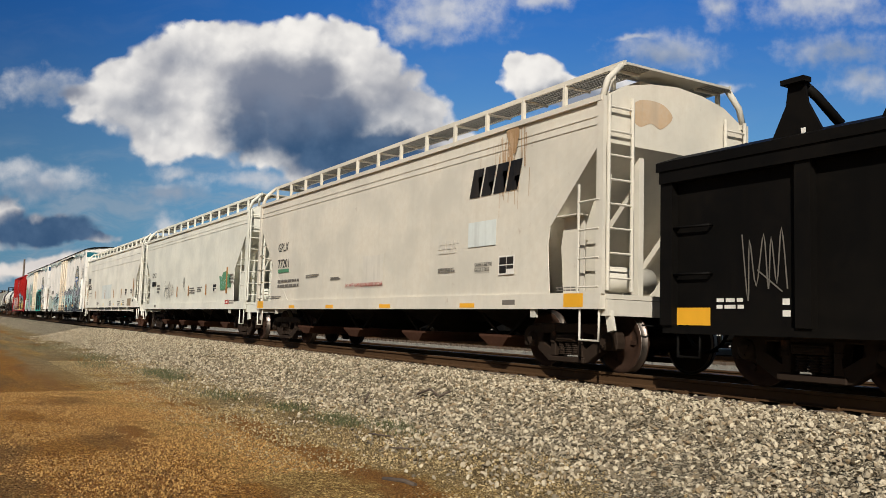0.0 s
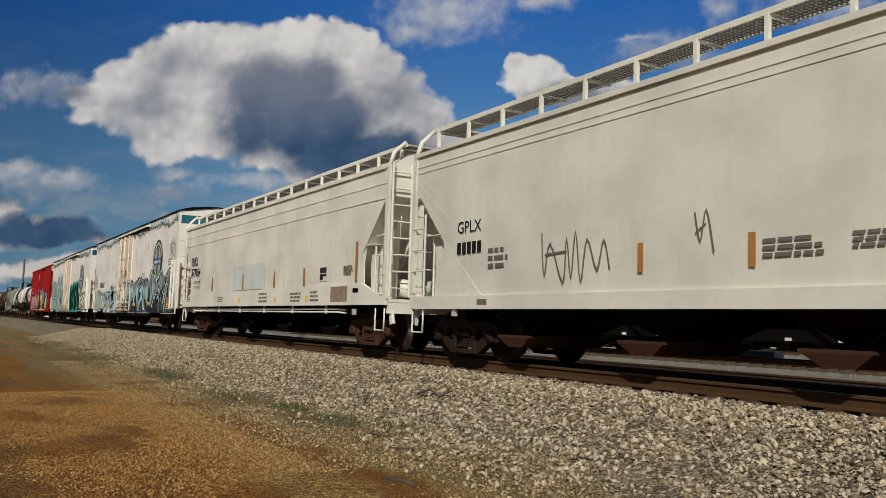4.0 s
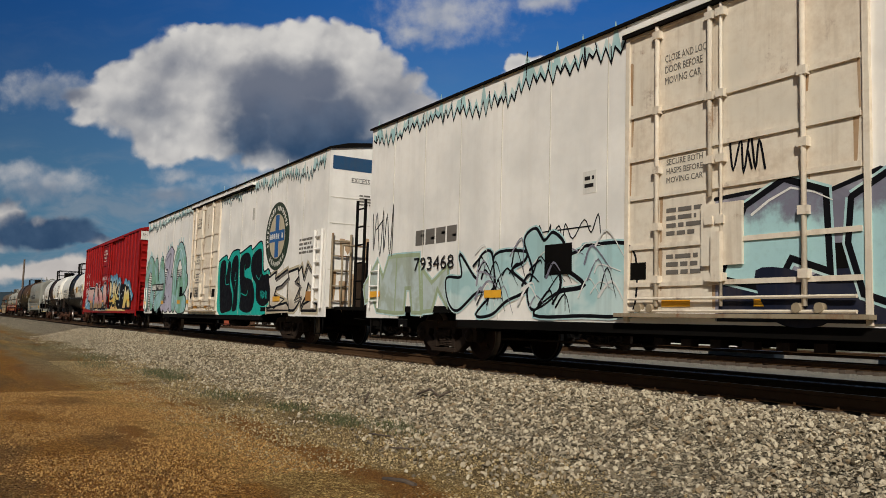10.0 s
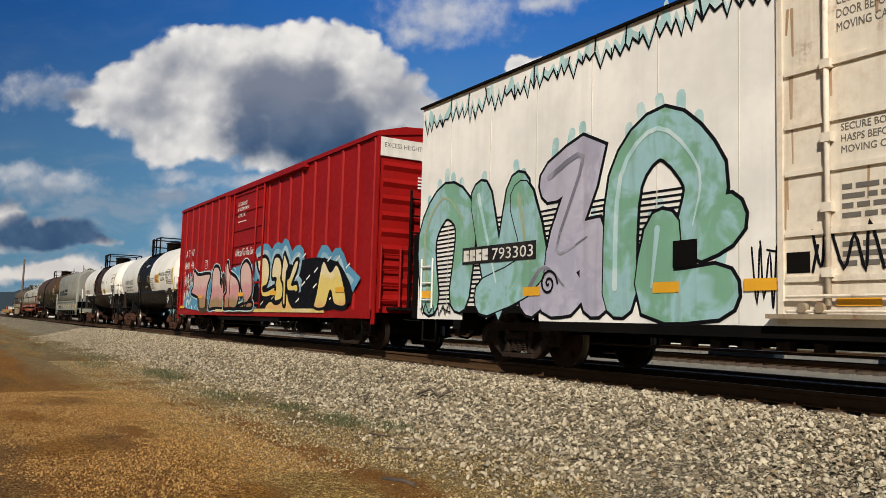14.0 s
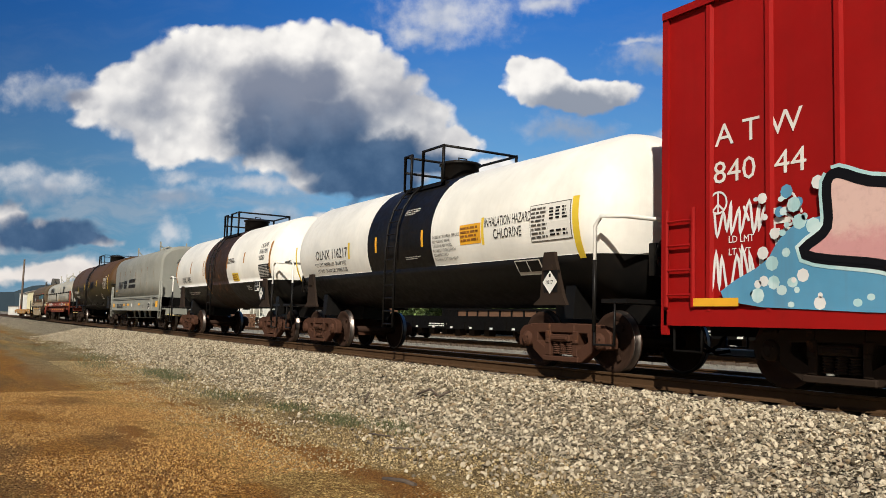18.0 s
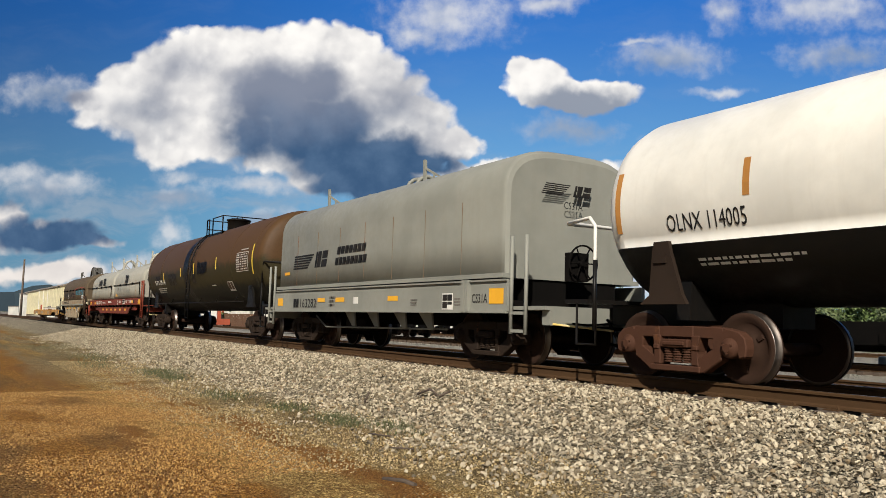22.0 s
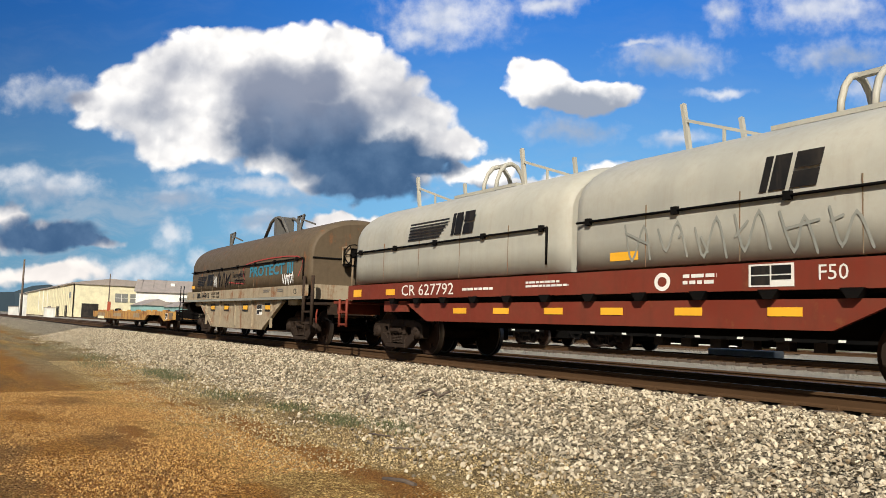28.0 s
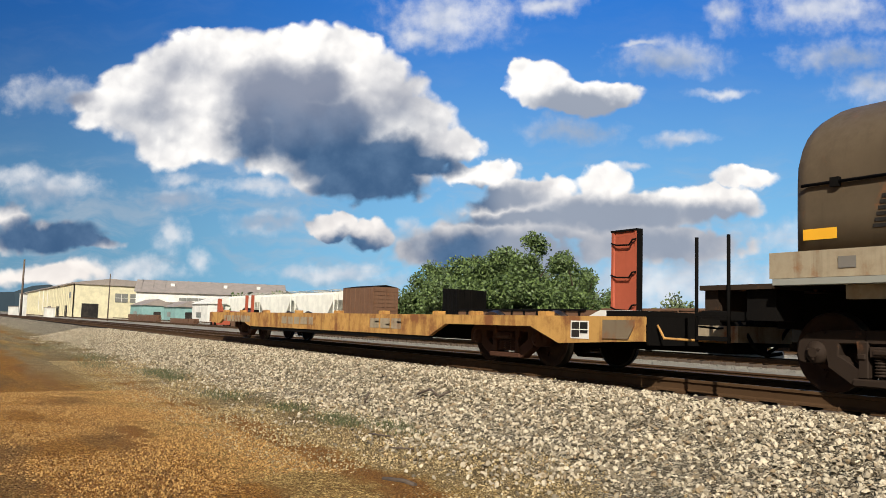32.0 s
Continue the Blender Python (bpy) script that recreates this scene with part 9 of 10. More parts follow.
def brown_coil_car():
    xf, xr = -201.70, -213.80
    mid, h = (xf + xr) / 2, (xf - xr) / 2
    car = thing("coil_car", mid, 0, 0, "grimy cream trough coil car under a sooty brown hood", "coil car", "freight cars of the passing train")
    CARS.append((car, mid))
    hd = hood(car, -h + 0.25, h + 0.05, 1.55, 2.32, 3.38, COIL_BROWN, label="sooty brown curved steel hood", half=1.48, end_round=0.2)
    for s in (-1, 1):
        part("hand_rod", pipe([(-h + 0.4, s * 1.51, 2.28), (h - 0.3, s * 1.51, 2.28), (h - 0.3, s * 1.51, 1.70)], 0.018, 6), UNDER_BLACK, hd)
        for k in range(7):
            x = -h + 0.8 + k * (2 * h - 1.6) / 6
            part("rod_bracket", boxes((x - 0.05, x + 0.05, s * 1.50 - 0.03, s * 1.50 + 0.03, 2.23, 2.33)), UNDER_BLACK, hd)
    part("end_rod", pipe([(h + 0.07, -1.4, 2.28), (h + 0.07, 1.4, 2.28)], 0.02, 6), UNDER_BLACK, hd)
    # tall arched lifting frame
    for y in (-0.25, 0.25):
        bm = pipe([(-1.15, y, 3.36), (-0.55, y, 3.88), (-0.2, y, 3.98), (0.2, y, 3.98), (0.55, y, 3.88), (1.15, y, 3.36)], 0.055, 6)
        part("lift_arch", bm, GUIDE_GREY, hd, "tall arched lifting frame")
    part("lift_bar", boxes((-0.12, 0.12, -0.3, 0.3, 3.40, 4.02)), GUIDE_GREY, hd)
    for x in (-4.3, 2.6):
        bm = pipe([(x, -0.5, 3.05), (x - 0.12, -0.45, 3.75), (x + 0.18, -0.40, 3.80), (x, -0.5, 3.05)], 0.035, 4)
        pipe([(x - 0.1, -0.45, 3.72), (x + 1.0, -0.35, 3.45)], 0.03, 4, bm)
        part("guide_post", bm, GUIDE_GREY, hd, "triangular hood guide")
    for s in (-1, 1):
        part("side_band", boxes((-h, h, s * 1.50 - 0.04, s * 1.50 + 0.04, 1.27, 1.56)), SILL_CREAM, car, "rust-streaked cream side band")
        part("walk_ledge", boxes((-h + 0.1, h - 0.1, s * 1.52 - 0.10, s * 1.52 + 0.10, 1.19, 1.26)), COIL_GREY, car)
        part("trough_side", plate([(-h + 1.9, 1.19), (h - 1.9, 1.19), (h - 3.4, 0.33), (-h + 3.4, 0.33)], s * 1.44 - 0.04, s * 1.44 + 0.04), SILL_CREAM, car, "stained cream trough side")
        for e in (-1, 1):
            bm = bmesh.new()
            beam(bm, (e * (h - 1.75), 1.20), (e * (h - 3.4), 0.40), 0.14, s * 1.47 - 0.05, s * 1.47 + 0.05)
            part("trough_edge", bm, SILL_CREAM, car)
            part("bolster_end", boxes((e * (h - 1.2) - 0.35, e * (h - 1.2) + 0.35, s * 1.36 - 0.06, s * 1.36 + 0.06, 1.04, 1.19)), SILL_CREAM, car)
    part("trough", boxes((-h + 3.3, h - 3.3, -1.40, 1.40, 0.33, 1.19), (-h, h, -1.45, 1.45, 1.19, 1.27)), UNDER_BLACK, car)
    part("center_sill", boxes((-h - 0.8, h + 0.8, -0.35, 0.35, 0.72, 1.19)), UNDER_BLACK, car)
    end_gear(car, h, 1, RUST_DARK, 1.10, False, (-0.10, 0.48), 0.68, RUST_DARK, 0.05, 1.35)
    end_gear(car, -h, -1, RUST_DARK, 1.22, False, (0.57, 1.06), 0.60, UNDER_BLACK, 0.022, 1.05)
    part("corner_box", boxes((-h - 0.42, -h - 0.02, -1.40, -0.9, 0.80, 1.16)), UNDER_BLACK, car)
    brake_wheel(car, h + 0.42, -0.4, 2.38, UNDER_BLACK, 0.27)
    part("brake_bracket", boxes((h + 0.10, h + 0.36, -0.60, -0.48, 2.15, 2.60)), SILL_CREAM, car, "pale brake wheel bracket")
    part("brake_rod", pipe([(h + 0.36, -0.4, 2.3), (h + 0.36, -0.4, 1.3)], 0.03, 6), SILL_RUST, car)
    part("release_rod", pipe([(h + 1.0, -1.40, 0.72), (h + 1.1, -1.2, 0.60), (h + 1.5, -0.3, 0.55)], 0.018, 6), UNDER_BLACK, car, "bent uncoupling lever")
    part("air_hose", pipe([(h + 0.55, -1.42, 0.92), (h + 0.60, -1.46, 0.80), (h + 0.56, -1.44, 0.70), (h + 0.62, -1.46, 0.58)], 0.022, 6), FRAME_RED, car, "red-brown hose")
    for k in range(5):
        part("ledge_bracket", boxes((-h + 2.6 + 1.7 * k, -h + 2.66 + 1.7 * k, -1.52, -1.46, 0.40, 1.19)), SILL_CREAM, car)
    part("end_wall", boxes((h + 0.02, h + 0.14, -1.35, 1.35, 1.20, 1.58)), SILL_CREAM, car)
    part("end_beam", boxes((h + 0.45, h + 1.0, -0.9, 1.35, 0.72, 0.98)), COIL_BROWN, car)
    truck(car, -203.10 - mid, "grimy")
    truck(car, -212.95 - mid + 0.3, "grimy")
    couplers(car, h + 1.1, -h - 1.1)
    y = -1.486
    logo_stripes(car, -212.60 - mid, -211.35 - mid, 1.76, 2.12, INK_BLACK, y, 1.2)
    mark_ns(car, -211.30 - mid, 1.76, 0.38, INK_BLACK, y)
    text(car, "Thoroughbred", -208.30 - mid, 1.94, 0.20, INK_BLACK, y, 1.35, slant=0.2)
    text(car, "PROTECT III", -206.5 - mid, 1.92, 0.30, INK_BLUE, y, 3.7, fat=0.012)
    sprayed(car, [[(-206.9 - mid, 1.72), (-206.85 - mid, 2.32), (-202.45 - mid, 2.34), (-202.42 - mid, 1.78)], [(-208.6 - mid, 1.80), (-207.0 - mid, 1.72)]], 0.03, INK_RED, 0.004, y, "thin red painted border")
    tag(car, -210.2 - mid, -208.4 - mid, 1.68, 2.1, 71, SPRAY_BLACK, 0.045, y, 6)
    tag(car, -210.45 - mid, -210.05 - mid, 1.72, 2.05, 72, SPRAY_WHITE, 0.03, y, 4)
    tag(car, -203.6 - mid, -202.75 - mid, 1.66, 1.88, 73, SPRAY_WHITE, 0.045, y, 5)
    tag(car, -208.0 - mid, -206.9 - mid, 1.70, 1.86, 74, SPRAY_BLACK, 0.025, y, 6)
    y = -1.546
    logo_blocks(car, -212.3 - mid, -211.95 - mid, 1.32, 1.50, 2, INK_BLACK, 0.0, y)
    text(car, "LD LMT 226400", -210.45 - mid, 1.425, 0.085, INK_BLACK, y, 0.95)
    text(car, "LT WT  59600", -210.45 - mid, 1.305, 0.085, INK_BLACK, y, 0.95)
    text(car, "164842", -211.85 - mid, 1.32, 0.19, INK_BLACK, y, 1.1)
    text(car, "CS", -202.55 - mid, 1.33, 0.15, INK_BLACK, y, 0.22)
    stencil(car, -205.0 - mid, -204.4 - mid, 1.40, 1.50, 2, INK_GREY, y, 82)
    stencil(car, -203.8 - mid, -203.3 - mid, 1.40, 1.50, 2, INK_GREY, y, 83)
    for x in (-204.9, -207.0, -209.0, -210.6):
        mark(car, x - 0.06 - mid, x + 0.50 - mid, 0.86, 1.10, INK_BLACK, -1.484, "reflector_frame", "dark frame")
        mark(car, x - mid, x + 0.44 - mid, 0.92, 1.04, ORANGE, -1.488, "reflector", "amber reflective panel")
    frame_mark(car, -205.65 - mid, -205.2 - mid, 0.76, 1.08, -1.484)
    mark(car, -213.4 - mid, -213.0 - mid, 1.68, 1.80, ORANGE, -1.486, "reflector", "amber notice")
    mark(car, -212.95 - mid, -212.75 - mid, 1.36, 1.48, INK_GREY, y, "data_plate")
    mend = Matrix.Translation((h + 0.142, 0, 0)) @ Matrix.Rotation(math.pi / 2, 4, "Z")
    stencil(car, 0.0, 0.9, 1.34, 1.52, 1, INK_BLACK, 0, 84, 0.8, mend)
    stencil(car, -0.4, -0.05, 1.24, 1.54, 4, INK_GREY, 0, 85, 0.6, mend)


brown_coil_car()


def flat_car():
    """Low yellow flat car with an upright red post at its front."""
    xf, xr = -215.80, -236.70
    mid, h = (xf + xr) / 2, (xf - xr) / 2
    car = thing("flat_car", mid, 0, 0, "long low rusty yellow flat car with a red post", "flat car", "freight cars of the passing train")
    CARS.append((car, mid))
    zt = 0.83
    f = h - 3.75     # middle of the front truck
    for s in (-1, 1):
        out = [(h, zt), (-h, zt), (-h, 0.50), (-h + 1.2, 0.46), (-h + 1.6, 0.60), (-h + 3.6, 0.60), (-h + 4.4, 0.42), (f - 1.9, 0.42), (f - 1.3, 0.66), (f + 1.3, 0.66), (f + 2.0, 0.42), (h, 0.50)]
        part("side_beam", plate(out, s * 1.50 - 0.04, s * 1.50 + 0.04), FLAT_YELLOW, car, "rusty yellow side beam")
        part("lower_edge", boxes((-h + 4.4, f - 1.9, s * 1.48 - 0.03, s * 1.48 + 0.03, 0.34, 0.42)), UNDER_BLACK, car)
    part("deck", boxes((-h, h, -1.45, 1.45, zt - 0.10, zt - 0.01)), FLAT_YELLOW, car)
    part("center_sill", boxes((-h - 0.4, h + 0.5, -0.35, 0.35, 0.36, zt - 0.1)), UNDER_BLACK, car)
    part("end_box", boxes((h, h + 0.05, -1.45, 1.45, 0.45, zt)), UNDER_BLACK, car)
    for x in (-9.0, -7.2, -5.0, -2.4, 0.2, 2.6, 4.9, 6.2, 8.2):
        part("deck_fitting", boxes((x - 0.10, x + 0.10, -1.47, -1.30, zt, zt + 0.07)), FLAT_YELLOW, car)
    # upright post with its bent rods
    px, py = -217.55 - mid, -0.18
    post = part("end_post", loft(bmesh.new(), [[(px + a, py + b, z) for a, b in ((-0.29, -0.05), (-0.24, -0.05), (-0.22, -0.03), (0.22, -0.03), (0.24, -0.05), (0.29, -0.05), (0.29, 0.06), (-0.29, 0.06))] for z in (zt + 0.08, 2.22)]), POST_RED, car, "orange-red upright post")
    part("post_cap", boxes((px - 0.30, px + 0.30, py - 0.06, py + 0.07, 2.22, 2.25)), UNDER_BLACK, post)
    part("post_edge", boxes((px + 0.29, px + 0.31, py - 0.05, py + 0.06, zt + 0.1, 2.22)), UNDER_BLACK, post)
    for z in (0.98, 1.50, 2.02):
        part("bent_rod", pipe([(px - 0.27, py - 0.07, z + 0.02), (px - 0.12, py - 0.09, z - 0.02), (px + 0.16, py - 0.09, z - 0.03), (px + 0.21, py - 0.07, z + 0.05), (px + 0.29, py - 0.07, z + 0.06)], 0.014, 6), UNDER_BLACK, post)
    part("pedestal", loft(bmesh.new(), [[(px + a * w, py + b * w * 0.7, z) for a, b in ((-1, -1), (1, -1), (1, 1), (-1, 1))] for w, z in ((0.52, zt), (0.34, zt + 0.12))]), GALVANISED, car, "grey hitch pedestal")
    part("pivot_box", boxes((px + 0.35, px + 0.95, -0.9, 0.5, zt, zt + 0.10)), UNDER_BLACK, car)
    part("end_casting", loft(bmesh.new(), [[(h - 0.75 + a, y, z) for a, z in ((0, 0.52), (0.5, 0.52), (0.62, 0.70), (0.62, 0.78), (0, 0.78))] for y in (-1.56, -1.50)]), SILL_RUST, car, "rusty corner casting")
    for x in (-7.6, -7.0):
        part("rack_post", boxes((x - 0.04, x + 0.04, -1.2, -1.12, zt, zt + 0.55)), POST_RED, car)
    part("rear_end_bar", pipe([(-h, -1.2, zt), (-h - 0.8, -1.0, zt + 0.02), (-h - 0.9, 1.0, zt + 0.02)], 0.03, 6), POST_RED, car)
    # coupler end gear
    part("draft_box", boxes((h + 0.05, h + 0.75, -0.55, 0.55, 0.52, 0.74)), SILL_CREAM, car)
    part("cut_lever", pipe([(h + 0.1, -1.35, 0.72), (h + 0.22, -1.35, 0.55), (h + 0.6, -0.6, 0.52)], 0.016, 6), FLAT_YELLOW, car, "yellow uncoupling lever")
    truck(car, f, "rusty")
    truck(car, -h + 2.6, "rusty")
    couplers(car, h + 0.6, -h - 0.5)
    y = -1.546
    logo_blocks(car, -224.0 - mid, -222.5 - mid, 0.53, 0.74, 3, SILL_CREAM, 0.0, y)
    stencil(car, -234.9 - mid, -232.2 - mid, 0.53, 0.74, 1, SILL_CREAM, y, 91, 0.9)
    stencil(car, -229.5 - mid, -227.0 - mid, 0.53, 0.74, 1, SILL_CREAM, y, 92, 0.9)
    frame_mark(car, -217.25 - mid, -216.85 - mid, 0.50, 0.76, y)


flat_car()


# ---------------------------------------------------------------- yard tracks and parked cars
def leaf_material(name, a, b):
    m, n, bs = material(name)
    r = n.t.nodes.new("ShaderNodeNewGeometry").outputs["Random Per Island"]
    n.put(bs.inputs["Base Color"], n.mix(r, rgb(*a), rgb(*b)))
    bs.inputs["Roughness"].default_value = 0.6
    bs.inputs["Transmission Weight"].default_value = 0.0
    return m


LEAF = leaf_material("leaf_green", (0.035, 0.060, 0.016), (0.14, 0.20, 0.055))
LEAF_PALE = leaf_material("pale_leaf", (0.06, 0.09, 0.03), (0.17, 0.20, 0.09))
WEED = leaf_material("weed_green", (0.05, 0.06, 0.02), (0.12, 0.125, 0.045))
BARK = paint("bark", (0.09, 0.065, 0.045), 0.9, 0.4, (0.05, 0.04, 0.03), 0.3, bump=0.5)
WALL_CREAM = paint("cream_metal_wall", (0.66, 0.60, 0.40), 0.6, 0.12, (0.5, 0.45, 0.3), 0.15)
WALL_WHITE = paint("white_metal_wall", (0.70, 0.68, 0.62), 0.6, 0.12, (0.5, 0.47, 0.4), 0.15)
WALL_GREY = paint("grey_metal_wall", (0.14, 0.13, 0.125), 0.6, 0.2, (0.1, 0.09, 0.08), 0.2)
ROOF_GREY = paint("grey_metal_roof", (0.30, 0.26, 0.23), 0.6, 0.3, (0.22, 0.17, 0.13), 0.3)
DOOR_DARK = paint("dark_doorway", (0.022, 0.02, 0.018), 0.7, 0.2, bump=0)
GLASS_GREY = paint("dusty_window_glass", (0.20, 0.20, 0.18), 0.3, 0.2, (0.14, 0.13, 0.11), 0.1, bump=0)
TEAL_TIN = paint("faded_teal_sheet", (0.22, 0.38, 0.36), 0.6, 0.25, (0.3, 0.3, 0.25), 0.2)
POLE_WOOD = paint("weathered_pole", (0.13, 0.10, 0.08), 0.85, 0.3, bump=0.3)
HILL = leaf_material("far_wooded_hill", (0.022, 0.035, 0.038), (0.022, 0.035, 0.038))
CONCRETE = paint("pale_concrete", (0.62, 0.60, 0.54), 0.8, 0.2, (0.4, 0.37, 0.3), 0.2)

for k, (y, a, b) in enumerate(((5.2, -70, -2), (15.6, -60, 12), (31.0, -70, -30))):
    make_track("track_yard_%d" % (k + 1), y, -0.22, -700, 100, a, min(b, a + 60), "yard track with rusty rails")


def parked(name, x, y, label, category):
    return thing(name, x, y, -0.22, label, category, "parked freight cars in the yard")


def parked_flat(x, y):
    car = parked("parked_flat_car", x, y, "dark empty flat car with white reflectors, parked", "flat car")
    h = 8.6
    part("deck", boxes((-h, h, -1.45, 1.45, 0.85, 1.05)), GONDOLA_BLACK, car)
    for s in (-1, 1):
        part("side_sill", boxes((-h, h, s * 1.47 - 0.05, s * 1.47 + 0.05, 0.62, 1.32)), GONDOLA_BLACK, car)
        for k in range(9):
            xx = -h + 1.0 + k * 1.9
            part("stake_pocket", boxes((xx - 0.08, xx + 0.08, s * 1.54 - 0.03, s * 1.54 + 0.03, 0.66, 1.0)), GONDOLA_BLACK, car)
            if s < 0:
                mark(car, xx + 0.5, xx + 0.75, 0.66, 0.76, INK_WHITE, -1.524, "reflector", "small white reflector")
    part("center_sill", boxes((-h - 0.4, h + 0.4, -0.4, 0.4, 0.40, 0.85)), UNDER_BLACK, car)
    for k in range(6):
        xx = -3.6 + 1.4 * k
        part("brake_gear", boxes((xx - 0.25, xx + 0.25, -1.1, -0.7, 0.30, 0.62)), TRUCK_STEEL, car)
    stencil(car, -2.0, 0.4, 0.72, 0.94, 2, INK_WHITE, -1.524, 12)
    truck(car, -h + 1.8, "grimy", False)
    truck(car, h - 1.8, "grimy", False)
    couplers(car, h + 0.4, -h - 0.4)
    return car


flat_1 = parked_flat(-20.0, 15.6)
for x in (-39.0, -58.0, -0.8):
    copy_thing(flat_1, pose(x, 15.6, -0.22))


def parked_hopper(x, y):
    car = parked("parked_covered_hopper", x, y, "white covered hopper car parked in the yard", "covered hopper")
    h = 6.2
    st = [(-h + 0.05, 3.3), (-h + 2.2, 1.16), (h - 2.2, 1.16), (h - 0.05, 3.3)]
    part("body", loft(bmesh.new(), [hopper_ring(a, z, 4.4) for a, z in st]), HOPPER_WHITE, car)
    for s in (-1, 1):
        part("side_sill", boxes((-h, h, s * 1.52 - 0.05, s * 1.52 + 0.05, 0.93, 1.17)), HOPPER_WHITE, car)
        part("roof_walk", boxes((-h, h, s * 0.9 - 0.3, s * 0.9 + 0.3, 4.50, 4.54)), GALVANISED, car)
        for k in range(12):
            xx = -h + 0.3 + k * 1.3
            part("walk_support", boxes((xx - 0.03, xx + 0.03, s * 1.14 - 0.03, s * 1.14 + 0.03, 4.2, 4.50)), GALVANISED, car)
    for e in (-1, 1):
        ladder(car, (e * (h + 0.03), -1.46, 1.2), (e * (h + 0.03), -1.46, 4.0), (0, 0.46, 0), 8, HOPPER_WHITE)
        part("end_platform", boxes((min(e * (h - 1.2), e * h), max(e * (h - 1.2), e * h), -1.47, 1.47, 1.08, 1.15)), HOPPER_WHITE, car)
        part("corner_post", boxes((e * (h - 0.08) - 0.05, e * (h - 0.08) + 0.05, -1.56, -1.48, 1.15, 4.2)), HOPPER_WHITE, car)
        truck(car, e * (h - 1.3), "grimy", False)
    for a in (-3.0, 0.0, 3.0):
        part("hopper_bay", loft(bmesh.new(), [[(a + p * w, q * d, z) for p, q in ((-1, -1), (1, -1), (1, 1), (-1, 1))] for w, d, z in ((1.15, 1.42, 1.16), (0.3, 0.42, 0.5))]), HOPPER_WHITE, car)
    couplers(car, h + 0.4, -h - 0.4)
    return car


hop_1 = parked_hopper(-95.9, 31.0)
for x in (-109.9, -124.9):
    copy_thing(hop_1, pose(x, 31.0, -0.22))


def parked_box(x, y, length, mat, label):
    car = parked("parked_boxcar", x, y, label, "boxcar")
    h = length / 2
    part("body", boxes((-h, h, -1.5, 1.5, 0.9, 4.6)), mat, car)
    part("roof", loft(bmesh.new(), [[(a, b, c) for b, c in ((-1.55, 4.6), (0, 4.85), (1.55, 4.6))] for a in (-h, h)]), UNDER_BLACK, car)
    for e in (-1, 1):
        for yy in (-1.46, 0.0, 1.46):
            part("end_post", boxes((e * h - 0.06, e * h + 0.06, yy - 0.06, yy + 0.06, 0.9, 4.6)), mat, car)
        for k in range(8):
            part("end_rib", boxes((e * h - 0.04, e * h + 0.04, -1.4, 1.4, 1.2 + 0.42 * k, 1.3 + 0.42 * k)), mat, car)
        truck(car, e * (h - 1.8), "grimy", False)
    k = -h + 0.8
    while k < h:
        part("rib", boxes((k - 0.04, k + 0.04, -1.55, -1.5, 0.95, 4.55)), mat, car)
        k += 1.2
    part("center_sill", boxes((-h, h, -0.35, 0.35, 0.55, 0.9)), UNDER_BLACK, car)
    couplers(car, h + 0.4, -h - 0.4)
    return car


BOX_BROWN = paint("rusty_brown_paint", (0.16, 0.085, 0.05), 0.6, 0.4, (0.09, 0.06, 0.04), 0.5, 0.3)
parked_box(-83.3, 31.0, 7.6, BOX_BROWN, "rust-brown boxcar parked in the yard")


def bulkhead_flat(x, y):
    car = parked("parked_bulkhead_gondola", x, y, "black gondola with a tall ribbed end, parked", "gondola")
    h = 9.8
    part("body", boxes((-h, h, -1.45, 1.45, 0.9, 2.15)), BOX_BROWN, car)
    for e, z in ((-1, 4.1), ):
        b = part("bulkhead", boxes((e * h - 0.10, e * h + 0.10, -1.5, 1.5, 0.9, z)), GONDOLA_BLACK, car, "tall ribbed end bulkhead")
        for yy in (-1.4, -0.5, 0.5, 1.4):
            part("rib", boxes((e * h + 0.10, e * h + 0.30, yy - 0.06, yy + 0.06, 0.9, z)), GONDOLA_BLACK, b)
        for s in (-1, 1):
            bm = plate([(e * h, 0.9), (e * h + 2.6, 0.9), (e * h + 2.6, 3.9), (e * h, 4.1)], s * 1.45 - 0.04, s * 1.45 + 0.04)
            part("side_wing", bm, GONDOLA_BLACK, b)
            for k in range(4):
                part("rib", boxes((e * h + 0.4 + k * 0.66, e * h + 0.50 + k * 0.66, s * 1.5 - 0.04, s * 1.5 + 0.04, 0.9, 3.95)), GONDOLA_BLACK, b)
    for s in (-1, 1):
        part("top_chord", boxes((-h, h, s * 1.48 - 0.08, s * 1.48 + 0.08, 2.08, 2.24)), GONDOLA_BLACK, car)
        for k in range(12):
            xx = -h + 0.8 + k * 1.65
            part("side_post", boxes((xx - 0.07, xx + 0.07, s * 1.50 - 0.05, s * 1.50 + 0.05, 0.9, 2.1)), GONDOLA_BLACK, car)
    part("center_sill", boxes((-h, h, -0.35, 0.35, 0.5, 0.9)), UNDER_BLACK, car)
    for e in (-1, 1):
        truck(car, e * (h - 2), "grimy", False)
    couplers(car, h + 0.4, -h - 0.4)


bulkhead_flat(-55.2, 31.0)


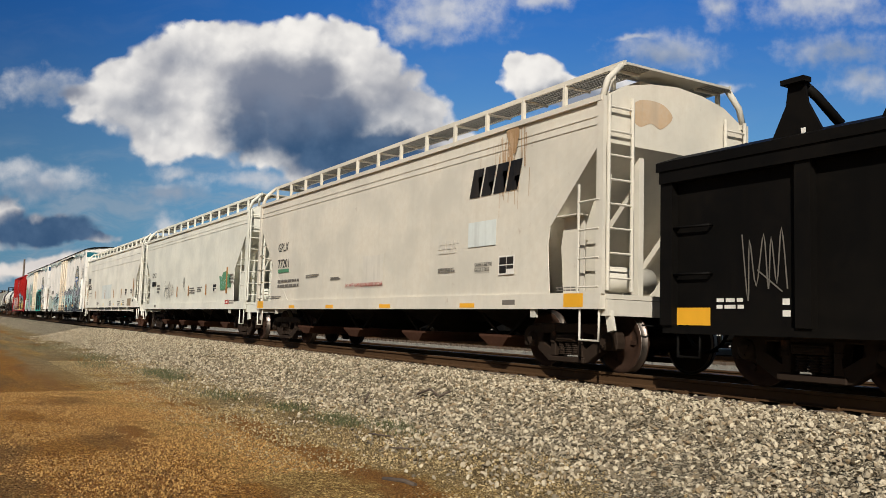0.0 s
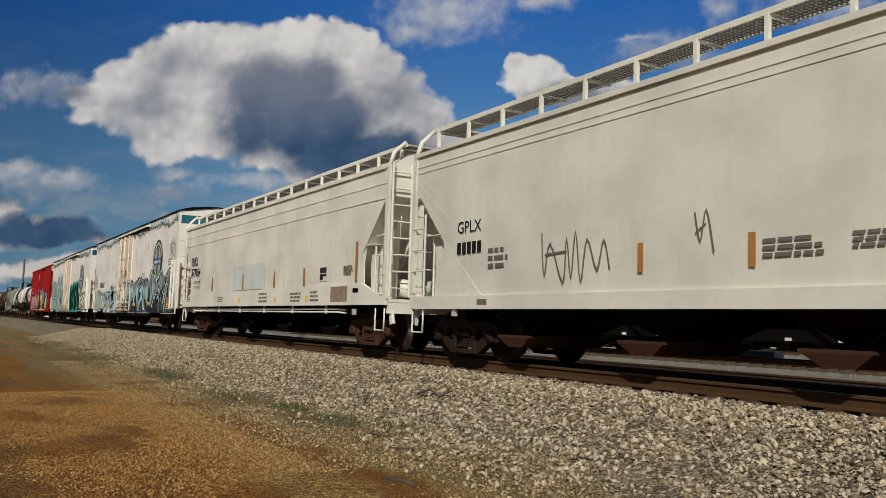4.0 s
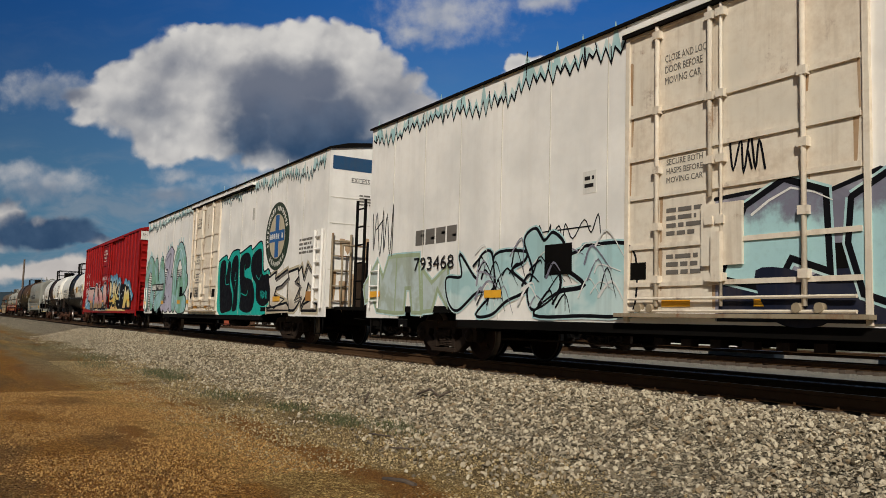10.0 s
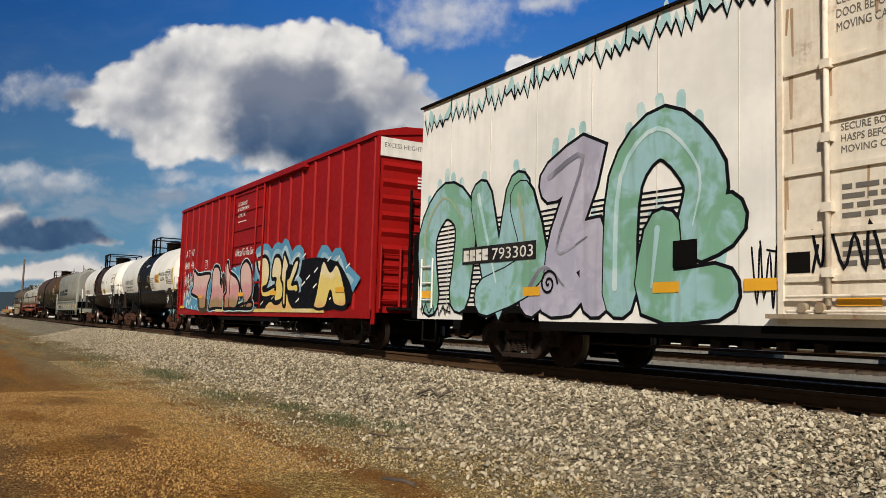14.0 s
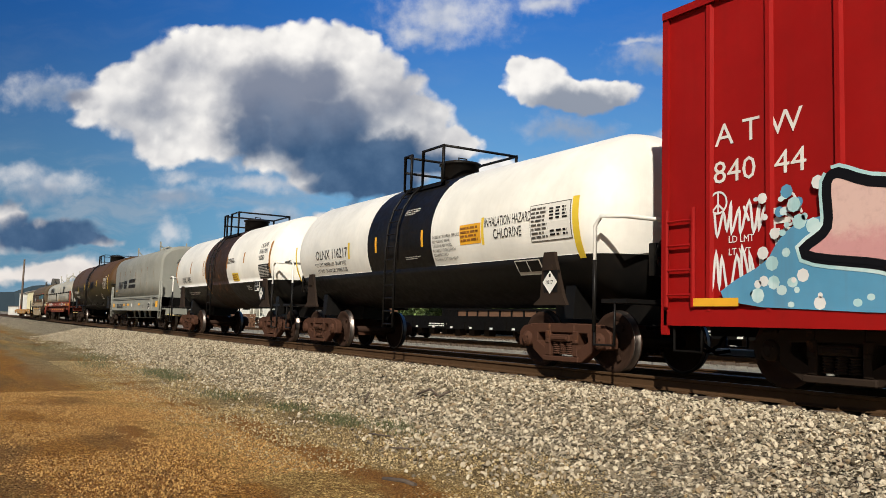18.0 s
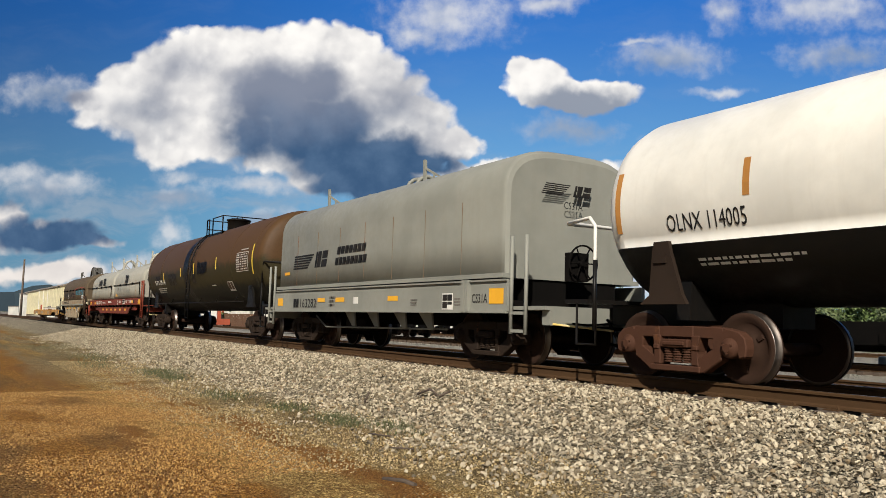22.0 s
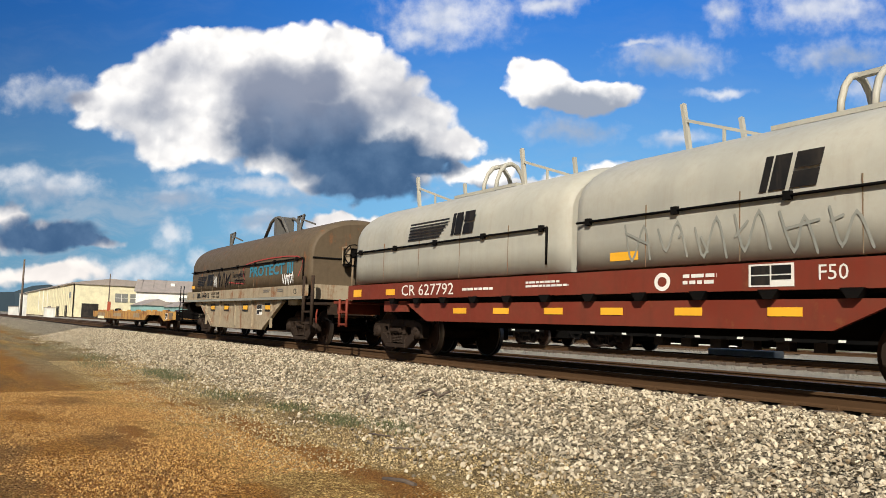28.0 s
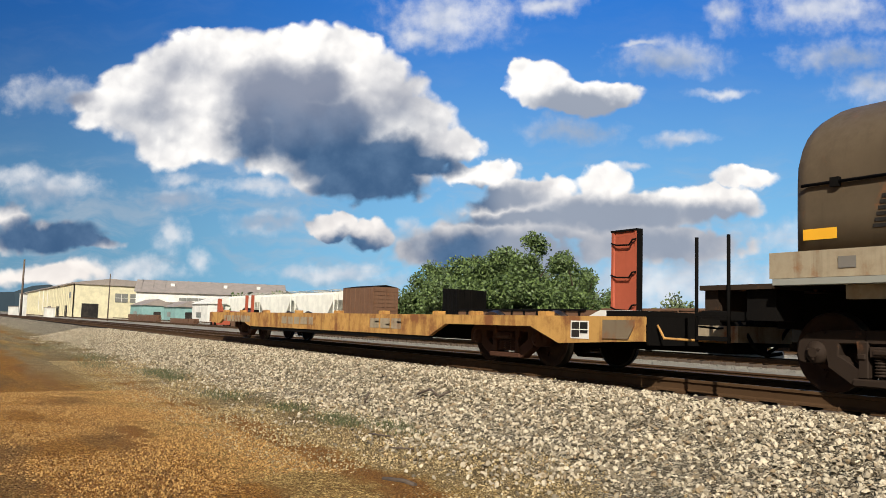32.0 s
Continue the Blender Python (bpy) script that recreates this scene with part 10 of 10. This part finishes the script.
def brown_gondola(x, y):
    car = parked("parked_gondola", x, y, "rust-brown gondola car parked in the yard", "gondola")
    h = 6.2
    part("body", boxes((-h, h, -1.45, 1.45, 0.9, 2.2)), BOX_BROWN, car)
    for s in (-1, 1):
        part("top_chord", boxes((-h, h, s * 1.48 - 0.06, s * 1.48 + 0.06, 2.12, 2.26)), BOX_BROWN, car)
        for k in range(8):
            xx = -h + 0.6 + k * 1.6
            part("side_post", boxes((xx - 0.06, xx + 0.06, s * 1.5 - 0.04, s * 1.5 + 0.04, 0.9, 2.12)), BOX_BROWN, car)
    for e in (-1, 1):
        truck(car, e * (h - 1.6), "grimy", False)
    couplers(car, h + 0.4, -h - 0.4)


brown_gondola(-37.5, 31.0)
for x, y, w in ((-22.3, 17.9, 1.6), (-15.6, 18.2, 1.2), (-11.6, 18.0, 1.4)):
    ob = part("concrete_block", boxes((-w, w, -0.3, 0.3, 0, 0.5)), CONCRETE, at=pose(x, y, -0.51))
    bv = ob.modifiers.new("edge", "BEVEL")
    bv.width = 0.03
    tagged(ob, "pale concrete barrier block lying in the yard", "concrete block", "concrete blocks in the yard")

# ---------------------------------------------------------------- trees, weeds
def leaf_cloud(name, blobs, count, size, mat, seed):
    """A crown of many small leaf blades round several uneven lobes."""
    rng = np.random.default_rng(seed)
    vs, fs = [], []
    k = 0
    w = np.array([b[3] ** 2 for b in blobs])
    w = w / w.sum()
    for i in rng.choice(len(blobs), count, p=w):
        cx, cy, cz, r = blobs[i]
        d = rng.normal(size=3)
        d /= np.linalg.norm(d)
        c = np.array([cx, cy, cz]) + d * r * rng.uniform(0.3, 1.25) * np.array([1, 1, 0.85])
        u = rng.normal(size=3)
        u /= np.linalg.norm(u)
        v = np.cross(u, rng.normal(size=3))
        v /= np.linalg.norm(v)
        s = size * rng.uniform(0.6, 1.5)
        vs += [c - u * s, c + v * s * 0.5, c + u * s, c - v * s * 0.5]
        fs.append((k, k + 1, k + 2, k + 3))
        k += 4
    me = bpy.data.meshes.new(name)
    me.from_pydata([tuple(map(float, p)) for p in vs], [], fs)
    me.materials.append(mat)
    return me


def tree(x, y, height, spread, seed, leaves, mat, label, leaf=0.22):
    t = thing("tree", x, y, -0.72, label, "tree", "trees behind the yard")
    rng = random.Random(seed)
    bm = bmesh.new()
    rod(bm, (0, 0, 0), (0.1, 0.05, height * 0.35), 0.28, 10, 0.2)
    limbs = []
    for k in range(7):
        a = k * math.tau / 7 + rng.uniform(-0.3, 0.3)
        end = (math.cos(a) * spread * 0.55, math.sin(a) * spread * 0.55, height * rng.uniform(0.55, 0.85))
        rod(bm, (0.1, 0.05, height * rng.uniform(0.2, 0.34)), end, 0.12, 6, 0.03)
        limbs.append(end)
    part("trunk", bm, BARK, t)
    blobs = []
    for k in range(95):
        a, rr = rng.uniform(0, math.tau), spread * math.sqrt(rng.random())
        top = height * (1 - 0.5 * (rr / spread) ** 2.4) * rng.uniform(0.86, 1.0)
        z = rng.uniform(0.22 * height, top)
        blobs.append((math.cos(a) * rr, math.sin(a) * rr, z - 0.6, rng.uniform(0.075, 0.15) * height))
    crown = new("crown", leaf_cloud("crown", blobs, leaves, leaf, mat, seed))
    crown.parent = t
    return t


tree(-69.5, 41.0, 11.6, 8.8, 3, 80000, LEAF, "broad leafy green tree behind the yard", 0.17)
tree(-82.5, 41.5, 9.4, 7.2, 9, 50000, LEAF, "lower leafy green tree beside the broad one", 0.17)
tree(-60.8, 42.0, 8.2, 4.6, 13, 14000, LEAF, "small leafy green tree behind the yard", 0.16)
tree(-55.0, 49.0, 5.2, 2.6, 5, 5000, LEAF_PALE, "thin pale green tree behind the yard", 0.16)
tree(-47.0, 55.0, 7.4, 3.4, 6, 9000, LEAF_PALE, "airy pale green tree", 0.16)
tree(-36.0, 58.0, 8.6, 4.2, 7, 12000, LEAF_PALE, "airy pale green tree", 0.18)
tree(-99.0, 50.0, 6.0, 2.6, 8, 2600, LEAF_PALE, "sparse thin tree behind the hopper cars", 0.14)
tree(-43.0, 62.0, 7.0, 4.0, 17, 10000, LEAF, "leafy green tree behind the yard", 0.2)
tree(-26.0, 62.0, 8.0, 4.4, 18, 10000, LEAF_PALE, "airy pale green tree", 0.18)


def weeds(x, y, count, spread, hgt, seed):
    rng = np.random.default_rng(seed)
    vs, fs = [], []
    for k in range(count):
        bx, by = x + rng.normal() * spread, y + rng.normal() * spread * 0.35
        z = ground_level(bx, by) - 0.01
        a, h_ = rng.uniform(0, math.tau), hgt * rng.uniform(0.4, 1.2)
        dx, dy = math.cos(a) * h_ * 0.6, math.sin(a) * h_ * 0.6
        w = 0.006
        vs += [(bx - w * math.sin(a), by + w * math.cos(a), z), (bx + w * math.sin(a), by - w * math.cos(a), z), (bx + dx, by + dy, z + h_)]
        fs.append((3 * k, 3 * k + 1, 3 * k + 2))
    me = bpy.data.meshes.new("weeds")
    me.from_pydata([tuple(map(float, v)) for v in vs], [], fs)
    me.materials.append(WEED)
    return tagged(new("weeds", me), "low green weeds at the edge of the ballast", "weeds", kind="stuff")


for k, (x, y, c, s) in enumerate(((-20.5, -5.0, 420, 0.7), (-19.0, -5.1, 260, 0.5), (-10.4, -4.85, 320, 0.35), (-14.5, -5.2, 260, 0.6), (-28.0, -5.3, 300, 1.2), (-12.2, -4.9, 180, 0.4), (-36.0, -5.6, 400, 2.4), (-9.3, -4.6, 140, 0.3), (-24.0, -6.0, 200, 1.0))):
    weeds(x, y, int(c * 2.4), s, 0.10, 30 + k)


def stick(x, y, pts, r, label):
    ob = part("stick", pipe(pts, r, 6), WOOD, at=pose(x, y, ground_level(x, y) + 0.03))
    return tagged(ob, label, "stick", "loose sticks on the ground")


stick(-10.6, -3.55, [(0, 0, 0.02), (0.18, 0.1, 0.10), (0.42, 0.12, 0.02), (0.50, 0.25, 0.10)], 0.016, "bent dark stick lying on the ballast")
stick(-11.2, -4.1, [(0, 0, 0.0), (0.03, 0.05, 0.14)], 0.018, "short dark stump of wood in the ballast")
stick(-6.55, -6.15, [(0, 0, -0.01), (0.20, 0.10, 0.0), (0.36, 0.12, -0.01)], 0.022, "short piece of dark wood on the dirt")
stick(-9.2, -5.0, [(0, 0, -0.01), (0.4, 0.12, 0.0)], 0.010, "thin dry stick on the gravel")
stick(-8.2, -5.3, [(0, 0, -0.01), (0.3, 0.2, 0.0)], 0.010, "thin dry stick on the gravel")

# ---------------------------------------------------------------- far buildings, poles, hills
def cream_factory():
    b = thing("factory_building", -240, 20, -0.72, "long cream metal factory hall with grey roof", "building", "far factory buildings")
    part("wall", boxes((-150, 0, 0, 0.3, 0, 9.2)), WALL_CREAM, b)
    part("wall", boxes((-0.3, 0, 0, 21.5, 0, 9.2)), WALL_CREAM, b)
    part("roof", loft(bmesh.new(), [[(x, y, z) for y, z in ((-0.4, 9.1), (-0.4, 9.5), (9, 10.9), (21.8, 10.4), (21.8, 9.0))] for x in (-150, 0.4)]), ROOF_GREY, b)
    k = 0
    for x in range(-146, 0, 4):
        part("wall_seam", boxes((x - 0.08, x + 0.08, -0.08, 0, 0, 9.1)), WALL_CREAM, b)
    for x0, x1, z in ((-60, -50, 3.4), (-36, -29, 3.2), (-16, -10, 3.4)):
        part("door", boxes((x0, x1, -0.06, 0, 0, z)), DOOR_DARK if x0 != -60 else WALL_GREY, b, "dark doorway")
    part("loading_door", boxes((0, 0.08, 2.2, 6.4, 0, 4.0)), DOOR_DARK, b, "open dark loading door")
    for y0, y1 in ((10.5, 13.8), (14.4, 17.6), (18.0, 20.2)):
        w = part("window", boxes((0, 0.08, y0, y1, 4.6, 7.0)), GLASS_GREY, b)
        part("window_frame", boxes((0.08, 0.14, y0, y1, 5.75, 5.85), (0.08, 0.14, (y0 + y1) / 2 - 0.06, (y0 + y1) / 2 + 0.06, 4.6, 7.0)), WALL_WHITE, w)
    part("window", boxes((-8, -5, -0.08, 0, 5.4, 7.0)), GLASS_GREY, b)
    for x in (-90, -75, -62):
        part("downpipe", boxes((x - 0.15, x + 0.15, -0.25, -0.08, 2.0, 9.0)), WALL_WHITE, b)


cream_factory()


def white_hall():
    b = thing("warehouse_building", -226.1, 54.5, -0.72, "long white warehouse with a grey pitched roof", "building", "far factory buildings", 74.2)
    part("wall", boxes((-21, 18, 0, 0.3, 0, 7.6)), WALL_WHITE, b)
    part("end_wall", loft(bmesh.new(), [[(x, y, z) for y, z in ((0, 0), (16, 0), (16, 7.6), (8, 11.0), (0, 7.6))] for x in (18.0, 18.3)]), WALL_GREY, b, "dark grey gable end")
    part("annex", loft(bmesh.new(), [[(x, y, z) for x, z in ((18.3, 0), (24, 0), (24, 7.2), (18.3, 9.6))] for y in (4, 16)]), WALL_GREY, b, "lower dark annex")
    part("roof", loft(bmesh.new(), [[(x, y, z) for y, z in ((-0.6, 7.5), (8, 11.1), (16.6, 7.5), (16.6, 7.2), (8, 10.6))] for x in (-21.5, 18.6)]), ROOF_GREY, b)
    for x in range(-20, 18, 3):
        part("wall_seam", boxes((x - 0.08, x + 0.08, -0.08, 0, 0, 7.5)), WALL_WHITE, b)
        part("roof_rib", loft(bmesh.new(), [[(x - 0.1 + w, y, z) for y, z in ((-0.5, 7.62), (7.9, 11.14), (7.9, 11.2), (-0.5, 7.68))] for w in (0, 0.2)]), ROOF_GREY, b)
    for x in (-12, 2, 11):
        part("roof_vent", boxes((x - 0.5, x + 0.5, 4.0, 5.0, 9.2, 10.2)), WALL_WHITE, b, "small white roof vent")
    part("canopy", boxes((-14, 10, -5, 0, 4.6, 5.0)), ROOF_GREY, b)
    part("window", boxes((-10, 6, -0.08, 0, 5.5, 6.3)), GLASS_GREY, b)


white_hall()


def small_shed(x, y, w, d, hgt, mat, label):
    b = thing("shed", x, y, -0.72, label, "shed", "sheds beside the factory")
    part("wall", boxes((-w / 2, w / 2, -d / 2, d / 2, 0, hgt)), mat, b)
    part("roof", loft(bmesh.new(), [[(a, p, q) for p, q in ((-d / 2 - 0.3, hgt), (0, hgt + d * 0.22), (d / 2 + 0.3, hgt))] for a in (-w / 2 - 0.3, w / 2 + 0.3)]), ROOF_GREY if mat is not WALL_WHITE else WALL_WHITE, b)
    part("door", boxes((w / 2, w / 2 + 0.06, -1.0, 0.6, 0, 2.2)), DOOR_DARK, b)
    part("window", boxes((-w * 0.2, w * 0.1, -d / 2 - 0.06, -d / 2, 1.2, 2.2)), GLASS_GREY, b)


small_shed(-205, 33, 14, 7, 3.6, TEAL_TIN, "faded teal metal shed beside the factory")
small_shed(-178, 34, 10, 6, 3.2, TEAL_TIN, "low teal metal shed")
small_shed(-160, 36, 11, 7, 3.8, WALL_WHITE, "small white gabled shed")
small_shed(-142, 40, 12, 7, 4.2, WALL_WHITE, "white gabled shed behind the hoppers")
small_shed(-246, 37.5, 6, 5, 9.6, WALL_WHITE, "white gabled house above the factory roof")
small_shed(-52, 47, 16, 8, 1.5, WALL_WHITE, "low white building behind the gondola")

small_shed(-103, 46, 13, 7, 2.4, WALL_WHITE, "low white building behind the boxcar")


def pole(x, y, hgt, r, label, arm=True):
    p = thing("utility_pole", x, y, -0.72, label, "utility pole", "poles beside the railway")
    part("post", rod(bmesh.new(), (0, 0, 0), (0, 0, hgt), r, 10, r * 0.7), POLE_WOOD, p)
    if arm:
        part("crossarm", boxes((-0.08, 0.08, -1.1, 1.1, hgt - 0.9, hgt - 0.7)), POLE_WOOD, p)
        for y_ in (-0.9, -0.3, 0.3, 0.9):
            part("insulator", rod(bmesh.new(), (0, y_, hgt - 0.7), (0, y_, hgt - 0.5), 0.05, 6), WALL_GREY, p)


pole(-168, 2.6, 10.8, 0.22, "tall dark pole beside the track", False)
pole(-150, 14.5, 8.2, 0.12, "slim dark pole in front of the factory", False)


def signal_case(x, y, w, hgt, mat, label):
    c = thing("signal_cabinet", x, y, -0.72, label, "signal cabinet", "signal cabinets beside the track")
    part("body", boxes((-w / 2, w / 2, -w / 2, w / 2, 0, hgt)), mat, c)
    part("roof", boxes((-w / 2 - 0.1, w / 2 + 0.1, -w / 2 - 0.1, w / 2 + 0.1, hgt, hgt + 0.12)), ROOF_GREY, c)
    part("door", boxes((w / 2, w / 2 + 0.04, -w * 0.3, w * 0.3, 0.2, hgt - 0.3)), WALL_WHITE, c)


signal_case(-176, 1.9, 1.6, 2.2, WALL_WHITE, "white signal cabinet beside the track")
signal_case(-186, -1.0 + 5.2, 1.3, 4.8, WALL_WHITE, "tall white signal mast cabinet")
signal_case(-215, 12.0, 2.2, 2.4, CONCRETE, "pale cabinet in front of the factory")


def rust_pile(x, y, length, hgt, seed, label):
    """Stacked old ties and scrap."""
    p = thing("tie_stack", x, y, -0.72, label, "tie stack", "stacks beside the yard tracks")
    rng = random.Random(seed)
    me = mesh_of("old_tie", boxes((-1.3, 1.3, -0.12, 0.12, 0, 0.2)), BOX_BROWN)
    n = int(length / 2.7)
    for i in range(n):
        for j in range(int(hgt / 0.21)):
            for r in range(3):
                shared("old_tie", me, p, pose(i * 2.7 - length / 2 + rng.uniform(-0.15, 0.15), r * 0.26, j * 0.21, 0, 0, rng.uniform(-2, 2)))


rust_pile(-150, 20.5, 26, 1.5, 1, "long stack of rusty brown ties")
rust_pile(-118, 19.5, 14, 1.2, 2, "low stack of rusty brown ties")
rust_pile(-104, 23.0, 11, 1.9, 3, "stack of rusty brown ties")


def red_machine(x, y):
    c = thing("loader_machine", x, y, -0.72, "small red crane machine standing by the ties", "machine")
    part("chassis", boxes((-1.2, 1.2, -0.8, 0.8, 0.5, 1.2)), POST_RED, c)
    part("mast", boxes((-0.9, -0.5, -0.2, 0.2, 1.2, 3.6)), POST_RED, c)
    bm = bmesh.new()
    beam(bm, (-0.7, 3.4), (0.9, 2.0), 0.22, -0.1, 0.1)
    part("arm", bm, POST_RED, c)
    for a in (-0.8, 0.8):
        for s in (-0.8, 0.8):
            part("wheel", rod(bmesh.new(), (a, s - 0.12, 0.4), (a, s + 0.12, 0.4), 0.4, 14), UNDER_BLACK, c)


red_machine(-99.0, 19.0)


def hills():
    bm = bmesh.new()
    top = []
    pts = [(-2200 + 0 * k, -420 + k * 40, 42 + 22 * math.sin(k * 0.5) + 8 * math.sin(k * 1.7)) for k in range(38)]
    a = [bm.verts.new((x, y, -2)) for x, y, z in pts]
    b = [bm.verts.new((x - 120, y, z)) for x, y, z in pts]
    c = [bm.verts.new((x - 240, y, -2)) for x, y, z in pts]
    for i in range(len(pts) - 1):
        bm.faces.new((a[i], a[i + 1], b[i + 1], b[i])), bm.faces.new((b[i], b[i + 1], c[i + 1], c[i]))
    ob = part("wooded_hills", bm, HILL)
    return tagged(ob, "dark wooded hills on the horizon", "hill", kind="structure")


hills()


def treeline():
    """Far low woods along the horizon, as one clump of leaf blades."""
    rng = random.Random(2)
    blobs = []
    for k in range(150):
        az = radians(rng.uniform(30, 74))
        r = rng.uniform(150, 230)
        blobs.append((-math.sin(az) * r, math.cos(az) * r - 9.5, rng.uniform(0.5, 3.2), rng.uniform(2.0, 4.0)))
    for k in range(40):
        blobs.append((-rng.uniform(330, 420), rng.uniform(-40, 6), rng.uniform(1, 4), rng.uniform(2.5, 4.5)))
    ob = new("far_woods", leaf_cloud("far_woods", blobs, 26000, 0.7, LEAF, 44))
    return tagged(ob, "far low green woods behind the yard", "woods", kind="stuff")


treeline()


# ---------------------------------------------------------------- what moves
def run(t):
    """How far the train has rolled after t seconds."""
    return 6.439 * t + 0.001235 * t * t + 0.0000102 * t ** 3


def motions():
    for car, x in CARS:
        walk(car, [(t, pose(x + run(t), 0, 0)) for t in range(0, 33, 4)])
    # wheels turn as the train rolls
    steps = [k / 10 for k in range(321)]
    spins = [(t, Matrix.Rotation(-run(t) / 0.457, 4, "Y").inverted()) for t in steps]
    for w, a in WHEELS:
        at = pose(a, 0, 0.457)
        walk(w, [(t, at @ m) for t, m in spins])
    # the clouds drift slowly down and to the side
    walk(sky_backdrop, [(0, VIEW @ pose(0, 0, 0, 0.26, 0.18, 0)), (16, VIEW), (32, VIEW @ pose(0, 0, 0, -0.16, -0.16, 0))])


motions()
